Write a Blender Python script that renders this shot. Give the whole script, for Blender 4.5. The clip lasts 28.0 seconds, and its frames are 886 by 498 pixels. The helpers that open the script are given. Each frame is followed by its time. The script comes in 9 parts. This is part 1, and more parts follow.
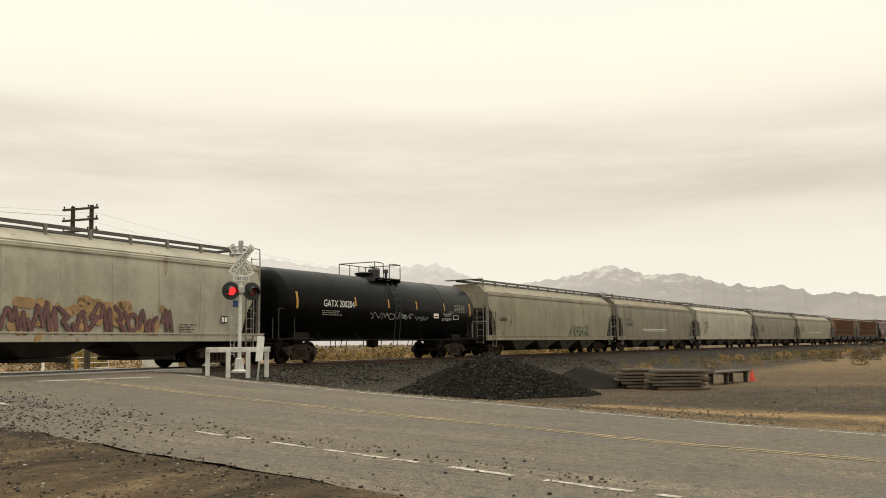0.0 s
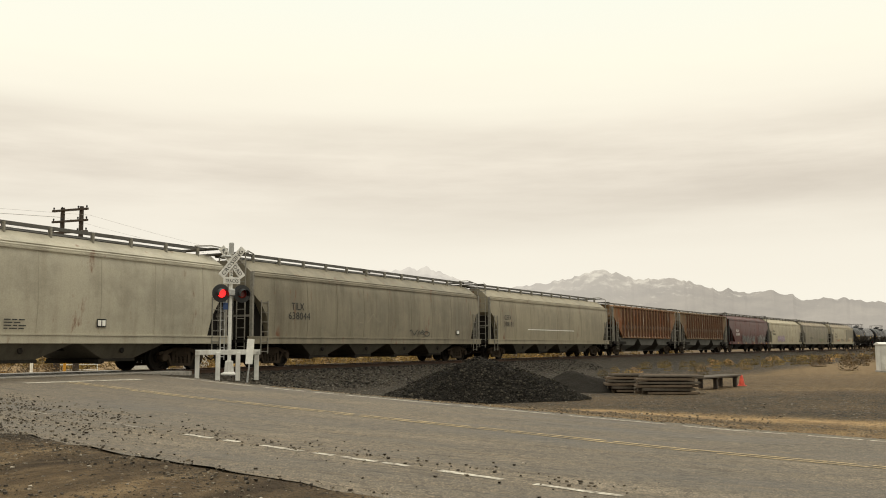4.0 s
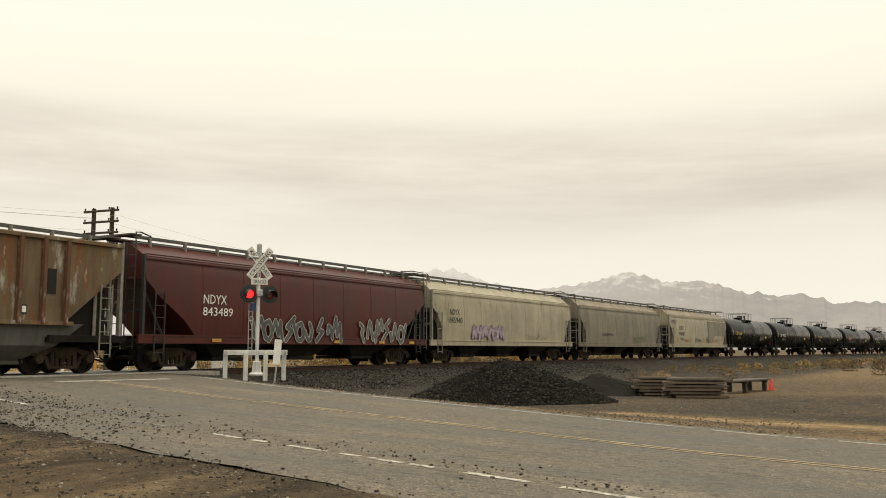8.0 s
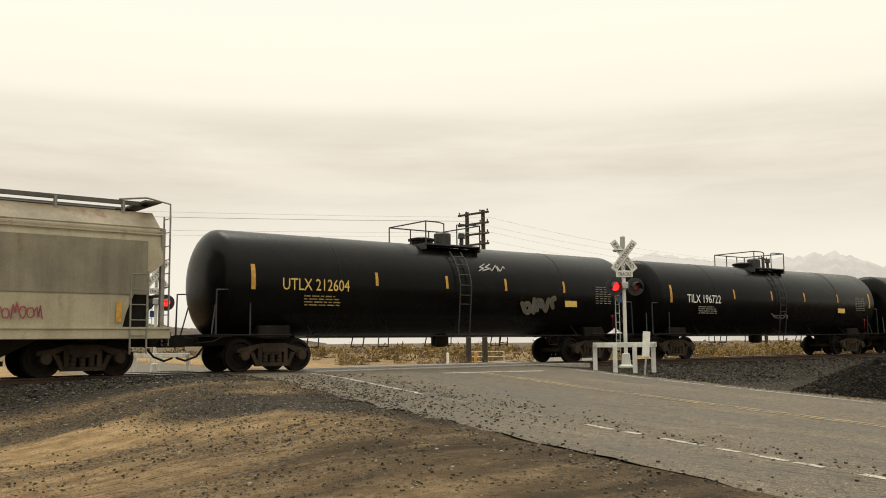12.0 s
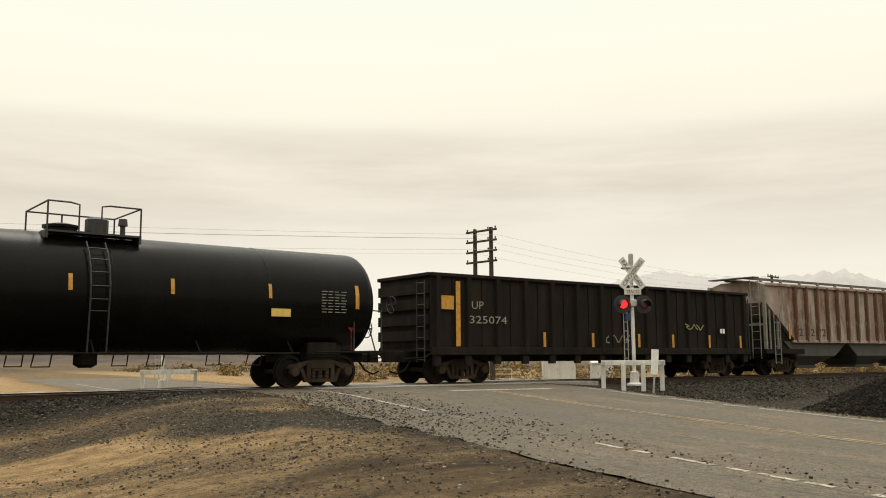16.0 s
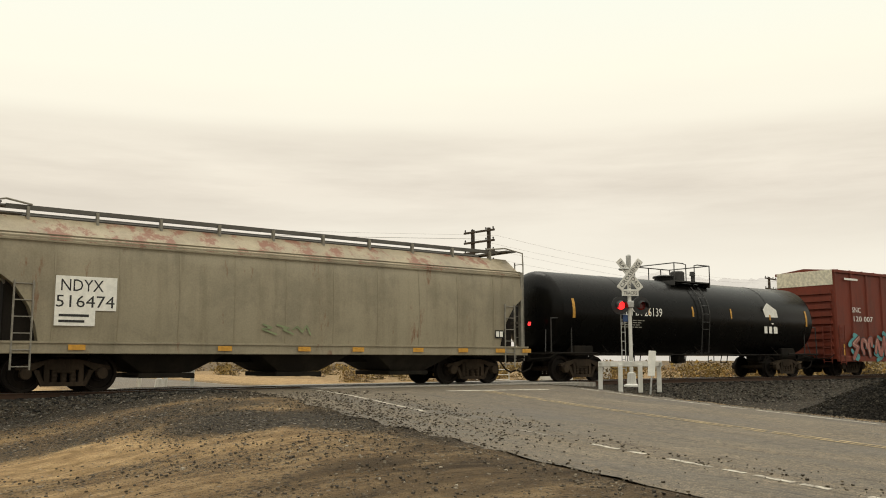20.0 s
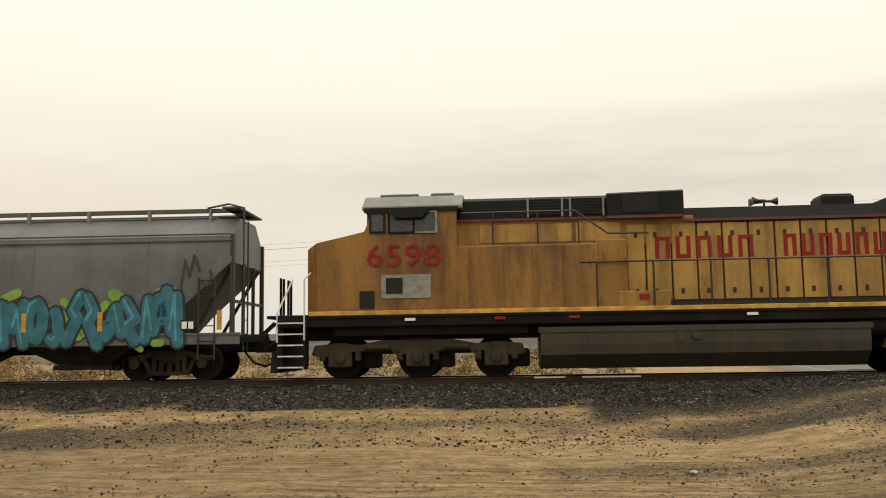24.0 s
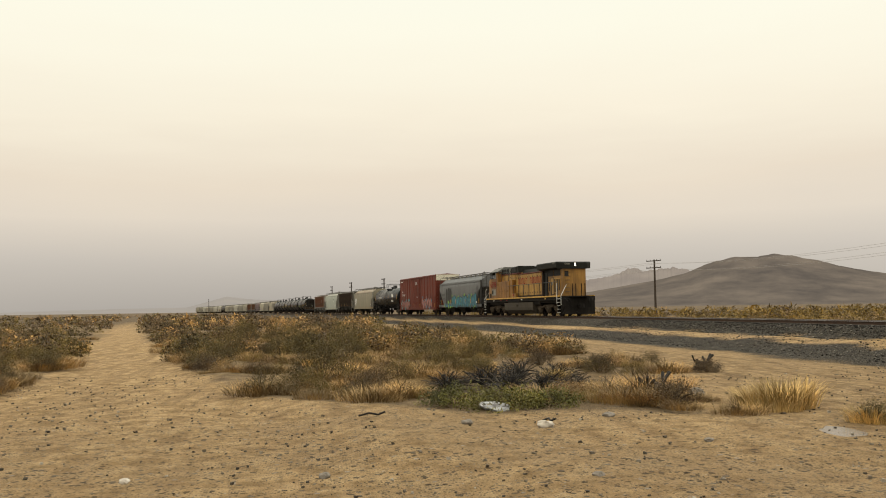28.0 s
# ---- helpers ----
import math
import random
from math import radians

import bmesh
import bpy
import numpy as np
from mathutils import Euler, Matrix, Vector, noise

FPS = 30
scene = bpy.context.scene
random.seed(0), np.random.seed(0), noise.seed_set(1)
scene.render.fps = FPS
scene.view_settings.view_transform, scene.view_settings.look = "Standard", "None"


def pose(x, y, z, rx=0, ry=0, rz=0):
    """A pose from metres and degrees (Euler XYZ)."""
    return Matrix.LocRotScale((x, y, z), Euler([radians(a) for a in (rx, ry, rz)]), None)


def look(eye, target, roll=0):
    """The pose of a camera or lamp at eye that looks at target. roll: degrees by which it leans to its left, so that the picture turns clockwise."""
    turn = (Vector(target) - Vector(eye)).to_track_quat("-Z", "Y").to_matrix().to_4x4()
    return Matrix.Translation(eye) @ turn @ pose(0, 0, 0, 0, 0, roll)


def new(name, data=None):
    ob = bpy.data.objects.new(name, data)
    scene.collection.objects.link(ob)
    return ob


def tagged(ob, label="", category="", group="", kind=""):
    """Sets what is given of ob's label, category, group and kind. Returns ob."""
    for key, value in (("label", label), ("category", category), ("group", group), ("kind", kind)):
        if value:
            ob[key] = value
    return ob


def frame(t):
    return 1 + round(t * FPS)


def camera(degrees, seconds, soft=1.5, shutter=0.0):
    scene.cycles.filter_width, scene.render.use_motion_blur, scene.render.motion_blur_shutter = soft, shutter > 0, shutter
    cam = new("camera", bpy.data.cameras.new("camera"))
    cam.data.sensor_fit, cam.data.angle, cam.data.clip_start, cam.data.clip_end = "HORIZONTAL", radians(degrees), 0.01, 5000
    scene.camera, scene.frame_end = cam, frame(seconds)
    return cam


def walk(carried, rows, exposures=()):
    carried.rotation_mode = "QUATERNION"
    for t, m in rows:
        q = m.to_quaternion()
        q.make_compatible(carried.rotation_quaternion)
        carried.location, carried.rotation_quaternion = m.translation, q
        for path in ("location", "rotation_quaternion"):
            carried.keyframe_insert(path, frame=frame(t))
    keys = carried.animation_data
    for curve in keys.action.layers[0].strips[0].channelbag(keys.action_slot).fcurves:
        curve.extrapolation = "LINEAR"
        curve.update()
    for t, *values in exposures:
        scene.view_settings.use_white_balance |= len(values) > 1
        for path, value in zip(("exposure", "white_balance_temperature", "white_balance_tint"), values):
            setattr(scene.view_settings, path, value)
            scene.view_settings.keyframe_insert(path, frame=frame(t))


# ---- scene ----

# The eye stands still on the sand beside the road; the rails' top is z = 0.
EYE = Vector((0.0, 0.0, 0.759))
# seconds, yaw to the left of the track's normal, pitch, lean
TURN = [
    (0.0, -63.71, 6.06, -0.60), (0.5, -62.86, 6.32, -0.40), (1.0, -62.60, 6.30, -0.38), (1.5, -63.47, 6.09, -0.44),
    (2.0, -64.45, 5.86, -0.36), (2.5, -65.22, 5.67, -0.31), (3.0, -65.31, 5.69, -0.39), (3.5, -64.53, 6.11, -0.45),
    (4.0, -64.29, 6.28, -0.32), (4.5, -64.51, 6.37, -0.01), (6.5, -62.73, 6.19, 0.19), (7.0, -62.41, 6.18, 0.08),
    (7.5, -62.33, 6.15, 0.04), (8.0, -62.57, 6.39, 0.04), (8.5, -62.86, 6.66, 0.05), (9.0, -62.48, 6.63, 0.03),
    (9.5, -62.07, 6.44, 0.08), (10.0, -61.06, 6.17, -0.01), (10.5, -57.25, 6.13, -0.28), (11.0, -50.83, 6.23, -0.59),
    (11.5, -44.09, 6.14, -0.80), (12.0, -39.44, 6.00, -0.55), (12.5, -39.02, 5.96, 0.21), (14.5, -40.40, 7.24, 0.10),
    (15.0, -40.16, 7.27, -0.10), (15.5, -39.90, 7.19, -0.30), (16.0, -38.94, 7.10, -0.36), (16.5, -38.52, 7.05, -0.23),
    (17.0, -38.10, 7.20, -0.09), (17.5, -37.82, 7.60, -0.25), (18.0, -37.91, 7.83, -0.51), (18.5, -38.15, 7.66, -0.50),
    (19.0, -38.66, 7.29, -0.48), (19.5, -39.22, 6.94, -0.31), (20.0, -39.08, 7.12, -0.08), (20.5, -38.39, 7.30, -0.26),
    (22.5, -20.47, 6.68, -1.34), (23.0, -13.93, 6.51, -1.11), (23.5, -5.76, 6.48, -0.92), (24.0, 4.06, 6.32, -0.84),
    (24.5, 16.57, 6.04, -0.75), (25.0, 30.44, 5.47, -0.85), (25.5, 43.22, 4.96, -1.37), (26.0, 54.95, 4.59, -1.29),
    (26.5, 65.59, 4.18, -0.86), (27.0, 74.01, 4.01, -1.00), (27.5, 78.86, 3.97, -0.87), (28.0, 82.36, 3.83, -0.79),
]
cam = camera(52.78, 28.0, 1.0)


def aim(yaw, pitch):
    a, p = radians(yaw), radians(pitch)
    return EYE + Vector((-math.sin(a) * math.cos(p), math.cos(a) * math.cos(p), math.sin(p)))


walk(cam, [(t, look(EYE, aim(yaw, pitch), lean)) for t, yaw, pitch, lean in TURN])

# ---- world and sun ----
def sky_world():
    w = bpy.data.worlds.new("overcast_sky")
    scene.world = w
    w.use_nodes = True
    nt = w.node_tree
    nt.nodes.clear()
    N, L = nt.nodes.new, nt.links.new
    out, bg = N("ShaderNodeOutputWorld"), N("ShaderNodeBackground")
    sky = N("ShaderNodeTexSky")
    sky.sky_type, sky.sun_disc = "NISHITA", False
    sky.sun_elevation, sky.sun_rotation = radians(48), radians(-20)
    co = N("ShaderNodeTexCoord")
    sep = N("ShaderNodeSeparateXYZ")
    L(co.outputs["Generated"], sep.inputs[0])
    # cloud deck: pale cream overhead, grey mauve towards the horizon
    ramp = N("ShaderNodeValToRGB")
    e = ramp.color_ramp.elements
    e[0].position, e[0].color = 0.0, (0.60, 0.555, 0.50, 1)
    e[1].position, e[1].color = 1.0, (2.3, 2.2, 1.9, 1)
    for p, c in ((0.06, (0.70, 0.63, 0.545)), (0.14, (0.83, 0.72, 0.575)), (0.21, (0.97, 0.885, 0.71)), (0.30, (1.0, 0.965, 0.80)), (0.40, (0.98, 0.99, 0.86)), (0.52, (1.15, 1.13, 0.98)), (0.72, (1.9, 1.83, 1.6))):
        m = e.new(p)
        m.color = (*c, 1)
    # the deck is more broken and paler on the side of the snowy range
    pale = N("ShaderNodeValToRGB")
    e2 = pale.color_ramp.elements
    e2[0].position, e2[0].color = 0.0, (0.80, 0.745, 0.64, 1)
    e2[1].position, e2[1].color = 1.0, (2.3, 2.2, 1.9, 1)
    for p, c in ((0.05, (0.96, 0.905, 0.775)), (0.12, (0.92, 0.855, 0.725)), (0.19, (0.88, 0.80, 0.67)), (0.24, (0.97, 0.895, 0.745)), (0.30, (1.03, 0.985, 0.81)), (0.40, (0.98, 0.99, 0.86)), (0.52, (1.15, 1.13, 0.98)), (0.72, (1.9, 1.83, 1.6))):
        m = e2.new(p)
        m.color = (*c, 1)
    mp = N("ShaderNodeMapping")
    mp.inputs["Scale"].default_value = (1.4, 1.4, 9.0)
    L(co.outputs["Generated"], mp.inputs["Vector"])
    nz = N("ShaderNodeTexNoise")
    nz.inputs["Scale"].default_value, nz.inputs["Detail"].default_value, nz.inputs["Roughness"].default_value = 1.6, 6.0, 0.55
    L(mp.outputs[0], nz.inputs["Vector"])
    off = N("ShaderNodeMath")
    off.operation = "MULTIPLY_ADD"
    off.inputs[1].default_value, off.inputs[2].default_value = 0.06, -0.03
    L(nz.outputs["Fac"], off.inputs[0])
    add = N("ShaderNodeMath")
    add.operation = "ADD"
    L(sep.outputs["Z"], add.inputs[0])
    L(off.outputs[0], add.inputs[1])
    L(add.outputs[0], ramp.inputs["Fac"])
    L(add.outputs[0], pale.inputs["Fac"])
    east = N("ShaderNodeMapRange")
    east.inputs["From Min"].default_value, east.inputs["From Max"].default_value = -0.75, 0.55
    L(sep.outputs["X"], east.inputs["Value"])
    deck = N("ShaderNodeMix")
    deck.data_type = "RGBA"
    L(east.outputs[0], deck.inputs["Factor"])
    L(ramp.outputs[0], deck.inputs["A"])
    L(pale.outputs[0], deck.inputs["B"])
    mix = N("ShaderNodeMix")
    mix.data_type = "RGBA"
    mix.inputs["Factor"].default_value = 0.96
    tint = N("ShaderNodeMix")
    tint.data_type, tint.blend_type = "RGBA", "MULTIPLY"
    tint.inputs["Factor"].default_value = 1.0
    tint.inputs["B"].default_value = (0.1, 0.1, 0.1, 1)
    L(sky.outputs[0], tint.inputs["A"])
    L(tint.outputs["Result"], mix.inputs["A"])
    # long grey streaks of cloud a few degrees above the hills, and a duller horizon to the left
    mp2 = N("ShaderNodeMapping")
    mp2.inputs["Scale"].default_value = (1.6, 1.6, 13.0)
    L(co.outputs["Generated"], mp2.inputs["Vector"])
    nz2 = N("ShaderNodeTexNoise")
    nz2.inputs["Scale"].default_value, nz2.inputs["Detail"].default_value, nz2.inputs["Roughness"].default_value = 1.2, 8.0, 0.58
    L(mp2.outputs[0], nz2.inputs["Vector"])
    r2 = N("ShaderNodeValToRGB")
    r2.color_ramp.elements[0].position, r2.color_ramp.elements[1].position = 0.33, 0.66
    L(nz2.outputs["Fac"], r2.inputs["Fac"])
    r3 = N("ShaderNodeValToRGB")
    e3 = r3.color_ramp.elements
    e3[0].position, e3[0].color = 0.10, (0.0, 0.0, 0.0, 1)
    e3[1].position, e3[1].color = 0.265, (0, 0, 0, 1)
    for p, v in ((0.14, 0.35), (0.185, 0.9), (0.205, 0.9)):
        k = e3.new(p)
        k.color = (v, v, v, 1)
    L(sep.outputs["Z"], r3.inputs["Fac"])
    side = N("ShaderNodeMapRange")
    side.inputs["From Min"].default_value, side.inputs["From Max"].default_value = -0.55, 0.45
    side.inputs["To Min"].default_value = 0.12
    L(sep.outputs["X"], side.inputs["Value"])
    sm = N("ShaderNodeMath")
    sm.operation = "MULTIPLY"
    L(side.outputs[0], sm.inputs[0])
    L(r3.outputs[0], sm.inputs[1])
    cm = N("ShaderNodeMath")
    cm.operation = "MULTIPLY"
    L(r2.outputs[0], cm.inputs[0])
    L(sm.outputs[0], cm.inputs[1])
    streaks = N("ShaderNodeMix")
    streaks.data_type = "RGBA"
    streaks.inputs["B"].default_value = (0.60, 0.53, 0.44, 1)
    L(cm.outputs[0], streaks.inputs["Factor"])
    L(deck.outputs["Result"], streaks.inputs["A"])
    low = N("ShaderNodeMapRange")
    low.inputs["From Min"].default_value, low.inputs["From Max"].default_value = 0.10, 0.0
    L(sep.outputs["Z"], low.inputs["Value"])
    west = N("ShaderNodeMapRange")
    west.inputs["From Min"].default_value, west.inputs["From Max"].default_value = -0.4, -1.0
    L(sep.outputs["X"], west.inputs["Value"])
    lw = N("ShaderNodeMath")
    lw.operation = "MULTIPLY"
    L(low.outputs[0], lw.inputs[0])
    L(west.outputs[0], lw.inputs[1])
    dull = N("ShaderNodeMix")
    dull.data_type = "RGBA"
    dull.inputs["B"].default_value = (0.42, 0.385, 0.345, 1)
    L(lw.outputs[0], dull.inputs["Factor"])
    L(streaks.outputs["Result"], dull.inputs["A"])
    L(dull.outputs["Result"], mix.inputs["B"])
    L(mix.outputs["Result"], bg.inputs["Color"])
    bg.inputs["Strength"].default_value = 1.02
    L(bg.outputs[0], out.inputs[0])


sky_world()
sun = new("sun", bpy.data.lights.new("sun", "SUN"))
sun.data.energy, sun.data.angle, sun.data.color = 0.8, radians(25), (1.0, 0.95, 0.85)
sun.matrix_world = look((0, 0, 60), (-10, -32, 0))

# ---- materials ----
def nodes_of(name):
    m = bpy.data.materials.new(name)
    m.use_nodes = True
    nt = m.node_tree
    return m, nt, nt.nodes["Principled BSDF"]


def noise_node(nt, scale, detail=4.0, rough=0.6, stretch=(1, 1, 1), co="Object"):
    tc, mp, nz = nt.nodes.new("ShaderNodeTexCoord"), nt.nodes.new("ShaderNodeMapping"), nt.nodes.new("ShaderNodeTexNoise")
    mp.inputs["Scale"].default_value = stretch
    nz.inputs["Scale"].default_value, nz.inputs["Detail"].default_value, nz.inputs["Roughness"].default_value = scale, detail, rough
    nt.links.new(tc.outputs[co], mp.inputs["Vector"])
    nt.links.new(mp.outputs[0], nz.inputs["Vector"])
    return nz.outputs["Fac"]


def ramp_node(nt, fac, stops):
    r = nt.nodes.new("ShaderNodeValToRGB")
    e = r.color_ramp.elements
    while len(e) < len(stops):
        e.new(0.5)
    for el, (p, c) in zip(e, stops):
        el.position = p
        el.color = (*c, 1) if len(c) == 3 else c
    nt.links.new(fac, r.inputs["Fac"])
    return r.outputs["Color"]


def mix_node(nt, fac, a, b, blend="MIX"):
    m = nt.nodes.new("ShaderNodeMix")
    m.data_type, m.blend_type = "RGBA", blend
    for key, v in (("Factor", fac), ("A", a), ("B", b)):
        if isinstance(v, (int, float)):
            m.inputs[key].default_value = v
        elif isinstance(v, tuple):
            m.inputs[key].default_value = (*v, 1)
        else:
            nt.links.new(v, m.inputs[key])
    return m.outputs["Result"]


def bump_node(nt, bsdf, height, strength, distance):
    b = nt.nodes.new("ShaderNodeBump")
    b.inputs["Strength"].default_value, b.inputs["Distance"].default_value = strength, distance
    nt.links.new(height, b.inputs["Height"])
    nt.links.new(b.outputs[0], bsdf.inputs["Normal"])


def paint(name, c, dirt=(0.12, 0.10, 0.07), dirty=0.35, rust=(0.16, 0.06, 0.025), rusty=0.0, rough=0.55, metal=0.0, scale=1.0, wear=0.0, spec=0.35, mottle=0.8):
    """Weathered paint: run-down streaks of dirt, blotches of rust, fine mottling."""
    m, nt, b = nodes_of(name)
    streak = noise_node(nt, 1.0 * scale, 8, 0.66, (1.3, 1.3, 0.22))
    blot = noise_node(nt, 0.55 * scale, 6, 0.65)
    fine = noise_node(nt, 26 * scale, 3, 0.6)
    dark = tuple(x * mottle for x in c)
    light = tuple(min(1, x * (1 + 0.4 * (1 - mottle))) for x in c)
    col = ramp_node(nt, blot, [(0.38, dark), (0.5, c), (0.64, light)])
    g1 = ramp_node(nt, streak, [(0.54 - 0.16 * dirty, (0, 0, 0)), (0.66, (dirty, dirty, dirty))])
    col = mix_node(nt, g1, col, dirt)
    # thin runs of grime down the sheet, and dust rubbed along it
    drip = min(dirty, 0.5) * 0.9
    runs = ramp_node(nt, noise_node(nt, 2.4 * scale, 7, 0.62, (1.5, 1.5, 0.07)), [(0.50, (1, 1, 1)), (0.72, (1 - 0.5 * drip, 1 - 0.54 * drip, 1 - 0.6 * drip))])
    col = mix_node(nt, 1.0, col, runs, "MULTIPLY")
    if rusty:
        r1 = ramp_node(nt, noise_node(nt, 1.1 * scale, 7, 0.7, (1.6, 1.6, 0.45)), [(0.62 - 0.20 * rusty, (0, 0, 0)), (0.70 - 0.18 * rusty, (0.85, 0.85, 0.85))])
        col = mix_node(nt, r1, col, rust)
    if wear:
        w1 = ramp_node(nt, noise_node(nt, 2.3 * scale, 6, 0.7, (1.0, 1.0, 0.3)), [(0.60 - 0.14 * wear, (0, 0, 0)), (0.70, (0.7, 0.7, 0.7))])
        col = mix_node(nt, w1, col, (0.52, 0.49, 0.43))
    f1 = ramp_node(nt, fine, [(0.36, (0.88, 0.88, 0.88)), (0.62, (1, 1, 1))])
    col = mix_node(nt, 1.0, col, f1, "MULTIPLY")
    nt.links.new(col, b.inputs["Base Color"])
    b.inputs["Specular IOR Level"].default_value = spec
    rr = nt.nodes.new("ShaderNodeMapRange")
    rr.inputs["To Min"].default_value, rr.inputs["To Max"].default_value = max(0.05, rough - 0.14), min(1, rough + 0.2)
    nt.links.new(blot, rr.inputs["Value"])
    nt.links.new(rr.outputs[0], b.inputs["Roughness"])
    b.inputs["Metallic"].default_value = metal
    bump_node(nt, b, blot, 0.12, 0.03)
    return m


def stones_node(nt, scale, stops, stretch=(1, 1, 1)):
    """Small stones: one tone to a stone, dark in the joints. Gives colour, a random number and a height."""
    tc, mp, vo = nt.nodes.new("ShaderNodeTexCoord"), nt.nodes.new("ShaderNodeMapping"), nt.nodes.new("ShaderNodeTexVoronoi")
    mp.inputs["Scale"].default_value = stretch
    vo.inputs["Scale"].default_value = scale
    nt.links.new(tc.outputs["Object"], mp.inputs["Vector"])
    nt.links.new(mp.outputs[0], vo.inputs["Vector"])
    sp = nt.nodes.new("ShaderNodeSeparateColor")
    nt.links.new(vo.outputs["Color"], sp.inputs[0])
    col = ramp_node(nt, sp.outputs[0], stops)
    joint = ramp_node(nt, vo.outputs["Distance"], [(0.30, (1, 1, 1)), (0.62, (0.30, 0.29, 0.27))])
    return mix_node(nt, 1.0, col, joint, "MULTIPLY"), sp.outputs[1], vo.outputs["Distance"]


def math_node(nt, op, a, b, c=0.0):
    n = nt.nodes.new("ShaderNodeMath")
    n.operation = op
    for i, v in enumerate((a, b, c)):
        if isinstance(v, (int, float)):
            n.inputs[i].default_value = v
        else:
            nt.links.new(v, n.inputs[i])
    return n.outputs[0]


def crushed(name, stops, scale=14.0):
    m, nt, b = nodes_of(name)
    c1, _, h1 = stones_node(nt, scale, stops)
    c2, _, h2 = stones_node(nt, scale * 2.3, stops)
    nt.links.new(mix_node(nt, ramp_node(nt, noise_node(nt, 3.0, 4), [(0.42, (0, 0, 0)), (0.58, (1, 1, 1))]), c1, c2), b.inputs["Base Color"])
    b.inputs["Roughness"].default_value = 0.95
    b.inputs["Specular IOR Level"].default_value = 0.1
    bump_node(nt, b, math_node(nt, "MULTIPLY", h1, -1.0), 1.0, 0.05)
    return m


def plain(name, c, rough=0.6, metal=0.0, vary=0.25, scale=8.0):
    m, nt, b = nodes_of(name)
    n = noise_node(nt, scale, 4)
    nt.links.new(ramp_node(nt, n, [(0.38, tuple(x * (1 - vary) for x in c)), (0.62, tuple(min(1, x * (1 + vary * 0.4)) for x in c))]), b.inputs["Base Color"])
    b.inputs["Roughness"].default_value, b.inputs["Metallic"].default_value = rough, metal
    return m


def glow(name, c, strength):
    m, nt, b = nodes_of(name)
    b.inputs["Base Color"].default_value = (*c, 1)
    b.inputs["Emission Color"].default_value = (*c, 1)
    b.inputs["Emission Strength"].default_value = strength
    return m


M = {}
M["black_tank"] = paint("black_tank_paint", (0.0042, 0.0042, 0.0039), (0.012, 0.0105, 0.008), 0.3, rough=0.24, scale=0.8, spec=0.09)
M["grey_tank"] = paint("worn_black_tank_paint", (0.0036, 0.0036, 0.0033), (0.010, 0.009, 0.007), 0.35, rough=0.30, scale=0.8, spec=0.06)
M["beige"] = paint("beige_hopper_paint", (0.285, 0.250, 0.174), (0.130, 0.105, 0.064), 0.36, rusty=0.10, scale=0.9)
M["pale"] = paint("pale_hopper_paint", (0.395, 0.362, 0.278), (0.17, 0.142, 0.095), 0.26, rusty=0.08, scale=0.9)
M["cream"] = paint("cream_hopper_paint", (0.395, 0.348, 0.240), (0.150, 0.118, 0.070), 0.26, rusty=0.14, scale=0.9)
M["dull"] = paint("dull_grey_hopper_paint", (0.232, 0.205, 0.145), (0.080, 0.064, 0.042), 0.45, rusty=0.12, scale=0.9)
M["green_white"] = paint("greenish_white_hopper_paint", (0.4176, 0.436, 0.3624), (0.1536, 0.1329, 0.0915), 0.22, rusty=0.16, scale=0.9)
M["grey"] = paint("grey_hopper_paint", (0.1319, 0.1346, 0.1319), (0.0606, 0.05715, 0.05025), 0.35, rusty=0.0, rough=0.5, scale=0.9)
M["maroon"] = paint("maroon_hopper_paint", (0.07594, 0.01114, 0.005088), (0.03532, 0.01732, 0.01156), 0.4, rough=0.42, scale=0.9)
M["rib_rust"] = paint("rusty_orange_panel_paint", (0.2236, 0.1325, 0.06516), (0.07434, 0.03804, 0.01687), 0.6, (0.20, 0.065, 0.02), 0.62, rough=0.8, wear=0.25)
M["rib_grey"] = paint("faded_pink_grey_panel_paint", (0.307, 0.233, 0.190), (0.07929, 0.04904, 0.03392), 0.55, (0.17, 0.07, 0.035), 0.45, rough=0.8, wear=0.75)
M["rib_brown"] = paint("dark_brown_panel_paint", (0.0517, 0.03586, 0.02477), (0.01683, 0.0132, 0.00957), 0.5, (0.085, 0.04, 0.022), 0.3, rough=0.7, spec=0.12)
M["rib_old"] = paint("tan_weathered_panel_paint", (0.174, 0.1225, 0.06708), (0.06252, 0.03832, 0.02017), 0.6, (0.17, 0.07, 0.025), 0.5, rough=0.8, wear=0.2)
M["gondola"] = paint("dark_gondola_paint", (0.014, 0.011, 0.0085), (0.035, 0.026, 0.018), 0.45, (0.032, 0.018, 0.010), 0.3, rough=0.75, spec=0.12)
M["boxcar"] = paint("red_boxcar_paint", (0.1476, 0.02496, 0.01027), (0.06564, 0.01884, 0.01092), 0.45, (0.13, 0.035, 0.02), 0.2, rough=0.6)
M["boxtop"] = plain("cream_end_paint", (0.62, 0.58, 0.45), 0.6)
M["under"] = paint("grimy_underframe_steel", (0.0126, 0.0108, 0.009), (0.035, 0.0275, 0.02), 0.4, rough=0.8, spec=0.12)
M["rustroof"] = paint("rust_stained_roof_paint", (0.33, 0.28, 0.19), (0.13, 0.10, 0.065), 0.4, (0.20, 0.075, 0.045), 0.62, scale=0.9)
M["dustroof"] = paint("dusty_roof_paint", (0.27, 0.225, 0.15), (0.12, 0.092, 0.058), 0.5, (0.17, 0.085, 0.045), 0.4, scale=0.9)
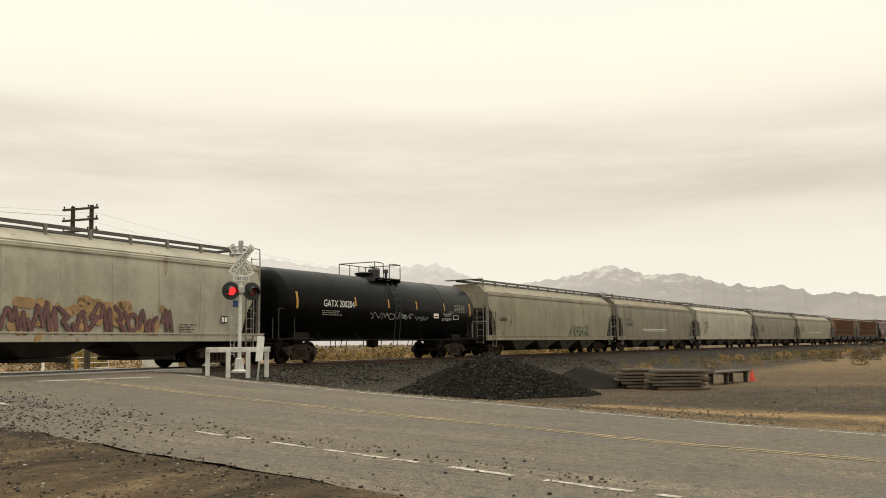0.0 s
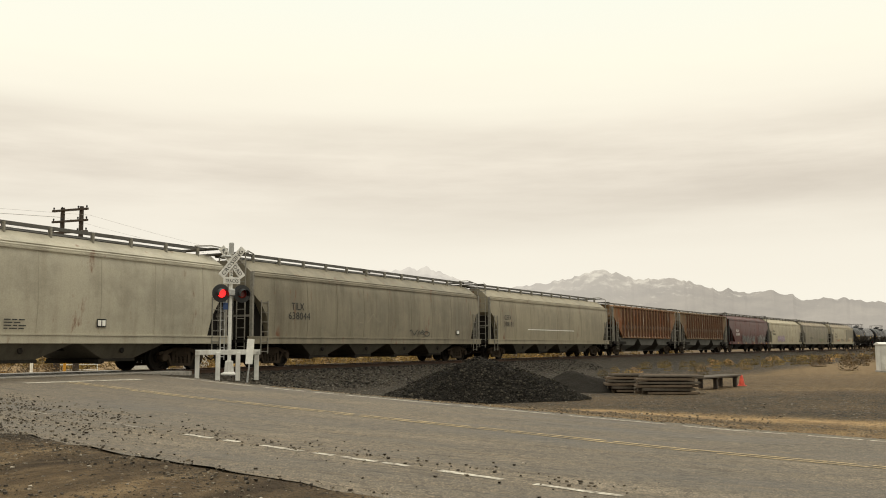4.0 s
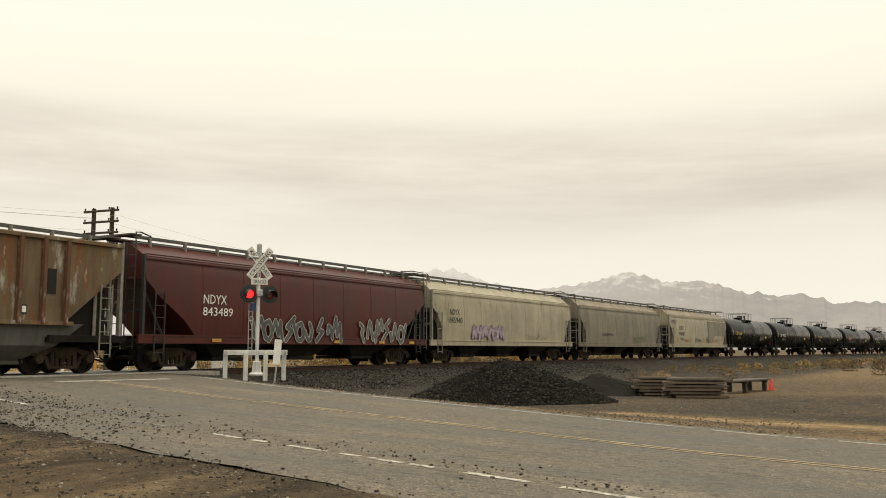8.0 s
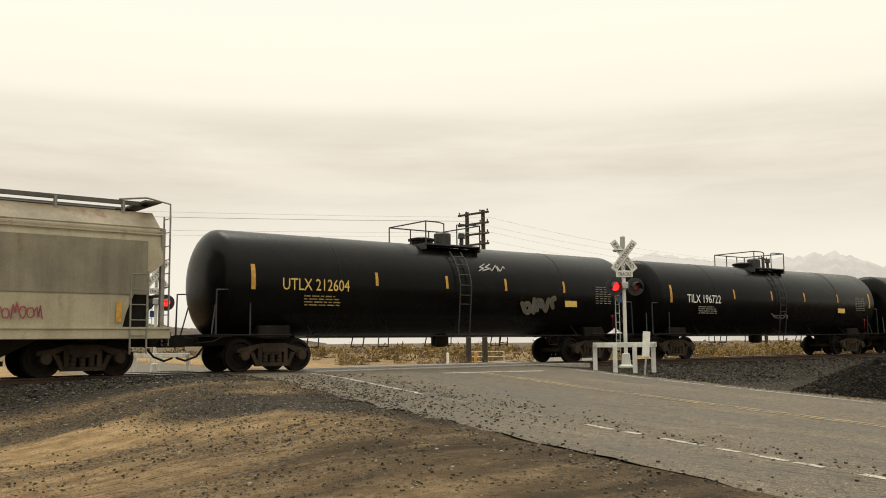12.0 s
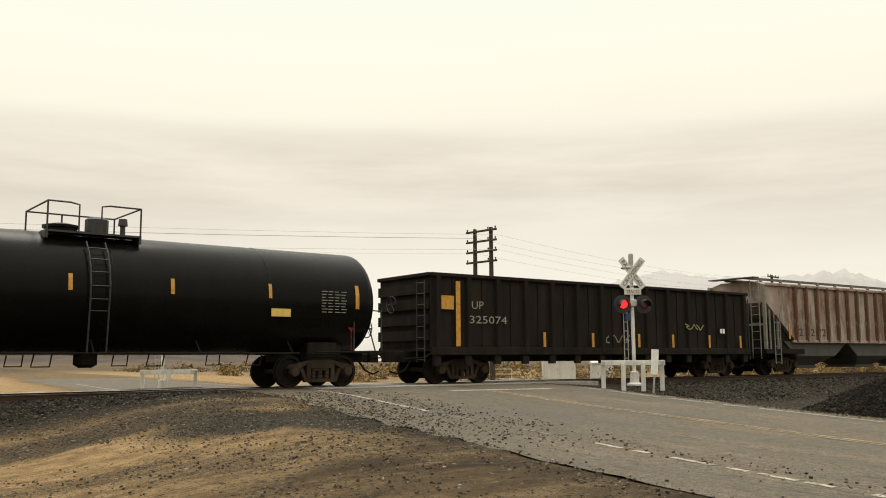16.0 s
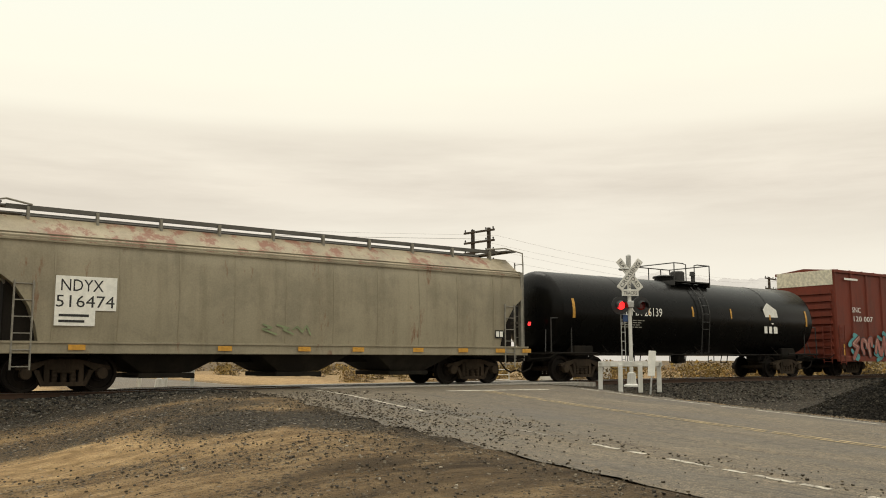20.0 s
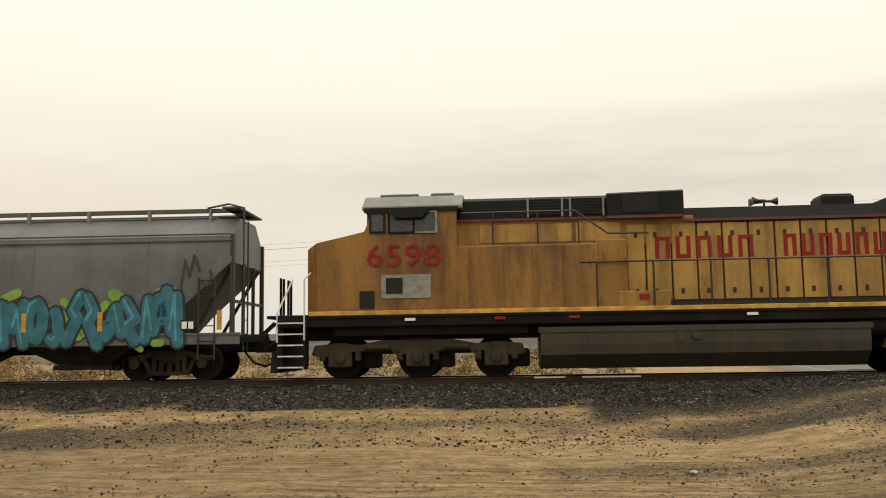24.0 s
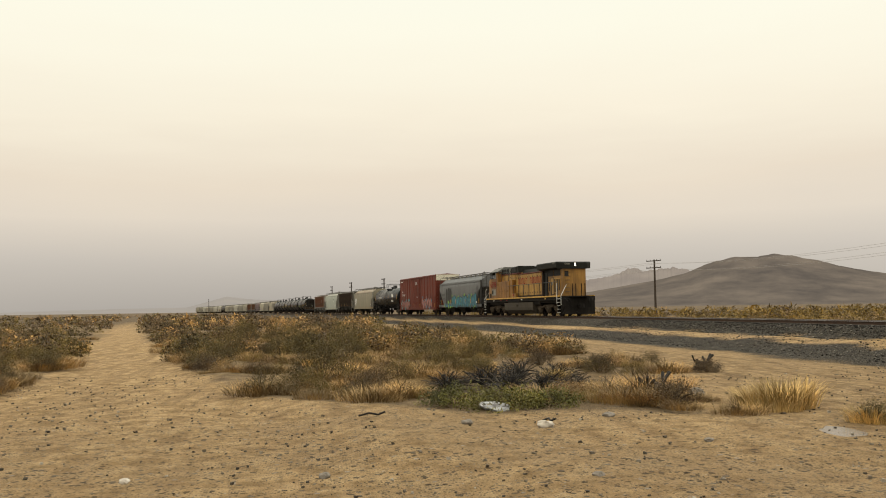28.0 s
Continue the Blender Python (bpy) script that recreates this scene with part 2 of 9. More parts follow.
# grimy body tone, darkened further for the shade under the side sill
M["pocket"] = paint("dusty_shaded_pocket_steel", (0.082, 0.074, 0.057), (0.045, 0.040, 0.030), 0.5, rough=0.85, spec=0.12)
M["hopperbot"] = paint("grimy_hopper_steel", (0.0216, 0.01872, 0.01512), (0.05, 0.0425, 0.03), 0.45, rough=0.8, spec=0.12)
M["hoppergrey"] = paint("grey_green_hopper_steel", (0.09, 0.087, 0.075), (0.048, 0.042, 0.033), 0.45, rough=0.75)
M["truck"] = paint("rusty_truck_steel", (0.034, 0.025, 0.017), (0.075, 0.054, 0.036), 0.5, rough=0.85, scale=3, spec=0.12)
M["wheel"] = paint("brown_wheel_steel", (0.01152, 0.009, 0.0072), (0.035, 0.025, 0.0175), 0.4, rough=0.7, scale=3, spec=0.12)
M["roofboard"] = paint("galvanised_running_board", (0.10, 0.095, 0.085), (0.05, 0.045, 0.035), 0.4, rough=0.7)
M["ladder"] = plain("painted_ladder_steel", (0.21, 0.195, 0.16), 0.6)
M["darkladder"] = plain("black_ladder_steel", (0.022, 0.021, 0.019), 0.55)
M["yellow"] = plain("yellow_reflector", (0.50, 0.25, 0.025), 0.45)
# rust and wear, with the posts' shade against the panels put into the colour
M["ribpost"] = paint("rust_worn_shaded_post_paint", (0.125, 0.062, 0.034), (0.05, 0.03, 0.02), 0.5, (0.15, 0.05, 0.018), 0.6, rough=0.8, wear=0.3)
M["white"] = plain("white_marking_paint", (0.75, 0.74, 0.68), 0.6, vary=0.1)
M["black"] = plain("black_marking_paint", (0.016, 0.016, 0.016), 0.6)
M["gold"] = plain("gold_marking_paint", (0.62, 0.42, 0.10), 0.6, vary=0.1)
M["dimgold"] = plain("faded_gold_paint", (0.24, 0.16, 0.045), 0.6)
M["redmark"] = plain("red_marking_paint", (0.24, 0.012, 0.007), 0.9, vary=0.15)
M["lime"] = plain("lime_marking_paint", (0.36, 0.60, 0.08), 0.6)
M["loco"] = paint("weathered_yellow_paint", (0.34, 0.175, 0.036), (0.075, 0.036, 0.013), 0.75, (0.16, 0.06, 0.016), 0.2, rough=0.5)
M["locodoor"] = paint("sun_bleached_yellow_paint", (0.46, 0.262, 0.058), (0.13, 0.062, 0.020), 0.65, (0.20, 0.08, 0.02), 0.12, rough=0.5, scale=1.3)
M["stripe"] = plain("bright_yellow_stripe", (0.55, 0.30, 0.035), 0.5, vary=0.35, scale=3.0)
M["seam"] = plain("dark_door_seam", (0.030, 0.016, 0.007), 0.7)
M["dusty"] = paint("dusty_truck_casting", (0.062, 0.047, 0.032), (0.026, 0.020, 0.014), 0.5, rough=0.9, scale=2.5, spec=0.1)
M["lococab"] = paint("sooty_orange_yellow_paint", (0.30, 0.142, 0.027), (0.070, 0.031, 0.012), 0.8, (0.12, 0.044, 0.013), 0.3, rough=0.5)
M["cabroof"] = paint("pale_grey_roof_paint", (0.13, 0.125, 0.11), (0.05, 0.045, 0.036), 0.5, rough=0.5)
M["lining"] = plain("dark_red_lining", (0.13, 0.022, 0.016), 0.6)
M["locograde"] = paint("sooty_yellow_panel_paint", (0.26, 0.120, 0.026), (0.05, 0.028, 0.014), 0.85, (0.12, 0.045, 0.015), 0.35, rough=0.55)
M["locogrey"] = paint("dark_grey_roof_paint", (0.017, 0.017, 0.014), (0.010, 0.009, 0.007), 0.5, rough=0.55, spec=0.12)
M["locotank"] = paint("dusty_fuel_tank_steel", (0.054, 0.043, 0.028), (0.022, 0.017, 0.012), 0.5, rough=0.7)
M["silver"] = plain("silver_panel_paint", (0.231, 0.22, 0.1815), 0.45)
M["dark"] = plain("dark_opening", (0.012, 0.011, 0.010), 0.9)
M["glass"] = plain("cab_glass", (0.05, 0.06, 0.06), 0.08)
M["rail"] = paint("rusty_rail_web", (0.06, 0.033, 0.0192), (0.036, 0.024, 0.018), 0.4, rough=0.8, scale=2)
M["railtop"] = plain("worn_rail_head", (0.36, 0.34, 0.31), 0.3, 0.9)
M["tie"] = paint("weathered_tie_wood", (0.051, 0.0396, 0.03), (0.03, 0.024, 0.0192), 0.5, rough=0.9, scale=3)
M["galv"] = plain("galvanised_post", (0.42, 0.42, 0.40), 0.5, 0.3)
M["whitepost"] = paint("chipped_white_post_paint", (0.66, 0.65, 0.60), (0.35, 0.31, 0.25), 0.35, rough=0.6, scale=3)
M["concrete"] = plain("grey_concrete", (0.30, 0.275, 0.235), 0.9)
M["cabinet"] = paint("silver_cabinet_paint", (0.62, 0.61, 0.56), (0.4, 0.37, 0.3), 0.3, rough=0.5)
M["pole"] = paint("creosoted_pole_wood", (0.050, 0.038, 0.028), (0.09, 0.07, 0.05), 0.4, rough=0.9, scale=4)
M["wire"] = plain("line_wire", (0.30, 0.28, 0.25), 0.6)
M["lampred"] = plain("dark_red_lens", (0.16, 0.012, 0.010), 0.25, vary=0.1)
M["lampglow"] = glow("lit_red_lens", (1.0, 0.02, 0.02), 2.2)
M["headlight"] = glow("lit_marker_lens", (1.0, 0.9, 0.7), 1.6)
M["tailred"] = glow("lit_red_marker", (1.0, 0.03, 0.03), 2.0)
M["greyplank"] = paint("grey_plank_wood", (0.10, 0.082, 0.062), (0.045, 0.036, 0.028), 0.5, rough=0.92, scale=3)
M["plank"] = paint("weathered_plank_wood", (0.135, 0.098, 0.066), (0.06, 0.045, 0.032), 0.5, rough=0.9, scale=3)
M["cone"] = plain("orange_red_plastic", (0.55, 0.06, 0.025), 0.5)


# ---- small builders ----
def add_box(bm, lo, hi, bevel=0.0):
    lo, hi = [min(a, b) for a, b in zip(lo, hi)], [max(a, b) for a, b in zip(lo, hi)]
    v = [bm.verts.new((x, y, z)) for z in (lo[2], hi[2]) for y in (lo[1], hi[1]) for x in (lo[0], hi[0])]
    fs = [bm.faces.new([v[i] for i in q]) for q in ((0, 2, 3, 1), (4, 5, 7, 6), (0, 1, 5, 4), (2, 6, 7, 3), (0, 4, 6, 2), (1, 3, 7, 5))]
    if bevel:
        bmesh.ops.bevel(bm, geom=list({e for f in fs for e in f.edges}), offset=bevel, segments=1, affect="EDGES")
    return bm


def add_rod(bm, a, b, r, seg=6):
    a, b = Vector(a), Vector(b)
    q = (b - a).to_track_quat("Z", "Y")
    rings = []
    for p in (a, b):
        rings.append([bm.verts.new(p + q @ Vector((r * math.cos(2 * math.pi * i / seg), r * math.sin(2 * math.pi * i / seg), 0))) for i in range(seg)])
    for i in range(seg):
        bm.faces.new((rings[0][i], rings[0][(i + 1) % seg], rings[1][(i + 1) % seg], rings[1][i]))
    bm.faces.new(rings[0][::-1])
    bm.faces.new(rings[1])
    return bm


def add_pipe(bm, pts, r, seg=6):
    """A tube bent along a row of places."""
    p = [Vector(v) for v in pts]
    rings = []
    for i, v in enumerate(p):
        d = (p[min(i + 1, len(p) - 1)] - v).normalized() + (v - p[max(i - 1, 0)]).normalized()
        u = d.cross(Vector((0.31, 0.52, 0.11))).normalized()
        w = d.cross(u).normalized()
        rings.append([bm.verts.new(v + u * r * math.cos(2 * math.pi * k / seg) + w * r * math.sin(2 * math.pi * k / seg)) for k in range(seg)])
    for a, b in zip(rings, rings[1:]):
        for k in range(seg):
            bm.faces.new((a[k], a[(k + 1) % seg], b[(k + 1) % seg], b[k]))
    bm.faces.new(rings[0][::-1])
    bm.faces.new(rings[-1])
    return bm


def add_prism(bm, outline, lo, hi, axis="y"):
    """A flat outline given as pairs, drawn out from lo to hi along an axis."""
    put = {"y": lambda a, c, t: (a, t, c), "x": lambda a, c, t: (t, a, c), "z": lambda a, c, t: (a, c, t)}[axis]
    r = [[bm.verts.new(put(a, c, t)) for a, c in outline] for t in (lo, hi)]
    n = len(outline)
    for i in range(n):
        bm.faces.new((r[0][i], r[0][(i + 1) % n], r[1][(i + 1) % n], r[1][i]))
    bm.faces.new(r[0][::-1])
    bm.faces.new(r[1])
    return bm


def add_lathe(bm, prof, seg=16, at=(0, 0, 0), axis="y"):
    """A turned shape: prof is pairs of place along the axis and radius."""
    put = {"y": lambda t, a, b: (a, t, b), "x": lambda t, a, b: (t, a, b), "z": lambda t, a, b: (a, b, t)}[axis]
    rings = []
    for t, r in prof:
        rings.append([bm.verts.new(Vector(at) + Vector(put(t, r * math.cos(2 * math.pi * i / seg), r * math.sin(2 * math.pi * i / seg)))) for i in range(seg)])
    for a, b in zip(rings, rings[1:]):
        for i in range(seg):
            bm.faces.new((a[i], a[(i + 1) % seg], b[(i + 1) % seg], b[i]))
    bm.faces.new(rings[0][::-1])
    bm.faces.new(rings[-1])
    return bm


def mesh_of(name, bm, material, smooth=False):
    bmesh.ops.recalc_face_normals(bm, faces=bm.faces)
    me = bpy.data.meshes.new(name)
    bm.to_mesh(me)
    bm.free()
    me.materials.append(material)
    if smooth:
        me.shade_smooth()
        me.set_sharp_from_angle(angle=radians(35))
    return me


def part(name, bm, material, parent, label="", smooth=False):
    ob = new(name, mesh_of(name, bm, material, smooth))
    ob.parent = parent
    if label:
        ob["label"] = label
    return ob


def share(name, me, parent, at=(0, 0, 0), turn=(0, 0, 0)):
    ob = new(name, me)
    ob.parent = parent
    ob.matrix_basis = pose(*at, *turn)
    return ob


def thing(name, label, category, group="", kind=""):
    return tagged(new(name), label, category, group, kind)


def lettering(text, parent, x, y, z, h, material, width=None, facing=0.0, name="lettering", slant=0.0, ends="LEFT"):
    """Flat painted letters on an upright face; the baseline starts at x, z; facing 0 looks towards -y."""
    cu = bpy.data.curves.new(name, "FONT")
    cu.body, cu.size, cu.align_x, cu.shear, cu.extrude = text, h / 0.70, ends, slant, 0.001
    cu.resolution_u = 2
    tmp = bpy.data.objects.new(name, cu)
    me = bpy.data.meshes.new_from_object(tmp)
    bpy.data.objects.remove(tmp)
    bpy.data.curves.remove(cu)
    me.materials.clear()
    me.materials.append(material)
    if width:
        xs = [v.co.x for v in me.vertices]
        w = max(xs) - min(xs)
        for v in me.vertices:
            v.co.x *= width / w
    ob = new(name, me)
    ob.parent = parent
    ob.matrix_basis = pose(x, y, z, 90, 0, facing)
    return ob


def marks(parent, material, items, y, name="stencil_panel"):
    """Small unreadable stencil lines as bars: each item is x, z, width, height."""
    bm = bmesh.new()
    for x, z, w, h in items:
        add_box(bm, (x, y - 0.003, z), (x + w, y, z + h))
    return tagged(part(name, bm, material, parent), kind="stuff")

# ---- the track's line ----
D_RAIL = 23.2
NODES = (-650.0, -324.8, -162.4, -69.6, 0.0, 69.6, 162.4, 324.8, 900.0)
BENDS = (0.0003, 0.0003, -0.0003, 0.0014, 0.00141, 0.001103, 0.000649, 0.000606, 0.0005)
S_ = np.arange(-900, 900.5, 1.0)
TH_ = np.cumsum(np.interp(S_, NODES, BENDS))
TH_ -= TH_[900]
X_, Y_ = np.cumsum(np.cos(TH_)), -np.cumsum(np.sin(TH_))
X_, Y_ = X_ - X_[900], Y_ - Y_[900] + D_RAIL + 0.75


def on_track(s, out=0.0, z=0.0):
    """A place s metres along the line, out metres beyond its middle, and the turn of the line there in radians."""
    x, y, th = np.interp(s, S_, X_), np.interp(s, S_, Y_), np.interp(s, S_, TH_)
    return Vector((x + math.sin(th) * out, y + math.cos(th) * out, z)), -th


def smooth(a, b, v):
    u = np.clip((v - a) / (b - a), 0, 1)
    return u * u * (3 - 2 * u)


# ---- the lie of the land ----
ROAD_HALF = 5.2
ROAD_DIR = Vector((0.160, 0.987, 0)).normalized()
ROAD_MID = Vector((12.65, 0.0, 0))
RAMP_D = (-60, -30, -26, -21, -15, -9, -5, -3.0, 3.0, 18)
RAMP_Z = (-1.02, -1.0, -0.962, -0.83, -0.58, -0.31, -0.09, -0.03, -0.03, -0.78)


def road_offset(x, y):
    """Metres to the right of the road's middle line, seen along it towards the track."""
    return (x - ROAD_MID.x) * ROAD_DIR.y - (y - ROAD_MID.y) * ROAD_DIR.x


def track_offset(x, y):
    """Metres beyond the middle of the track (towards the camera is negative)."""
    return y - np.interp(x, X_, Y_)


GRADE_D = (-60, -24, -13, -9.0, -6.2, -3.9, -3.0, -1.9, 0, 1.9, 3.6, 6, 14, 60)
GRADE_Z = (-0.86, -0.86, -0.90, -0.98, -0.98, -0.64, -0.64, -0.17, -0.17, -0.17, -0.75, -0.85, -0.85, -0.85)


def land(x, y):
    x, y = np.asarray(x, float), np.asarray(y, float)
    d = track_offset(x, y)
    z = np.interp(d, GRADE_D, GRADE_Z)
    # the bench and ditch fade out towards the far right, where the bank falls straight to the yard
    flat = np.interp(d, (-60, -24, -8, -4.6, -1.9, 1.9, 3.6), (-0.86, -0.86, -0.9, -0.85, -0.17, -0.17, -0.75))
    m = smooth(2, 14, x)
    z = z * (1 - m) + flat * m
    # ramp of the road up to the crossing
    r = road_offset(x, y)
    ramp = np.interp(d, RAMP_D, RAMP_Z)
    w = smooth(ROAD_HALF + 5.5, ROAD_HALF + 0.6, np.abs(r + 1.0)) * smooth(22, 12, d)
    z = z * (1 - w) + np.where(d < -19, ramp, np.maximum(z, ramp)) * w
    return z


def lumps(x, y, s=1.0):
    return noise.noise(Vector((x * s, y * s, 0.3)))


def height(x, y):
    return float(land(x, y))


# ---- ground sheet ----
def ground_material():
    m, nt, b = nodes_of("desert_sand")
    att = nt.nodes.new("ShaderNodeAttribute")
    att.attribute_name = "cover"
    sep = nt.nodes.new("ShaderNodeSeparateColor")
    nt.links.new(att.outputs["Color"], sep.inputs[0])
    big = noise_node(nt, 0.35, 5, 0.6)
    mid = noise_node(nt, 2.2, 6, 0.65)
    fine = mix_node(nt, 0.4, noise_node(nt, 24, 4, 0.75), noise_node(nt, 6, 5, 0.75))
    grit = noise_node(nt, 90, 2, 0.6)
    rut = noise_node(nt, 1.1, 5, 0.6, (0.16, 1.9, 1))
    sand = ramp_node(nt, mid, [(0.38, (0.22, 0.142, 0.066)), (0.5, (0.33, 0.222, 0.108)), (0.62, (0.43, 0.302, 0.156))])
    sand = mix_node(nt, ramp_node(nt, rut, [(0.44, (0, 0, 0)), (0.66, (0.3, 0.3, 0.3))]), sand, (0.19, 0.125, 0.068))
    sand = mix_node(nt, ramp_node(nt, big, [(0.5, (0, 0, 0)), (0.72, (0.5, 0.5, 0.5))]), sand, (0.35, 0.240, 0.128))
    track = noise_node(nt, 2.4, 4, 0.55, (0.07, 2.0, 1))
    groove = mix_node(nt, 1.0, ramp_node(nt, track, [(0.50, (0, 0, 0)), (0.58, (0.75, 0.75, 0.75)), (0.63, (0.1, 0.1, 0.1))]), att.outputs["Alpha"], "MULTIPLY")
    sand = mix_node(nt, groove, sand, (0.12, 0.078, 0.042))
    lump = noise_node(nt, 7.5, 7, 0.72)
    sand = mix_node(nt, 1.0, sand, ramp_node(nt, lump, [(0.34, (0.70, 0.68, 0.65)), (0.48, (1, 1, 1)), (0.66, (1.15, 1.13, 1.10))]), "MULTIPLY")
    stops = [(0.0, (0.011, 0.0105, 0.0095)), (0.40, (0.030, 0.028, 0.025)), (0.72, (0.062, 0.058, 0.050)), (0.92, (0.14, 0.127, 0.105)), (1.0, (0.36, 0.325, 0.27))]
    big_stone, rnd1, h1 = stones_node(nt, 13.0, stops)
    small_stone, rnd2, h2 = stones_node(nt, 34.0, stops)
    # stones lie as thick as the cover says, thinner and thicker by patches
    patchy = math_node(nt, "ADD", math_node(nt, "MULTIPLY_ADD", mid, 1.5, -0.75), math_node(nt, "MULTIPLY_ADD", big, 0.9, -0.45))
    amount = math_node(nt, "ADD", sep.outputs[0], math_node(nt, "MULTIPLY", patchy, math_node(nt, "MULTIPLY_ADD", sep.outputs[0], 0.55, 0.12)))
    dust = mix_node(nt, ramp_node(nt, amount, [(0.25, (0, 0, 0)), (0.85, (0.9, 0.9, 0.9))]), sand, (0.030, 0.027, 0.022))
    base = mix_node(nt, sep.outputs[1], dust, ramp_node(nt, mid, [(0.3, (0.066, 0.047, 0.028)), (0.55, (0.120, 0.086, 0.051)), (0.8, (0.20, 0.148, 0.092))]))
    some2 = ramp_node(nt, math_node(nt, "SUBTRACT", math_node(nt, "MULTIPLY", amount, 1.25), rnd2), [(0.0, (0, 0, 0)), (0.03, (1, 1, 1))])
    some1 = ramp_node(nt, math_node(nt, "SUBTRACT", math_node(nt, "MULTIPLY_ADD", amount, 0.95, -0.10), rnd1), [(0.0, (0, 0, 0)), (0.03, (1, 1, 1))])
    core2 = ramp_node(nt, h2, [(0.40, (1, 1, 1)), (0.50, (0, 0, 0))])
    core1 = ramp_node(nt, h1, [(0.40, (1, 1, 1)), (0.50, (0, 0, 0))])
    sunk = ramp_node(nt, amount, [(0.15, (0.6, 0.6, 0.6)), (0.6, (1, 1, 1))])
    here2, here1 = (mix_node(nt, 1.0, mix_node(nt, 1.0, a, c, "MULTIPLY"), sunk, "MULTIPLY") for a, c in ((some2, core2), (some1, core1)))
    col = mix_node(nt, here2, base, small_stone)
    col = mix_node(nt, here1, col, big_stone)
    speck = ramp_node(nt, grit, [(0.34, (0.45, 0.45, 0.45)), (0.47, (1, 1, 1)), (0.62, (1.0, 1.0, 1.0)), (0.74, (1.6, 1.5, 1.35))])
    col = mix_node(nt, 0.8, col, speck, "MULTIPLY")
    wet = ramp_node(nt, noise_node(nt, 0.8, 6, 0.6, (0.45, 1.3, 1)), [(0.36, (0.25, 0.25, 0.25)), (0.56, (1, 1, 1))])
    wf = mix_node(nt, 1.0, wet, sep.outputs[2], "MULTIPLY")
    col = mix_node(nt, mix_node(nt, 1.0, wf, (0.92, 0.92, 0.92), "MULTIPLY"), col, (0.042, 0.029, 0.017))
    nt.links.new(col, b.inputs["Base Color"])
    b.inputs["Roughness"].default_value = 0.92
    b.inputs["Specular IOR Level"].default_value = 0.12
    relief = math_node(nt, "ADD", math_node(nt, "ADD", math_node(nt, "MULTIPLY", fine, 0.7), lump), math_node(nt, "MULTIPLY", math_node(nt, "ADD", here1, math_node(nt, "MULTIPLY", here2, 0.5)), 0.45))
    relief = math_node(nt, "ADD", relief, math_node(nt, "SUBTRACT", math_node(nt, "MULTIPLY", rut, 0.25), math_node(nt, "MULTIPLY", groove, 0.6)))
    bump_node(nt, b, relief, 0.95, 0.075)
    return m


def axis_steps(lo, hi, fine, mid_lo, mid_hi, far):
    a = list(np.arange(mid_lo, mid_hi, fine))
    step, v = fine, mid_hi
    while v < hi:
        a.append(v)
        step = min(step * 1.16, far)
        v += step
    a.append(hi)
    step, v, left = fine, mid_lo, []
    while v > lo:
        step = min(step * 1.16, far)
        v -= step
        left.append(max(v, lo))
    return np.array(left[::-1] + a)


def dirt_road(x, y):
    """1 on the sandy track that leaves towards -x, 0 off it."""
    mid = np.interp(x, (-400, -150, -78, -60, -30, -19, -8), (-80, -31.5, -16.8, -13.0, -6.4, -4.2, -2.6))
    half = np.interp(x, (-150, -78, -60, -30, -19, -8), (1.3, 1.1, 1.1, 1.4, 2.1, 4.0))
    return smooth(half + 0.7, half - 0.3, np.abs(y - mid)) * smooth(-4, -9, x)


def bare(x, y):
    """1 on ground with no brush: the clearing by the camera, the sand tracks, the railway, the road and the yard."""
    d = track_offset(x, y)
    edge = np.interp(y, (-60, -12, -6.4, -2.5, -0.1, 1.2, 3.0, 5.0, 8.5), (-11, -13, -17.6, -19.0, -16.4, -14.8, -13.6, -13.8, -11.5))
    clear = (x > edge) & (d < -9.5)
    rail = (d > -14.5) & (d < 7)
    road = np.abs(road_offset(x, y)) < ROAD_HALF + 9
    yard = (x > 0) & (d < 7)
    bank = (y > np.interp(x, (-80, -64, -46, -37, -26, -20, -15), (20.5, 17.6, 14.2, 12.5, 10.3, 7.8, 5.8))) & (d < 7)
    return clear | rail | road | yard | bank | (dirt_road(x, y) > 0.25)


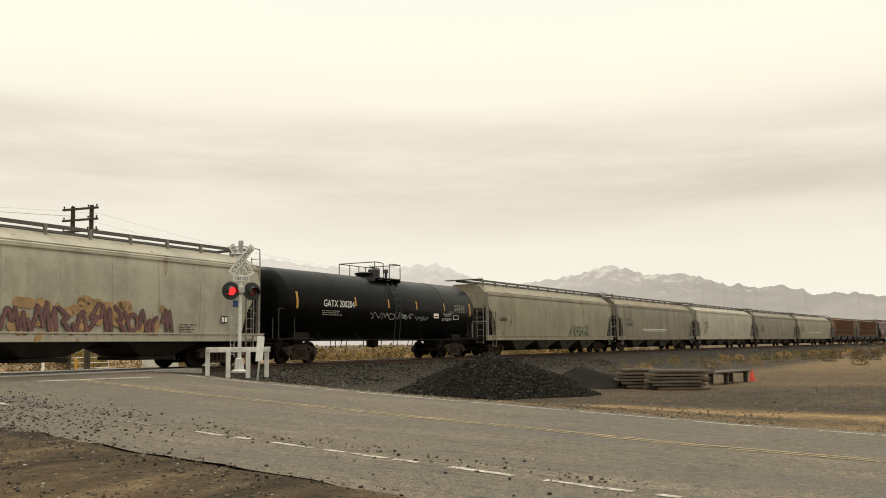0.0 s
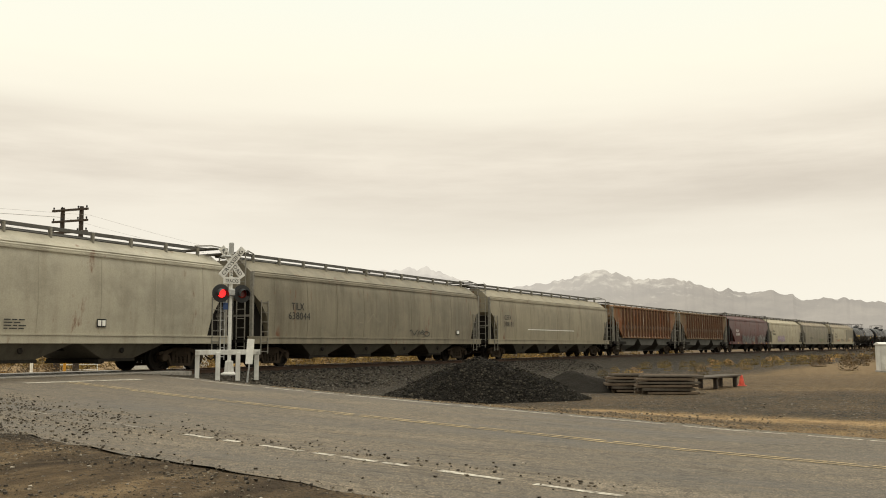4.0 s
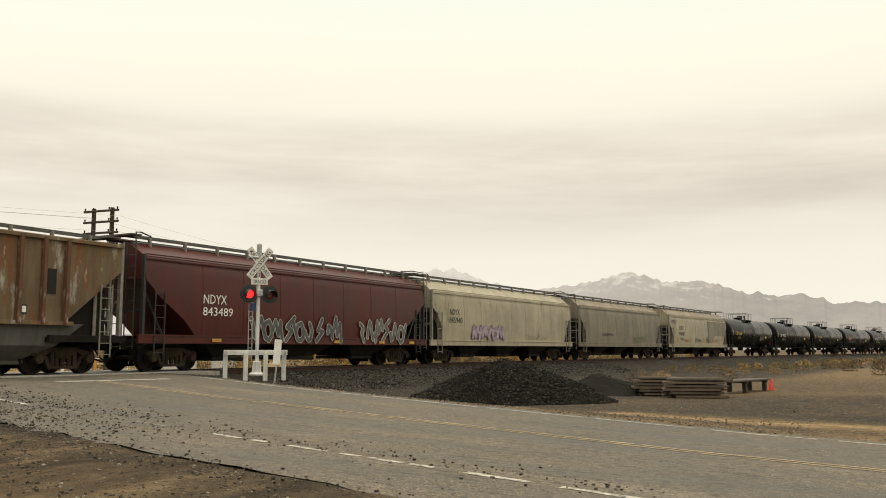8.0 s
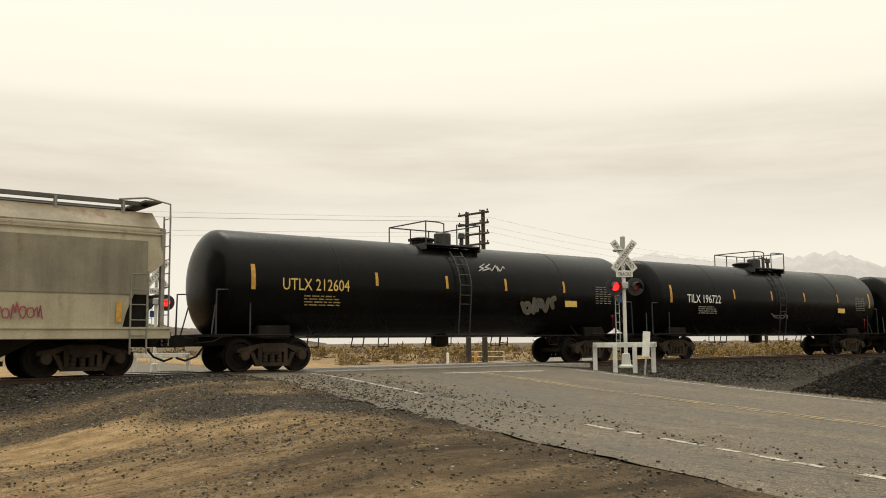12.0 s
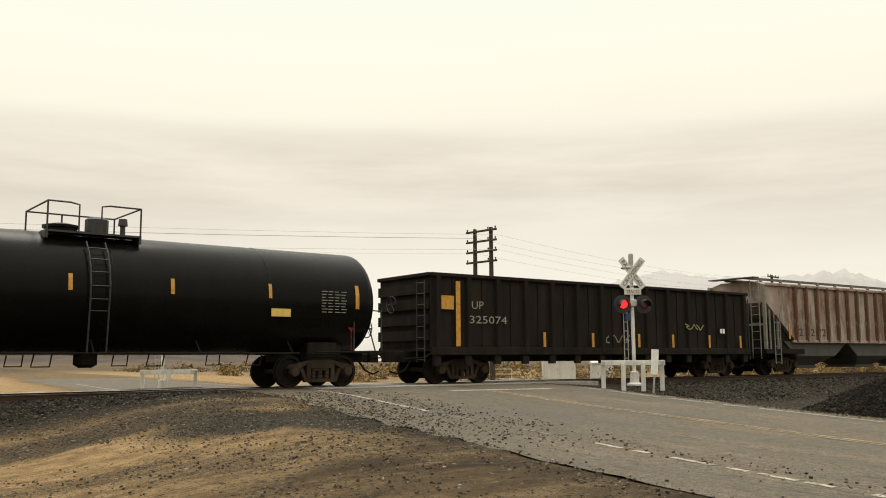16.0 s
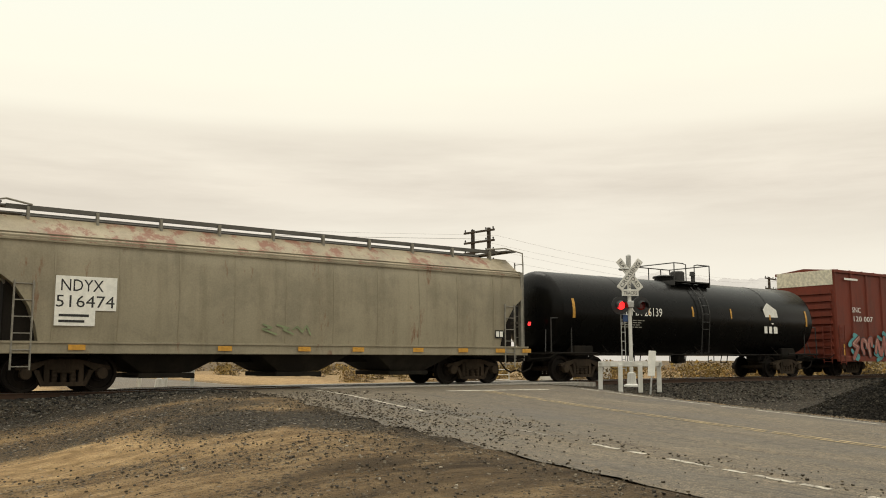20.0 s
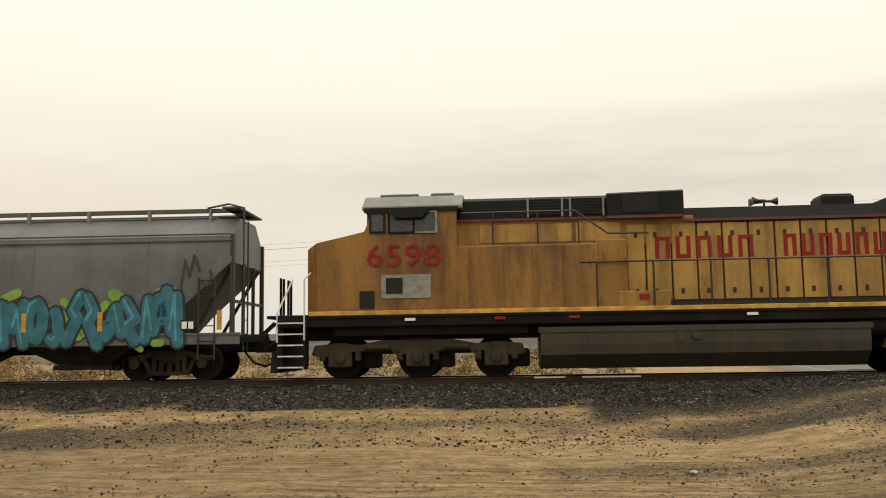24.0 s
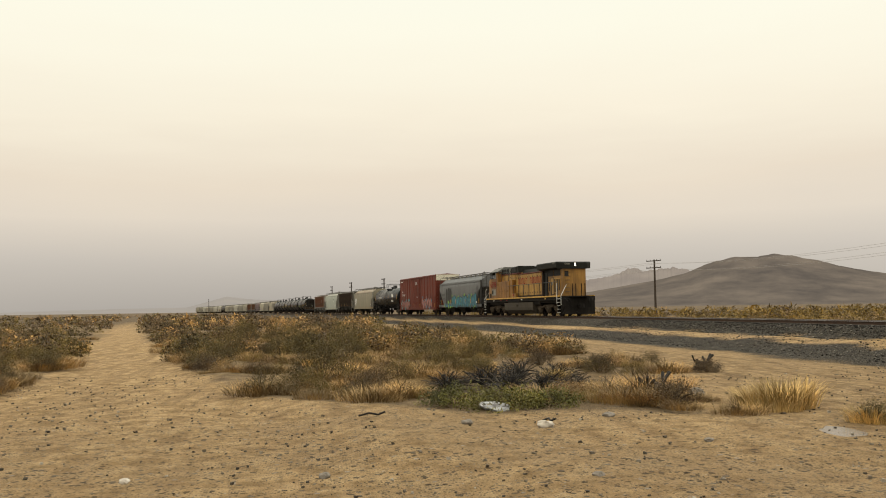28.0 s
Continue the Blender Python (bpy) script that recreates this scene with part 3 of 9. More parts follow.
def make_ground():
    xs = axis_steps(-4600, 4600, 0.5, -36, 42, 160)
    ys = axis_steps(-4600, 4600, 0.5, -14, 27, 160)
    gx, gy = np.meshgrid(xs, ys, indexing="ij")
    gz = land(gx, gy)
    near = np.hypot(gx, gy) < 160
    rng = np.random.default_rng(3)
    d = track_offset(gx, gy)
    soft = smooth(1.5, 4.5, np.abs(road_offset(gx, gy)) - ROAD_HALF + 1.0) * smooth(2.4, 4.0, np.abs(d))
    small = np.array([[noise.noise(Vector((x * 0.55, y * 0.55, 0))) * 0.05 + noise.noise(Vector((x * 1.7, y * 1.7, 4))) * 0.022 if n else 0.0 for x, y, n in zip(rx, ry, rn)] for rx, ry, rn in zip(gx, gy, near)])
    brush = ~bare(gx, gy) & near
    small = small * (1 - np.exp(-((gx + 10.6) / 1.3) ** 2 - ((gy - 6.9) / 1.3) ** 2))
    gz = gz + small * soft * np.where(brush, 1.8, 1.0) - 0.10 * dirt_road(gx, gy) * near
    # under the carriageway the sheet drops out of the way
    r = np.abs(road_offset(gx, gy))
    verge = smooth(ROAD_HALF - 1.6, ROAD_HALF - 0.6, r) * smooth(ROAD_HALF + 3.0, ROAD_HALF + 0.5, r) * near
    rough = np.array([[noise.noise(Vector((x * 0.9, y * 0.9, 7))) + 0.6 * noise.noise(Vector((x * 2.3, y * 2.3, 2))) if v > 0 else 0.0 for x, y, v in zip(rx, ry, rv)] for rx, ry, rv in zip(gx, gy, verge)])
    gz = gz + verge * (0.035 * rough + 0.004)
    under = smooth(ROAD_HALF + 0.3, ROAD_HALF - 0.9, r) * (d > -90) * (d < 90)
    gz = gz - 0.08 * under
    n, k = gx.shape
    verts = np.stack([gx, gy, gz], -1).reshape(-1, 3)
    idx = np.arange(n * k).reshape(n, k)
    faces = np.stack([idx[:-1, :-1], idx[1:, :-1], idx[1:, 1:], idx[:-1, 1:]], -1).reshape(-1, 4)
    me = bpy.data.meshes.new("ground")
    me.from_pydata(verts.tolist(), [], faces.tolist())
    # cover: gravel, brush soil, damp dark patches
    r = road_offset(gx, gy)
    wob = np.array([[noise.noise(Vector((x * 0.45, y * 0.45, 11))) + 0.6 * noise.noise(Vector((x * 1.3, y * 1.3, 3))) if n else 0.0 for x, y, n in zip(rx, ry, rn)] for rx, ry, rn in zip(gx, gy, near)])
    d = d + 0.9 * wob * smooth(-1.5, -3.0, d)
    r = r + 0.8 * wob
    def spot(cx, cy, rx, ry, turn=0.0):
        c, q = math.cos(radians(turn)), math.sin(radians(turn))
        u, v = (gx - cx) * c + (gy - cy) * q, -(gx - cx) * q + (gy - cy) * c
        return smooth(1.25, 0.65, np.hypot(u / rx, v / ry) + 0.22 * wob)

    grav = smooth(np.interp(gx, (-20, -6, 4, 14, 26, 40), (8.5, 8.0, 6.6, 6.6, 14.0, 18.0)), np.interp(gx, (14, 26, 40), (3.0, 10.0, 12.5)), np.abs(d)) * (d < 4.5)
    grav = np.maximum(grav, np.interp(gx, (-32, -16, -6, 2), (1.25, 1.2, 0.45, 0.0)) * smooth(-9.6, -7.2, d) * smooth(-4.2, -5.2, d))
    tan = smooth(-5.2, -4.3, d) * smooth(-2.8, -3.4, d) * (gx < 2)
    grav = grav * (1 - 0.85 * tan)
    # crushed stone pushed over the road's shoulder by the crossing, and along its torn edge
    for cx, cy, rx, ry, turn, k in ((9.2, 14.4, 3.6, 1.9, -30, 1.0), (6.4, 17.8, 4.0, 1.3, 4, 0.7), (10.2, 11.0, 1.7, 2.4, 10, 0.85), (9.6, 8.0, 1.2, 3.6, 10, 0.52), (3.0, 12.6, 3.4, 0.7, 6, 0.46), (7.0, 11.2, 3.4, 0.9, -12, 0.40), (4.6, 9.4, 3.0, 0.8, 4, 0.36)):
        grav = np.maximum(grav, k * spot(cx, cy, rx, ry, turn))
    grav = np.maximum(grav, 0.45 * smooth(ROAD_HALF + 2.8, ROAD_HALF, np.abs(r)))
    # the yard beside the heaps: a broad dark gravel floor with a sandy drive beyond the timber
    yard = smooth(4, 7, r) * smooth(75, 40, gx) * smooth(-26, -8, gy) * (d < -3)
    drive = smooth(33.5, 36.5, gx + 0.25 * gy + 1.5 * wob) * smooth(-12.0, -14.0, d)
    verge = np.exp(-((r - ROAD_HALF - 2.6 - 0.8 * wob) / 0.9) ** 2) * smooth(20, 10, gy) * 0.75
    grav = np.maximum(grav, yard * (0.46 + 0.26 * (1 - drive)) * (1 - verge))
    grav = np.maximum(grav, 0.29 * smooth(18, 6, np.hypot(gx + 6, gy)))
    grav = np.maximum(grav, 0.24 * np.exp(-((gx - 3) / 9) ** 2 - ((gy - 10) / 6) ** 2))
    soil = np.where(~bare(gx, gy), 0.75, 0.0) * smooth(500, 60, np.hypot(gx, gy)) + 0.95 * smooth(110, 200, np.hypot(gx, gy))
    soil = np.maximum(soil, 0.72 * np.exp(-((gx - 8.0) / 6.5) ** 2 - ((gy - 6.0) / 6.0) ** 2))
    soil = np.maximum(soil, 0.7 * smooth(30, 40, gx) * (d < -10) * (gx < 400))
    soil = np.maximum(soil, 0.20 * smooth(-19, -15, d) * smooth(-7.5, -9, d) * smooth(2, -4, gx))
    soil = np.where((d > 5) & (np.hypot(gx, gy) < 140), 0.5 * soil, soil)
    soil = np.clip(soil, 0, 1)
    damp = 0.8 * np.exp(-((r + ROAD_HALF + 0.15) / 0.4) ** 2) * (gx < 14)
    for cx, cy, rx, ry, turn in ((6.2, 9.6, 1.6, 0.45, 16), (7.4, 7.8, 1.4, 0.7, 20), (5.2, 8.2, 2.2, 0.35, 12), (8.0, 10.4, 0.8, 0.3, 30), (6.8, 5.6, 2.2, 1.1, 10), (7.4, 9.0, 2.6, 0.9, 14)):
        damp = np.maximum(damp, spot(cx, cy, rx, ry, turn))
    for cx, cy, rx, ry in ((-18.6, 3.4, 2.0, 1.5), (-19.4, 5.4, 1.3, 0.9), (-17.2, 5.0, 1.0, 0.6)):
        damp = np.maximum(damp, spot(cx, cy, rx, ry))
    damp = damp + 0.45 * np.exp(-((gx + 15) / 9) ** 2 - ((gy - 15.4) / 1.5) ** 2)
    # where wheels have run: beside the bank, along the sandy track and on the drive into the road
    wheels = np.clip(smooth(-17.5, -14, d) * smooth(-9.0, -10.5, d) * smooth(12, 6, gx) + 0.5 * dirt_road(gx, gy) * smooth(-13, -18, gx) + 0.5 * smooth(5, 8, gx) * smooth(12, 9, gy) * (r < -4), 0.12, 1)
    ca = me.color_attributes.new("cover", "FLOAT_COLOR", "POINT")
    ca.data.foreach_set("color", np.stack([grav, soil, np.clip(damp, 0, 1), wheels], -1).astype(np.float32).reshape(-1))
    me.materials.append(ground_material())
    me.shade_smooth()
    return tagged(new("ground", me), "tan desert sand with gravel and tyre ruts beside the railway", "ground", "", "structure")


make_ground()


# ---- road ----
def asphalt():
    m, nt, b = nodes_of("worn_asphalt")
    patch = noise_node(nt, 0.5, 6, 0.6, (1.6, 0.35, 1))
    fine = noise_node(nt, 55, 3, 0.7)
    streak = noise_node(nt, 1.4, 5, 0.6, (2.4, 0.12, 1))
    col = ramp_node(nt, patch, [(0.30, (0.092, 0.076, 0.055)), (0.5, (0.144, 0.119, 0.087)), (0.70, (0.212, 0.177, 0.131))])
    col = mix_node(nt, ramp_node(nt, streak, [(0.5, (0, 0, 0)), (0.7, (0.5, 0.5, 0.5))]), col, (0.150, 0.110, 0.064))
    col = mix_node(nt, 1.0, col, ramp_node(nt, fine, [(0.32, (0.42, 0.42, 0.42)), (0.52, (1, 1, 1)), (0.72, (1.5, 1.48, 1.4))]), "MULTIPLY")
    rough = noise_node(nt, 9, 7, 0.75)
    col = mix_node(nt, 1.0, col, ramp_node(nt, rough, [(0.36, (0.62, 0.60, 0.57)), (0.5, (1, 1, 1)), (0.64, (1.3, 1.27, 1.2))]), "MULTIPLY")
    cr = nt.nodes.new("ShaderNodeTexVoronoi")
    cr.feature = "DISTANCE_TO_EDGE"
    cr.inputs["Scale"].default_value = 0.42
    tc, mp = nt.nodes.new("ShaderNodeTexCoord"), nt.nodes.new("ShaderNodeMapping")
    nz = nt.nodes.new("ShaderNodeTexNoise")
    nz.inputs["Scale"].default_value = 2.0
    nt.links.new(tc.outputs["Object"], mp.inputs["Vector"])
    nt.links.new(tc.outputs["Object"], nz.inputs["Vector"])
    vm = nt.nodes.new("ShaderNodeVectorMath")
    vm.operation = "MULTIPLY_ADD"
    vm.inputs[1].default_value = (1.6, 1.6, 0)
    nt.links.new(nz.outputs["Color"], vm.inputs[0])
    nt.links.new(mp.outputs[0], vm.inputs[2])
    nt.links.new(vm.outputs[0], cr.inputs["Vector"])
    seam = ramp_node(nt, noise_node(nt, 3.2, 6, 0.65, (2.6, 0.22, 1)), [(0.57, (1, 1, 1)), (0.63, (0.52, 0.50, 0.47)), (0.67, (1, 1, 1))])
    col = mix_node(nt, 1.0, col, seam, "MULTIPLY")
    grit, _, gh = stones_node(nt, 40.0, [(0.0, (0.55, 0.54, 0.52)), (0.7, (1.0, 1.0, 1.0)), (1.0, (1.6, 1.55, 1.45))])
    col = mix_node(nt, 0.6, col, grit, "MULTIPLY")
    crack = ramp_node(nt, cr.outputs["Distance"], [(0.002, (0.50, 0.49, 0.47)), (0.006, (1, 1, 1))])
    col = mix_node(nt, 1.0, col, crack, "MULTIPLY")
    nt.links.new(col, b.inputs["Base Color"])
    b.inputs["Specular IOR Level"].default_value = 0.3
    rr = ramp_node(nt, patch, [(0.3, (0.55, 0.55, 0.55)), (0.6, (0.85, 0.85, 0.85))])
    nt.links.new(rr, b.inputs["Roughness"])
    bump_node(nt, b, rough, 0.5, 0.02)
    return m


def road_point(along, right):
    p = ROAD_MID + ROAD_DIR * along + Vector((ROAD_DIR.y, -ROAD_DIR.x, 0)) * right
    d = float(track_offset(p.x, p.y))
    z = float(np.interp(d, RAMP_D, RAMP_Z))
    return Vector((p.x, p.y, z))


def road_strip(name, a0, a1, r0, r1, lift, material, parent, wobble=0.0, step=0.5, label=""):
    n = max(2, int((a1 - a0) / step) + 1)
    rows, faces = [], []
    across = 7 if r1 - r0 > 2 else 2
    for i in range(n):
        a = a0 + (a1 - a0) * i / (n - 1)
        for j in range(across):
            e = wobble * (noise.noise(Vector((a * 1.3, j * 7.0 + 2, 1))) + 0.5 * noise.noise(Vector((a * 5, j * 3.0, 5)))) if j in (0, across - 1) else 0.0
            p = road_point(a, r0 + (r1 - r0) * j / (across - 1) + e)
            rows.append((p.x, p.y, p.z + lift))
    for i in range(n - 1):
        for j in range(across - 1):
            faces.append((across * i + j, across * i + j + 1, across * (i + 1) + j + 1, across * (i + 1) + j))
    me = bpy.data.meshes.new(name)
    me.from_pydata(rows, [], faces)
    me.materials.append(material)
    ob = new(name, me)
    if parent:
        ob.parent = parent
    if label:
        ob["label"] = label
    return ob


ASPHALT = asphalt()
road = road_strip("road", -70, 90, -ROAD_HALF, ROAD_HALF, 0.0, ASPHALT, None, 0.28)
tagged(road, "worn grey asphalt road that climbs to the crossing", "road", "", "structure")
LINE_W = paint("worn_white_line_paint", (0.55, 0.51, 0.42), (0.12, 0.098, 0.07), 1.0, rough=0.8, scale=9)
LINE_Y = paint("worn_yellow_line_paint", (0.45, 0.34, 0.17), (0.12, 0.096, 0.065), 1.0, rough=0.8, scale=9)
LINE_S = paint("faded_stop_line_paint", (0.26, 0.235, 0.19), (0.11, 0.09, 0.065), 1.0, rough=0.8, scale=9)
rng = random.Random(11)


def worn_line(a0, a1, r0, wide, m, name, longest, gap):
    """A painted line broken by wear into pieces."""
    a = a0
    while a < a1:
        ln = rng.uniform(0.25, 1.0) ** 1.5 * longest
        road_strip(name, a, min(a + ln, a1), r0, r0 + wide, 0.006, m, road, 0.022, 0.16)
        a += ln + rng.uniform(0.03, gap)


worn_line(-45, 19.2, 0.98, 0.075, LINE_Y, "centre_line", 3.2, 0.35)
worn_line(-45, 19.2, 1.17, 0.085, LINE_Y, "centre_line", 4.2, 0.2)
worn_line(-40, 7.6, -3.42, 0.12, LINE_W, "edge_line", 1.3, 0.5)
worn_line(8.0, 9.2, -3.42, 0.12, LINE_W, "edge_line", 0.9, 0.3)
worn_line(10.2, 13.6, -3.40, 0.10, LINE_S, "edge_line", 0.5, 0.9)
worn_line(14.6, 21.2, -3.42, 0.12, LINE_W, "edge_line", 1.8, 0.12)
worn_line(-45, 19.8, 4.68, 0.10, LINE_W, "edge_line", 2.6, 0.45)
worn_line(-30, 10, 2.9, 0.05, LINE_S, "faint_line", 0.8, 3.5)
for r0, r1 in ((0.2, 1.3), (1.35, 2.2), (2.28, 3.1), (3.15, 3.6)):
    road_strip("stop_line", 19.3, 19.62, r0 - 0.2, r1 - 0.2, 0.006, LINE_W, road, 0.03, 0.1)
for r0 in (-3.42, 4.68):
    road_strip("edge_line", 26.5, 66.5, r0, r0 + 0.12, 0.006, LINE_W, road, 0.01, 0.5)

# ---- track ----
def rail_mesh(s0, s1, side):
    prof = [(-0.07, -0.172), (0.07, -0.172), (0.07, -0.155), (0.012, -0.135), (0.012, -0.045), (0.036, -0.035), (0.036, -0.004), (0.028, 0.0), (-0.028, 0.0), (-0.036, -0.004), (-0.036, -0.035), (-0.012, -0.045), (-0.012, -0.135), (-0.07, -0.155)]
    rows, faces = [], []
    ss = np.arange(s0, s1 + 0.1, 4.0)
    for s in ss:
        for o, z in prof:
            rows.append(on_track(s, side * 0.753 + o, z)[0])
    n = len(prof)
    for i in range(len(ss) - 1):
        for j in range(n):
            faces.append((n * i + j, n * i + (j + 1) % n, n * (i + 1) + (j + 1) % n, n * (i + 1) + j))
    me = bpy.data.meshes.new("rail")
    me.from_pydata(rows, [], faces)
    me.materials.append(M["rail"])
    me.materials.append(M["railtop"])
    for p in me.polygons:
        if p.index % n in (6, 7, 8):
            p.material_index = 1
    return me


for side in (-1, 1):
    rail = tagged(new("rail", rail_mesh(-640, 640, side)), "steel rail with a bright worn head", "rail", "rails of the track", "structure")
    if side < 0:
        for s0, s1 in ((0.65, 1.44), (1.86, 3.35)):
            a, b = on_track(s0, -0.753 - 0.042)[0], on_track(s1, -0.753 - 0.042)[0]
            bm = bmesh.new()
            bm.faces.new([bm.verts.new(v) for v in ((a.x, a.y, -0.045), (b.x, b.y, -0.045), (b.x, b.y, -0.008), (a.x, a.y, -0.008))])
            part("painted_patch", bm, M["white"], rail, "white paint patch on the rail head")
bm = bmesh.new()
add_box(bm, (-0.11, -1.30, -0.30), (0.11, 1.30, -0.165), 0.015)
TIE = mesh_of("tie", bm, M["tie"])
ties = tagged(new("railway_ties"), "weathered timber ties under the rails", "railway ties", "", "structure")
for i in range(290):
    s = -90 + i * 0.55
    if 13.4 < s < 24.6:
        continue
    p, th = on_track(s)
    o = share("tie", TIE, ties)
    o.matrix_basis = Matrix.LocRotScale(p, Euler((0, 0, th + 0.02 * math.sin(i * 7.3))), None)
bm = bmesh.new()
for i in range(420):
    s = 70 + i * 0.55 if i < 210 else -90 - (i - 209) * 0.55
    p, th = on_track(s)
    q = Matrix.LocRotScale(p, Euler((0, 0, th)), None)
    b2 = [q @ Vector(c) for c in ((-0.11, -1.3, -0.165), (0.11, -1.3, -0.165), (0.11, 1.3, -0.165), (-0.11, 1.3, -0.165), (-0.11, -1.3, -0.28), (0.11, -1.3, -0.28))]
    vs = [bm.verts.new(c) for c in b2]
    bm.faces.new(vs[:4])
    bm.faces.new((vs[0], vs[4], vs[5], vs[1]))
tagged(part("far_ties", bm, M["tie"], ties), "", "", "", "stuff")
# crossing panels between and beside the rails
for i, (o0, o1) in enumerate(((-2.05, -0.86), (-0.66, 0.66), (0.86, 2.05))):
    for k in range(4):
        bm = bmesh.new()
        s0 = 13.3 + k * 2.8
        c = [on_track(s0 + 0.02, o0)[0], on_track(s0 + 2.78, o0)[0], on_track(s0 + 2.78, o1)[0], on_track(s0 + 0.02, o1)[0]]
        lo = [bm.verts.new((v.x, v.y, -0.16)) for v in c]
        hi = [bm.verts.new((v.x, v.y, -0.008)) for v in c]
        bm.faces.new(hi)
        for j in range(4):
            bm.faces.new((lo[j], lo[(j + 1) % 4], hi[(j + 1) % 4], hi[j]))
        part("crossing_panel", bm, M["concrete"], road)

# ---- railcars: local x along the track, y away from the road's side, z from the rails' top ----
WHEEL = mesh_of("wheel", add_lathe(bmesh.new(), [(-0.085, 0.10), (-0.085, 0.19), (-0.02, 0.20), (0.0, 0.36), (-0.065, 0.38), (-0.065, 0.455), (0.045, 0.462), (0.05, 0.49), (0.075, 0.485), (0.075, 0.37), (0.03, 0.35), (0.03, 0.18), (0.075, 0.10)], 24), M["wheel"], True)
_bm = bmesh.new()
add_rod(_bm, (0, -1.02, 0), (0, 1.02, 0), 0.085, 10)
AXLE = mesh_of("axle", _bm, M["truck"])
_bm = bmesh.new()
add_lathe(_bm, [(-0.10, 0.06), (-0.09, 0.135), (0.02, 0.15), (0.05, 0.15)], 12)
CAP = mesh_of("bearing_cap", _bm, M["truck"])


def side_frame_mesh(span, high=0.0):
    bm = bmesh.new()
    a = span / 2
    top = [(-a - 0.22, 0.55), (-a - 0.20, 0.64), (-a + 0.1, 0.69), (-0.35, 0.80), (0.35, 0.80), (a - 0.1, 0.69), (a + 0.20, 0.64), (a + 0.22, 0.55), (a - 0.16, 0.52), (0.48, 0.66), (-0.48, 0.66), (-a + 0.16, 0.52)]
    add_prism(bm, top, -0.07, 0.07)
    add_prism(bm, [(-a + 0.18, 0.53), (-a + 0.30, 0.55), (-0.46, 0.25), (0.46, 0.25), (a - 0.30, 0.55), (a - 0.18, 0.53), (0.52, 0.15), (-0.52, 0.15)], -0.07, 0.07)
    for x in (-0.40, 0.40):
        add_box(bm, (x - 0.06, -0.07, 0.22), (x + 0.06, 0.07, 0.70))
    for x in (-0.22, 0.0, 0.22):
        add_lathe(bm, [(0.25 + i * 0.05, 0.085 if i % 2 else 0.07) for i in range(7)], 8, (x, 0, 0), "z")
    add_box(bm, (-0.34, -0.09, 0.55), (0.34, 0.09, 0.68))
    return mesh_of("side_frame", bm, M["truck"])


SIDE = side_frame_mesh(1.78)


def freight_truck(car, x):
    bm = bmesh.new()
    add_box(bm, (-0.22, -1.05, 0.46), (0.22, 1.05, 0.74), 0.03)
    add_lathe(bm, [(0.70, 0.36), (0.88, 0.34)], 14, (0, 0, 0), "z")
    for sy in (-1, 1):
        add_box(bm, (-0.75, sy * 0.32 - 0.03, 0.34), (0.75, sy * 0.32 + 0.03, 0.44))
    tr = part("truck", bm, M["truck"], car)
    tr.matrix_basis = pose(x, 0, 0)
    for sx in (-0.89, 0.89):
        share("axle", AXLE, tr, (sx, 0, 0.457))
        for sy in (-1, 1):
            share("wheel", WHEEL, tr, (sx, sy * 0.755, 0.457), (0, 0, 0 if sy < 0 else 180))
            share("bearing_cap", CAP, tr, (sx, sy * 1.06, 0.457), (0, 0, 0 if sy < 0 else 180))
    for sy in (-1, 1):
        share("side_frame", SIDE, tr, (0, sy * 0.99, 0))
    return tr


def coupler(car, x, way):
    bm = bmesh.new()
    add_box(bm, (x, -0.10, 0.72), (x + way * 0.75, 0.10, 0.98), 0.03)
    add_prism(bm, [(x + way * 0.62, -0.22), (x + way * 0.95, -0.20), (x + way * 0.97, 0.05), (x + way * 0.80, 0.22), (x + way * 0.62, 0.16)], 0.70, 1.02, "z")
    add_pipe(bm, [(x + way * 0.1, -0.35, 0.75), (x + way * 0.35, -0.38, 0.45), (x + way * 0.65, -0.34, 0.34), (x + way * 0.90, -0.30, 0.42)], 0.03)
    add_pipe(bm, [(x + way * 0.05, -1.45, 1.0), (x + way * 0.30, -1.40, 0.85), (x + way * 0.36, -0.35, 0.80)], 0.025)
    return part("coupler", bm, M["under"], car, "", False)


def ladder(car, x, y, z0, z1, material, w=0.42, along="x", name="ladder"):
    bm = bmesh.new()
    d = (w / 2, 0) if along == "x" else (0, w / 2)
    for s in (-1, 1):
        add_rod(bm, (x + s * d[0], y + s * d[1], z0), (x + s * d[0], y + s * d[1], z1), 0.024, 5)
    n = max(2, int((z1 - z0) / 0.36))
    for i in range(n + 1):
        z = z0 + 0.08 + (z1 - z0 - 0.16) * i / n
        add_rod(bm, (x - d[0], y - d[1], z), (x + d[0], y + d[1], z), 0.014, 5)
    return part(name, bm, material, car)


def brake_wheel(car, x, y, z, material):
    bm = bmesh.new()
    ring = [(x, y + 0.28 * math.cos(a), z + 0.28 * math.sin(a)) for a in [i * math.pi / 7 for i in range(15)]]
    add_pipe(bm, ring, 0.018, 5)
    for i in range(0, 14, 3):
        add_rod(bm, (x, y, z), ring[i], 0.012, 4)
    add_rod(bm, (x, y, z), (x + 0.16, y, z), 0.03, 6)
    return part("brake_wheel", bm, material, car)


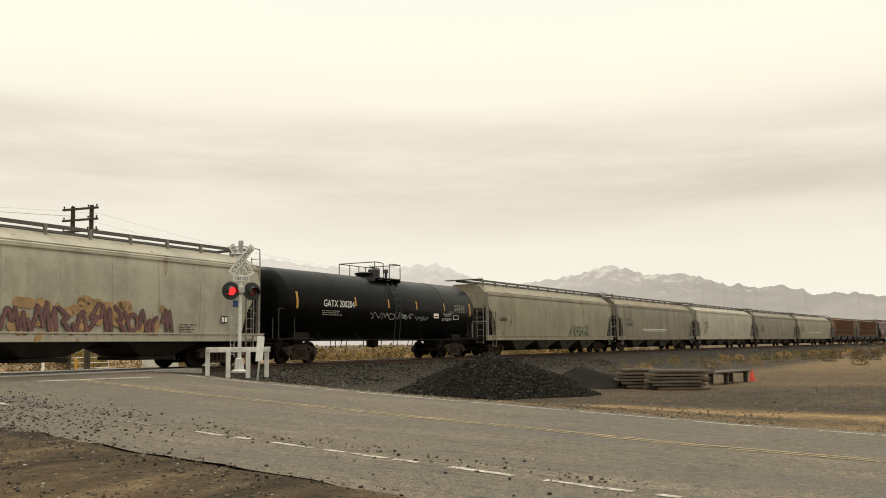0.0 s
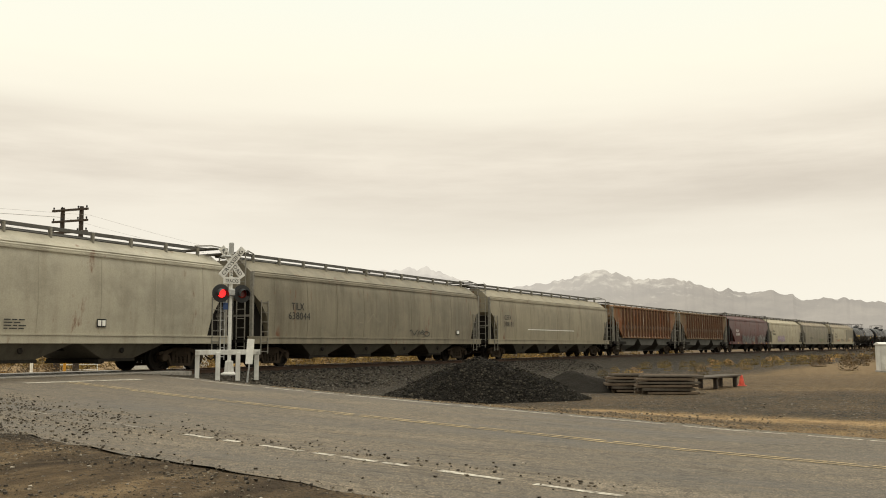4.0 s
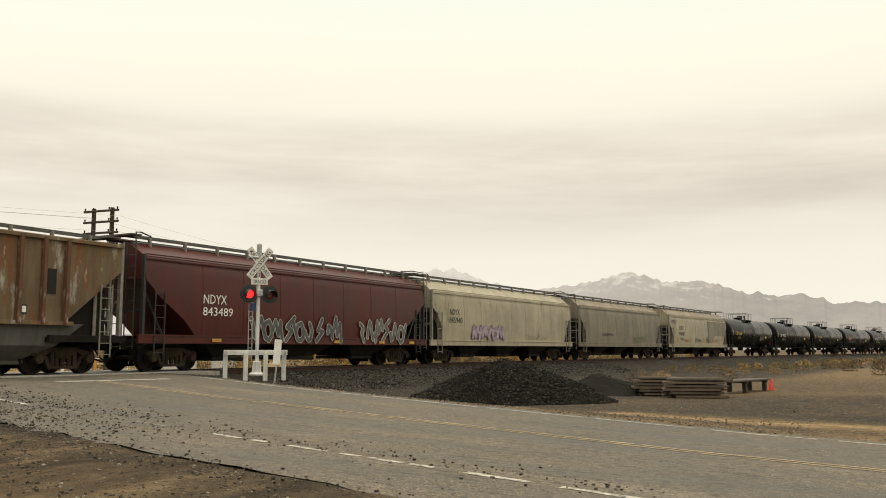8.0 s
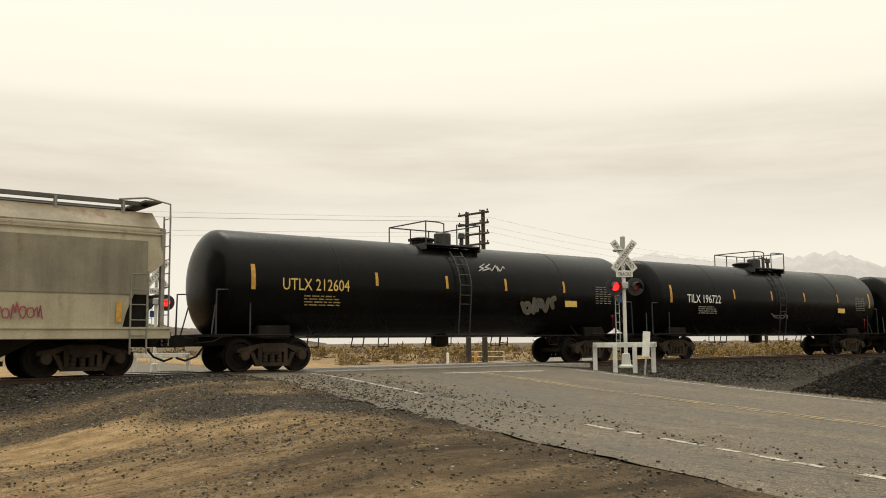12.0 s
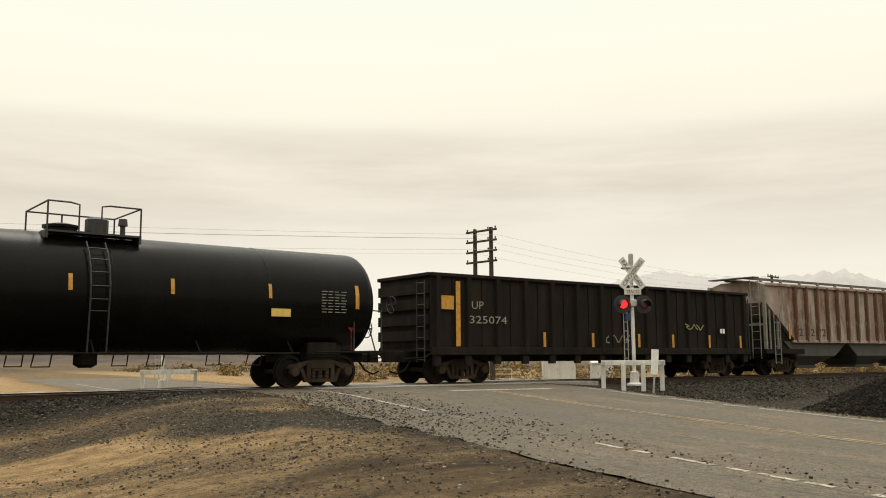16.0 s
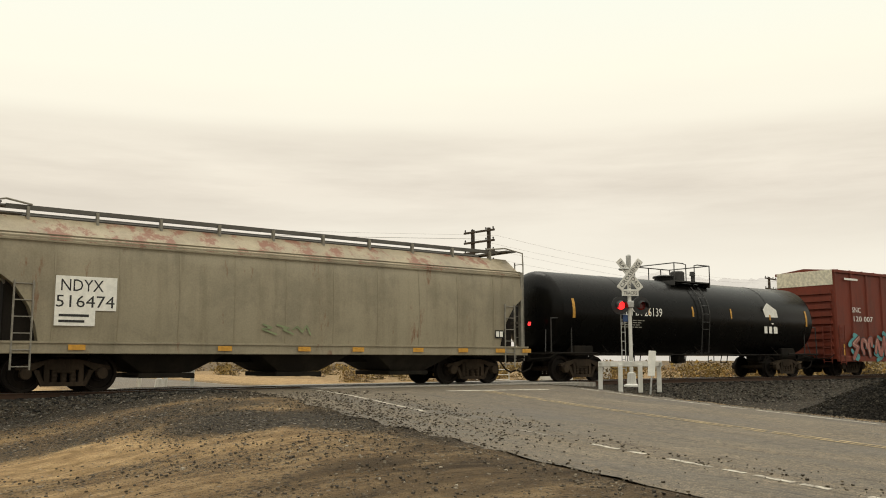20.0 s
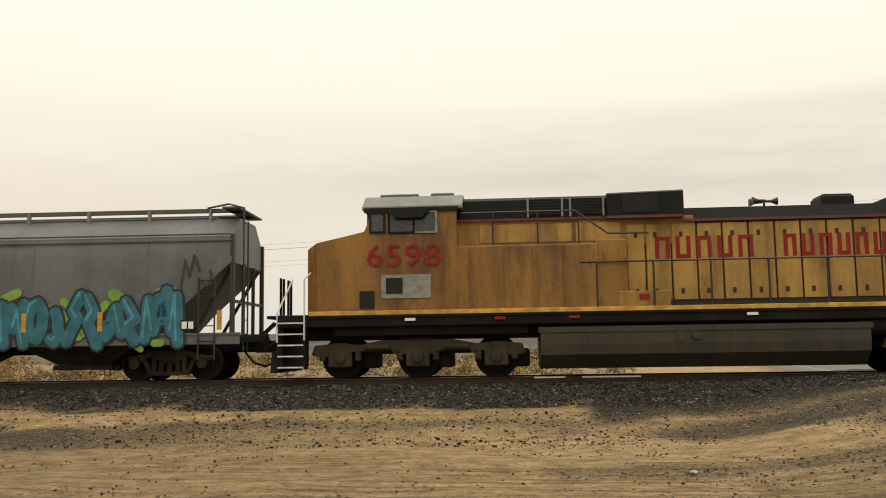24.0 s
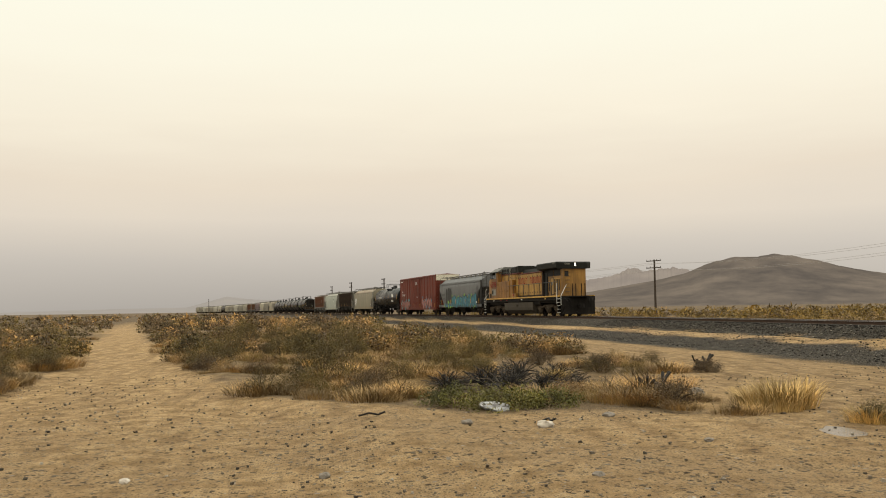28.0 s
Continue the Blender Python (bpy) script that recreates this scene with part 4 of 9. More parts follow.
def running_board(car, half, z, material, posts, wide=0.62, edge=0.55):
    """The walkway along a hopper's roof, its brackets and the low fence along the hatch trough."""
    bm = bmesh.new()
    for sy in (-1, 1):
        add_box(bm, (-half - 0.25, sy * edge - 0.19, z), (half + 0.25, sy * edge + 0.19, z + 0.045))
        add_box(bm, (-half, sy * (edge + 0.20) - 0.02, z - 0.05), (half, sy * (edge + 0.20) + 0.02, z + 0.06))
    for sx in (-1, 1):
        add_box(bm, (sx * (half + 0.28) - 0.35, -1.2, z), (sx * (half + 0.28) + 0.1, 1.2, z + 0.045))
    board = part("running_board", bm, material, car)
    bm = bmesh.new()
    add_box(bm, (-0.03, -edge - 0.32, z - 0.32), (0.03, -edge - 0.19, z + 0.02))
    me = mesh_of("bracket", bm, M["ladder"])
    for i in range(posts):
        share("bracket", me, board, (-half + 0.5 + (2 * half - 1.0) * i / (posts - 1), 0, 0))
    return board


def loft(bm, rings, caps=True):
    rows = [[bm.verts.new(p) for p in r] for r in rings]
    for a, b in zip(rows, rows[1:]):
        for i in range(len(a)):
            bm.faces.new((a[i], a[(i + 1) % len(a)], b[(i + 1) % len(b)], b[i]))
    if caps:
        bm.faces.new(rows[0][::-1])
        bm.faces.new(rows[-1])
    return bm


def hopper_ring(x, low, eave, top, bulge, wide):
    """A cross-section of a hopper body at x, cut off below low."""
    ys = []
    for i in range(7):
        z = low + (eave - low) * i / 6
        u = (z - 1.2) / (eave - 1.2)
        ys.append((wide - bulge * (2 * u - 0.9) ** 2, z))
    half = ys + [(wide - bulge - 0.16, eave + 0.17), (0.92, top - 0.13), (0.75, top)]
    return [(x, -y, z) for y, z in half] + [(x, y, z) for y, z in half[::-1]]


def outlets(car, half, n, material, low=0.32, top=1.25, wide=1.25, flush=False):
    """The discharge pockets below the sill; flush ones carry the side sheet down as toothed bays."""
    span = 2 * half / n
    for i in range(n):
        c = -half + span * (i + 0.5)
        bm = bmesh.new()
        a = span * (0.49 if flush else 0.47)
        if flush:
            b = a * 0.36
            loft(bm, [[(c - a, -1.52, top - 0.1), (c + a, -1.52, top - 0.1), (c + a, 1.52, top - 0.1), (c - a, 1.52, top - 0.1)],
                      [(c - a * 0.94, -1.51, 0.93), (c + a * 0.94, -1.51, 0.93), (c + a * 0.94, 1.51, 0.93), (c - a * 0.94, 1.51, 0.93)],
                      [(c - b, -1.24, low + 0.14), (c + b, -1.24, low + 0.14), (c + b, 1.24, low + 0.14), (c - b, 1.24, low + 0.14)]])
            pocket = part("discharge_pocket", bm, material, car)
            bm = bmesh.new()
            add_box(bm, (c - b - 0.05, -1.27, low + 0.04), (c + b + 0.05, 1.27, low + 0.14), 0.012)
            add_rod(bm, (c - b, -1.34, low + 0.02), (c - b, 1.34, low + 0.02), 0.04, 6)
            add_box(bm, (c - b - 0.16, -1.30, low - 0.03), (c - b - 0.02, -1.12, low + 0.12))
            part("discharge_gate", bm, M["hopperbot"], pocket)
            bm = bmesh.new()
            add_lathe(bm, [(-0.03, 0.07), (0.0, 0.10)], 10, (c, -1.43, 0.72))
            part("inspection_port", bm, M["under"], pocket)
            continue
        a *= 0.88
        loft(bm, [[(c - a, -wide - 0.15, top), (c + a, -wide - 0.15, top), (c + a, wide + 0.15, top), (c - a, wide + 0.15, top)],
                  [(c - a * 0.92, -wide - 0.12, 0.95), (c + a * 0.92, -wide - 0.12, 0.95), (c + a * 0.92, wide + 0.12, 0.95), (c - a * 0.92, wide + 0.12, 0.95)],
                  [(c - a * 0.40, -0.95, low + 0.14), (c + a * 0.40, -0.95, low + 0.14), (c + a * 0.40, 0.95, low + 0.14), (c - a * 0.40, 0.95, low + 0.14)]])
        add_box(bm, (c - a * 0.46, -1.0, low), (c + a * 0.46, 1.0, low + 0.13), 0.02)
        add_rod(bm, (c - a * 0.3, -0.95, low + 0.08), (c - a * 0.3, 0.95, low + 0.08), 0.035, 6)
        add_box(bm, (c + a * 0.36, -0.80, low - 0.02), (c + a * 0.52, -0.62, low + 0.10))
        part("discharge_gate", bm, material, car)


def reflectors(car, xs, y, z, h=0.42, w=0.10):
    bm = bmesh.new()
    add_box(bm, (-w / 2, y - 0.006, z), (w / 2, y - 0.001, z + h))
    me = mesh_of("reflector", bm, M["yellow"])
    for x in xs:
        share("reflector", me, car, (x, 0, 0))


def smooth_hopper(name, L, body, label, category="hopper car", eave=3.62, top=4.28, nout=3, ribs=9, wedge=2.3, lad=None, board=None, sillm=None, round_end=True, roofm=None):
    """A covered hopper with smooth bulging sides, sloped ends and a troughed roof."""
    car = thing(name, label, category, "cars of the freight train")
    lad, board, sillm = lad or M["ladder"], board or M["roofboard"], sillm or body
    half, bh = L / 2, L / 2 - 0.78
    bm = bmesh.new()
    wedge = 1.0 if round_end else wedge
    st = [(-bh, 2.85), (-bh + 0.40, 2.55), (-bh + 0.75, 2.05), (-bh + 0.92, 1.6), (-bh + wedge, 1.22)] if round_end else [(-bh, 3.05), (-bh + 0.6, 2.50), (-bh + 0.75 * wedge, 1.75), (-bh + wedge, 1.22)]
    prof = [(x, z) for x, z in st] + [(-x, z) for x, z in st[::-1]]
    loft(bm, [hopper_ring(x, z, eave, top, 0.07, 1.60) for x, z in prof])
    shell = part("body", bm, body, car, "", True)
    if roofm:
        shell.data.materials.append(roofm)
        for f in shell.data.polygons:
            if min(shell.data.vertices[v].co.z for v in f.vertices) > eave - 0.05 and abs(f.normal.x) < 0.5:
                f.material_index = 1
    # eave mouldings along each side
    bm = bmesh.new()
    for sy in (-1, 1):
        for k in range(3):
            add_box(bm, (-bh + 0.02, sy * 1.535, eave - 0.02 + k * 0.075), (bh - 0.02, sy * (1.575 - k * 0.02), eave + 0.02 + k * 0.075))
    part("eave_moulding", bm, body, car)
    # weld seams on the side sheets
    bm = bmesh.new()
    pts = hopper_ring(0, 1.24, eave, top, 0.07, 1.60)[:7]
    loft(bm, [[(-0.018, y + 0.01, z), (0.018, y + 0.01, z), (0.018, y - 0.008, z), (-0.018, y - 0.008, z)] for _, y, z in pts])
    seam = mesh_of("side_seam", bm, body)
    for i in range(ribs):
        share("side_seam", seam, car, (-bh + wedge + 0.3 + (2 * bh - 2 * wedge - 0.6) * i / (ribs - 1), 0, 0))
    # side sills
    for sy in (-1, 1):
        bm = bmesh.new()
        add_box(bm, (-half + 0.55, sy * 1.50, 0.93), (half - 0.55, sy * 1.60, 1.22), 0.015)
        add_box(bm, (-half + 0.55, sy * 1.47, 1.18), (half - 0.55, sy * 1.635, 1.23))
        part("side_sill", bm, sillm, car)
    bm = bmesh.new()
    add_box(bm, (-half + 0.5, -0.30, 0.72), (half - 0.5, 0.30, 1.05), 0.03)
    for sx in (-1, 1):
        add_box(bm, (sx * (half - 0.95), -1.5, 0.98), (sx * (half - 0.5), 1.5, 1.10))
        add_box(bm, (sx * (half - 2.7), -1.3, 0.86), (sx * (half - 2.3), 1.3, 1.10))
    part("underframe", bm, M["under"], car)
    for sx in (-1, 1):
        # end sheet frame: corner posts, slope braces, ladders
        bm = bmesh.new()
        for sy in (-1, 1):
            add_box(bm, (sx * (bh - 0.04), sy * 1.42, 1.1), (sx * (bh + 0.06), sy * 1.56, eave + 0.15))
            add_rod(bm, (sx * (bh - 1.1), sy * 1.25, 1.15), (sx * (bh - 0.05), sy * 1.25, 3.0), 0.05, 6)
            add_rod(bm, (sx * (bh + 0.02), sy * 0.5, 1.1), (sx * (bh + 0.02), sy * 0.5, 3.05), 0.05, 6)
        add_box(bm, (sx * (bh - 0.02), -1.5, 2.0), (sx * (bh + 0.04), 1.5, 2.08))
        part("end_frame", bm, lad, car)
        # added dark block fills the end recess, standing in for its deep shade
        if round_end:
            bm = bmesh.new()
            add_box(bm, (sx * (bh - 1.2), -1.30, 1.12), (sx * (bh - 0.25), 1.30, 2.75), 0.03)
            part("dark_end_fill", bm, M["under"], car)
        ladder(car, sx * (bh - 0.62), -1.62, 0.55, 2.65, lad)
        ladder(car, sx * (half - 0.52), -1.15, 0.75, eave + 0.55, lad, 0.42, "y")
        bm = bmesh.new()
        add_pipe(bm, [(sx * (half - 0.52), -1.36, eave + 0.4), (sx * (half - 0.52), -1.34, eave + 0.85), (sx * (bh - 0.25), -1.0, top + 0.36), (sx * (bh - 0.9), -0.75, top + 0.30)], 0.026)
        part("grab_rail", bm, lad, car)
        freight_truck(car, sx * (half - 2.55))
        coupler(car, sx * (half - 0.85), sx)
    brake_wheel(car, -half + 0.45, -0.55, 2.35, M["darkladder"])
    outlets(car, bh - (2.9 if nout == 4 else 2.3 if round_end else wedge) - 0.1, nout, M["pocket"] if nout == 4 else M["hopperbot"], flush=nout == 4)
    running_board(car, bh - 0.3, top + 0.22, board, max(8, int(L / 1.7)))
    bm = bmesh.new()
    add_box(bm, (-bh + 0.8, -0.28, top - 0.02), (bh - 0.8, 0.28, top + 0.13), 0.03)
    part("hatch_trough", bm, board, car)
    return car


def ribbed_hopper(name, L, body, label, nrib=17, hopperm=None, top=4.1, bot=1.50, category="hopper car"):
    """An older covered hopper with flat sides stiffened by posts."""
    car = thing(name, label, category, "cars of the freight train")
    half, bh = L / 2, L / 2 - 0.78
    wedge = 2.1
    bm = bmesh.new()
    def ring(x, z):
        return [(x, -1.50, z), (x, -1.50, top - 0.12), (x, -0.8, top + 0.08), (x, 0.8, top + 0.08), (x, 1.50, top - 0.12), (x, 1.50, z)]
    loft(bm, [ring(-bh, 3.2), ring(-bh + wedge, bot), ring(bh - wedge, bot), ring(bh, 3.2)])
    part("body", bm, body, car)
    bm = bmesh.new()
    for sy in (-1, 1):
        add_box(bm, (-bh, sy * 1.48, top - 0.16), (bh, sy * 1.60, top - 0.05), 0.01)
        add_box(bm, (-bh + wedge - 0.3, sy * 1.48, bot - 0.06), (bh - wedge + 0.3, sy * 1.59, bot + 0.06), 0.01)
    part("side_chord", bm, body, car)
    bm = bmesh.new()
    add_prism(bm, [(-0.075, -1.49), (-0.055, -1.64), (0.055, -1.64), (0.075, -1.49)], bot, top - 0.10, "z")
    rib = mesh_of("side_post", bm, body if body == M["rib_brown"] else M["ribpost"])
    for i in range(nrib):
        share("side_post", rib, car, (-bh + wedge + (2 * bh - 2 * wedge) * i / (nrib - 1), 0, 0))
    hm = hopperm or M["hoppergrey"]
    span = (2 * (bh - wedge) + 1.6) / 3
    for i in range(3):
        c = -span + span * i
        bm = bmesh.new()
        a = span * 0.5
        loft(bm, [[(c - a, -1.42, bot), (c + a, -1.42, bot), (c + a, 1.42, bot), (c - a, 1.42, bot)],
                  [(c - a * 0.62, -1.36, 0.85), (c + a * 0.62, -1.36, 0.85), (c + a * 0.62, 1.36, 0.85), (c - a * 0.62, 1.36, 0.85)],
                  [(c - a * 0.28, -0.75, 0.42), (c + a * 0.28, -0.75, 0.42), (c + a * 0.28, 0.75, 0.42), (c - a * 0.28, 0.75, 0.42)]])
        add_box(bm, (c - a * 0.34, -0.8, 0.30), (c + a * 0.34, 0.8, 0.42), 0.02)
        part("discharge_hopper", bm, hm, car)
    bm = bmesh.new()
    add_box(bm, (-half + 0.5, -0.30, 0.72), (half - 0.5, 0.30, 1.05), 0.03)
    for sx in (-1, 1):
        add_box(bm, (sx * (half - 3.4), -1.5, 0.95), (sx * (half - 0.55), 1.5, 1.10))
    part("underframe", bm, M["under"], car)
    for sx in (-1, 1):
        bm = bmesh.new()
        for sy in (-1, 1):
            add_box(bm, (sx * (bh - 0.02), sy * 1.36, 1.0), (sx * (bh + 0.08), sy * 1.50, top - 0.1))
            add_rod(bm, (sx * (bh - 0.9), sy * 1.40, 1.1), (sx * (bh - 0.9), sy * 1.40, 2.55), 0.055, 6)
            add_rod(bm, (sx * (bh - 0.35), sy * 1.40, 1.1), (sx * (bh - 0.35), sy * 1.40, 3.0), 0.04, 6)
        add_box(bm, (sx * (bh - 0.02), -1.4, 2.2), (sx * (bh + 0.05), 1.4, 2.28))
        part("end_frame", bm, M["ladder"], car)
        # dark wedge closes the sloped end like a bulkhead
        bm = bmesh.new()
        add_prism(bm, [(sx * (bh - 2.6), 1.12), (sx * (bh - 0.45), 1.12), (sx * (bh - 0.45), 2.55), (sx * (bh - 2.0), 1.75)], -1.34, 1.34)
        part("dark_end_fill", bm, M["under"], car)
        for sy in (-1, 1):
            bm = bmesh.new()
            add_box(bm, (sx * (half - 3.4), sy * 1.46, 0.95), (sx * (half - 0.55), sy * 1.58, 1.16), 0.01)
            part("end_sill", bm, M["under"], car)
        ladder(car, sx * (bh - 0.62), -1.58, 0.5, 2.75, M["ladder"])
        ladder(car, sx * (half - 0.55), -1.1, 0.75, top + 0.1, M["ladder"], 0.42, "y")
        freight_truck(car, sx * (half - 2.45))
        coupler(car, sx * (half - 0.85), sx)
    brake_wheel(car, -half + 0.45, -0.5, 2.3, M["darkladder"])
    running_board(car, bh - 0.2, top + 0.20, M["roofboard"], 12)
    return car


def tank_car(name, L, body, label, R=1.56, marks_m="white", category="tank car", dome=0.0):
    """A tank car: a long cylinder with dished ends, a manway platform and bottom pipe rails."""
    car = thing(name, label, category, "cars of the freight train")
    half, bh, zc = L / 2, L / 2 - 0.62, 2.50
    bm = bmesh.new()
    prof = [(-bh + 0.55 * (1 - math.cos(a)), max(0.02, R * math.sin(a) ** 0.8)) for a in [i * math.pi / 16 for i in range(9)]]
    add_lathe(bm, prof + [(-t, r) for t, r in prof[::-1]], 40, (0, 0, zc), "x")
    part("tank", bm, body, car, "", True)
    for x in (-bh * 0.55, -0.15, 0.35, bh * 0.55):
        bm = bmesh.new()
        add_lathe(bm, [(x - 0.02, R + 0.002), (x, R + 0.010), (x + 0.02, R + 0.002)], 40, (0, 0, zc), "x")
        part("weld_band", bm, body, car, "", True)
    # stub sills, saddles, draft gear
    for sx in (-1, 1):
        bm = bmesh.new()
        add_box(bm, (sx * (half - 3.6), -0.32, 0.72), (sx * (half - 0.55), 0.32, 1.06), 0.03)
        add_box(bm, (sx * (half - 3.0), -1.15, 0.92), (sx * (half - 2.0), 1.15, 1.30), 0.04)
        add_box(bm, (sx * (half - 1.05), -1.45, 0.98), (sx * (half - 0.55), 1.45, 1.06))
        for sy in (-1, 1):
            add_rod(bm, (sx * (half - 2.9), sy * 1.42, 1.02), (sx * (half - 0.6), sy * 1.42, 1.02), 0.035, 6)
        part("stub_sill", bm, M["under"], car)
        for sy in (-1, 1):
            bm = bmesh.new()
            add_pipe(bm, [(sx * (half - 0.6), sy * 1.42, 1.0), (sx * (half - 0.62), sy * 1.40, 2.25), (sx * (half - 1.6), sy * 1.42, 2.30), (sx * (half - 1.6), sy * 1.42, 1.05)], 0.028)
            add_rod(bm, (sx * (half - 0.62), sy * 1.1, 1.05), (sx * (half - 0.85), sy * 0.9, 2.2), 0.022, 5)
            part("end_rail", bm, M["darkladder"], car)
        freight_truck(car, sx * (half - 2.5))
        coupler(car, sx * (half - 0.85), sx)
    brake_wheel(car, half - 0.5, -0.45, 1.75, M["darkladder"])
    bm = bmesh.new()
    add_lathe(bm, [(0.0, 0.24), (0.06, 0.29), (1.1, 0.29), (1.16, 0.24)], 14, (half - 3.0, -0.85, 1.02), "x")
    part("air_reservoir", bm, M["under"], car)
    # side pipe rails with hangers
    for sy in (-1, 1):
        bm = bmesh.new()
        add_rod(bm, (-half + 3.4, sy * 1.36, 0.98), (half - 3.4, sy * 1.36, 0.98), 0.03, 6)
        for k in range(9):
            x = -half + 3.6 + (L - 7.2) * k / 8
            add_pipe(bm, [(x, sy * 1.36, 0.98), (x - 0.06, sy * 1.33, 0.66), (x + 0.36, sy * 1.33, 0.66), (x + 0.40, sy * 1.36, 0.98)] if k % 2 else [(x, sy * 1.36, 0.98), (x, sy * 1.0, 1.35)], 0.022, 5)
        part("side_rail", bm, M["under"], car)
    bm = bmesh.new()
    add_lathe(bm, [(0.62, 0.16), (0.70, 0.30), (1.0, 0.30)], 12, (0.2, 0, 0), "z")
    part("outlet_valve", bm, M["under"], car)
    # manway platform
    zt = zc + R
    bm = bmesh.new()
    add_box(bm, (-1.15, -1.05, zt - 0.10), (1.15, -0.55, zt - 0.05))
    add_box(bm, (-1.15, 0.55, zt - 0.10), (1.15, 1.05, zt - 0.05))
    for sx in (-1, 1):
        add_box(bm, (sx * 1.15 - 0.03, -1.05, zt - 0.26), (sx * 1.15 + 0.03, 1.05, zt - 0.05))
    plat = part("platform", bm, M["darkladder"], car)
    bm = bmesh.new()
    for sy in (-1, 1):
        for x in (-1.15, -0.25, 0.55, 1.15):
            if sy < 0 and x in (-0.25, 0.55):
                continue
            add_rod(bm, (x, sy * 1.05, zt - 0.1), (x, sy * 1.05, zt + 0.66), 0.024, 5)
        if sy > 0:
            add_rod(bm, (-1.15, 1.05, zt + 0.66), (1.15, 1.05, zt + 0.66), 0.024, 5)
        else:
            add_pipe(bm, [(-1.15, -1.05, zt + 0.66), (-0.62, -1.05, zt + 0.66), (-0.40, -1.05, zt + 0.62), (-0.40, -1.05, zt - 0.1)], 0.024, 5)
            add_pipe(bm, [(1.15, -1.05, zt + 0.66), (0.35, -1.05, zt + 0.66), (0.15, -1.05, zt + 0.62), (0.15, -1.05, zt - 0.1)], 0.024, 5)
    for x in (-1.15, 1.15):
        add_rod(bm, (x, -1.05, zt + 0.66), (x, 1.05, zt + 0.66), 0.024, 5)
    part("railing", bm, M["darkladder"], plat)
    bm = bmesh.new()
    add_lathe(bm, [(zt - 0.1, 0.40), (zt + 0.12, 0.40), (zt + 0.13, 0.46), (zt + 0.20, 0.46), (zt + 0.26, 0.2)], 14, (-0.55, 0, 0), "z")
    part("manway", bm, body, car)
    bm = bmesh.new()
    add_lathe(bm, [(zt - 0.1, 0.30), (zt + 0.42, 0.30), (zt + 0.48, 0.22)], 14, (0.35, 0, 0), "z")
    part("valve_housing", bm, M["darkladder"], car)
    bm = bmesh.new()
    add_lathe(bm, [(zt - 0.1, 0.07), (zt + 0.28, 0.07), (zt + 0.28, 0.13), (zt + 0.46, 0.11)], 10, (0.92, -0.35, 0), "z")
    part("relief_valve", bm, M["darkladder"], car)
    # side ladder bowed over the shell
    bm = bmesh.new()
    for sx in (-0.23, 0.23):
        pts = [(sx, -math.sin(a) * (R + 0.13), zc + math.cos(a) * (R + 0.13)) for a in [radians(d) for d in (42, 55, 70, 85, 100)]] + [(sx, -1.55, 1.0)]
        add_pipe(bm, pts, 0.022, 5)
    for d in (50, 62, 74, 86, 97, 107):
        a = radians(d)
        add_rod(bm, (-0.23, -math.sin(a) * (R + 0.13), zc + math.cos(a) * (R + 0.13)), (0.23, -math.sin(a) * (R + 0.13), zc + math.cos(a) * (R + 0.13)), 0.014, 4)
    part("ladder", bm, M["darkladder"], car)
    # reflector strips, laid on the shell
    def strip(x, d0, d1, w):
        b2 = bmesh.new()
        ds = [d0 + (d1 - d0) * i / 4 for i in range(5)]
        vs = [[b2.verts.new((x + s * w / 2, -math.sin(radians(d)) * (R + 0.008), zc + math.cos(radians(d)) * (R + 0.008))) for d in ds] for s in (-1, 1)]
        for i in range(4):
            b2.faces.new((vs[0][i], vs[1][i], vs[1][i + 1], vs[0][i + 1]))
        part("reflector", b2, M["yellow"], car)
    for x in (-bh * 0.40, -bh * 0.08, bh * 0.22, bh * 0.55):
        strip(x, 75, 90, 0.10)
    for x in (-bh + 1.0, bh - 0.95):
        strip(x, 72, 98, 0.13)
    return car


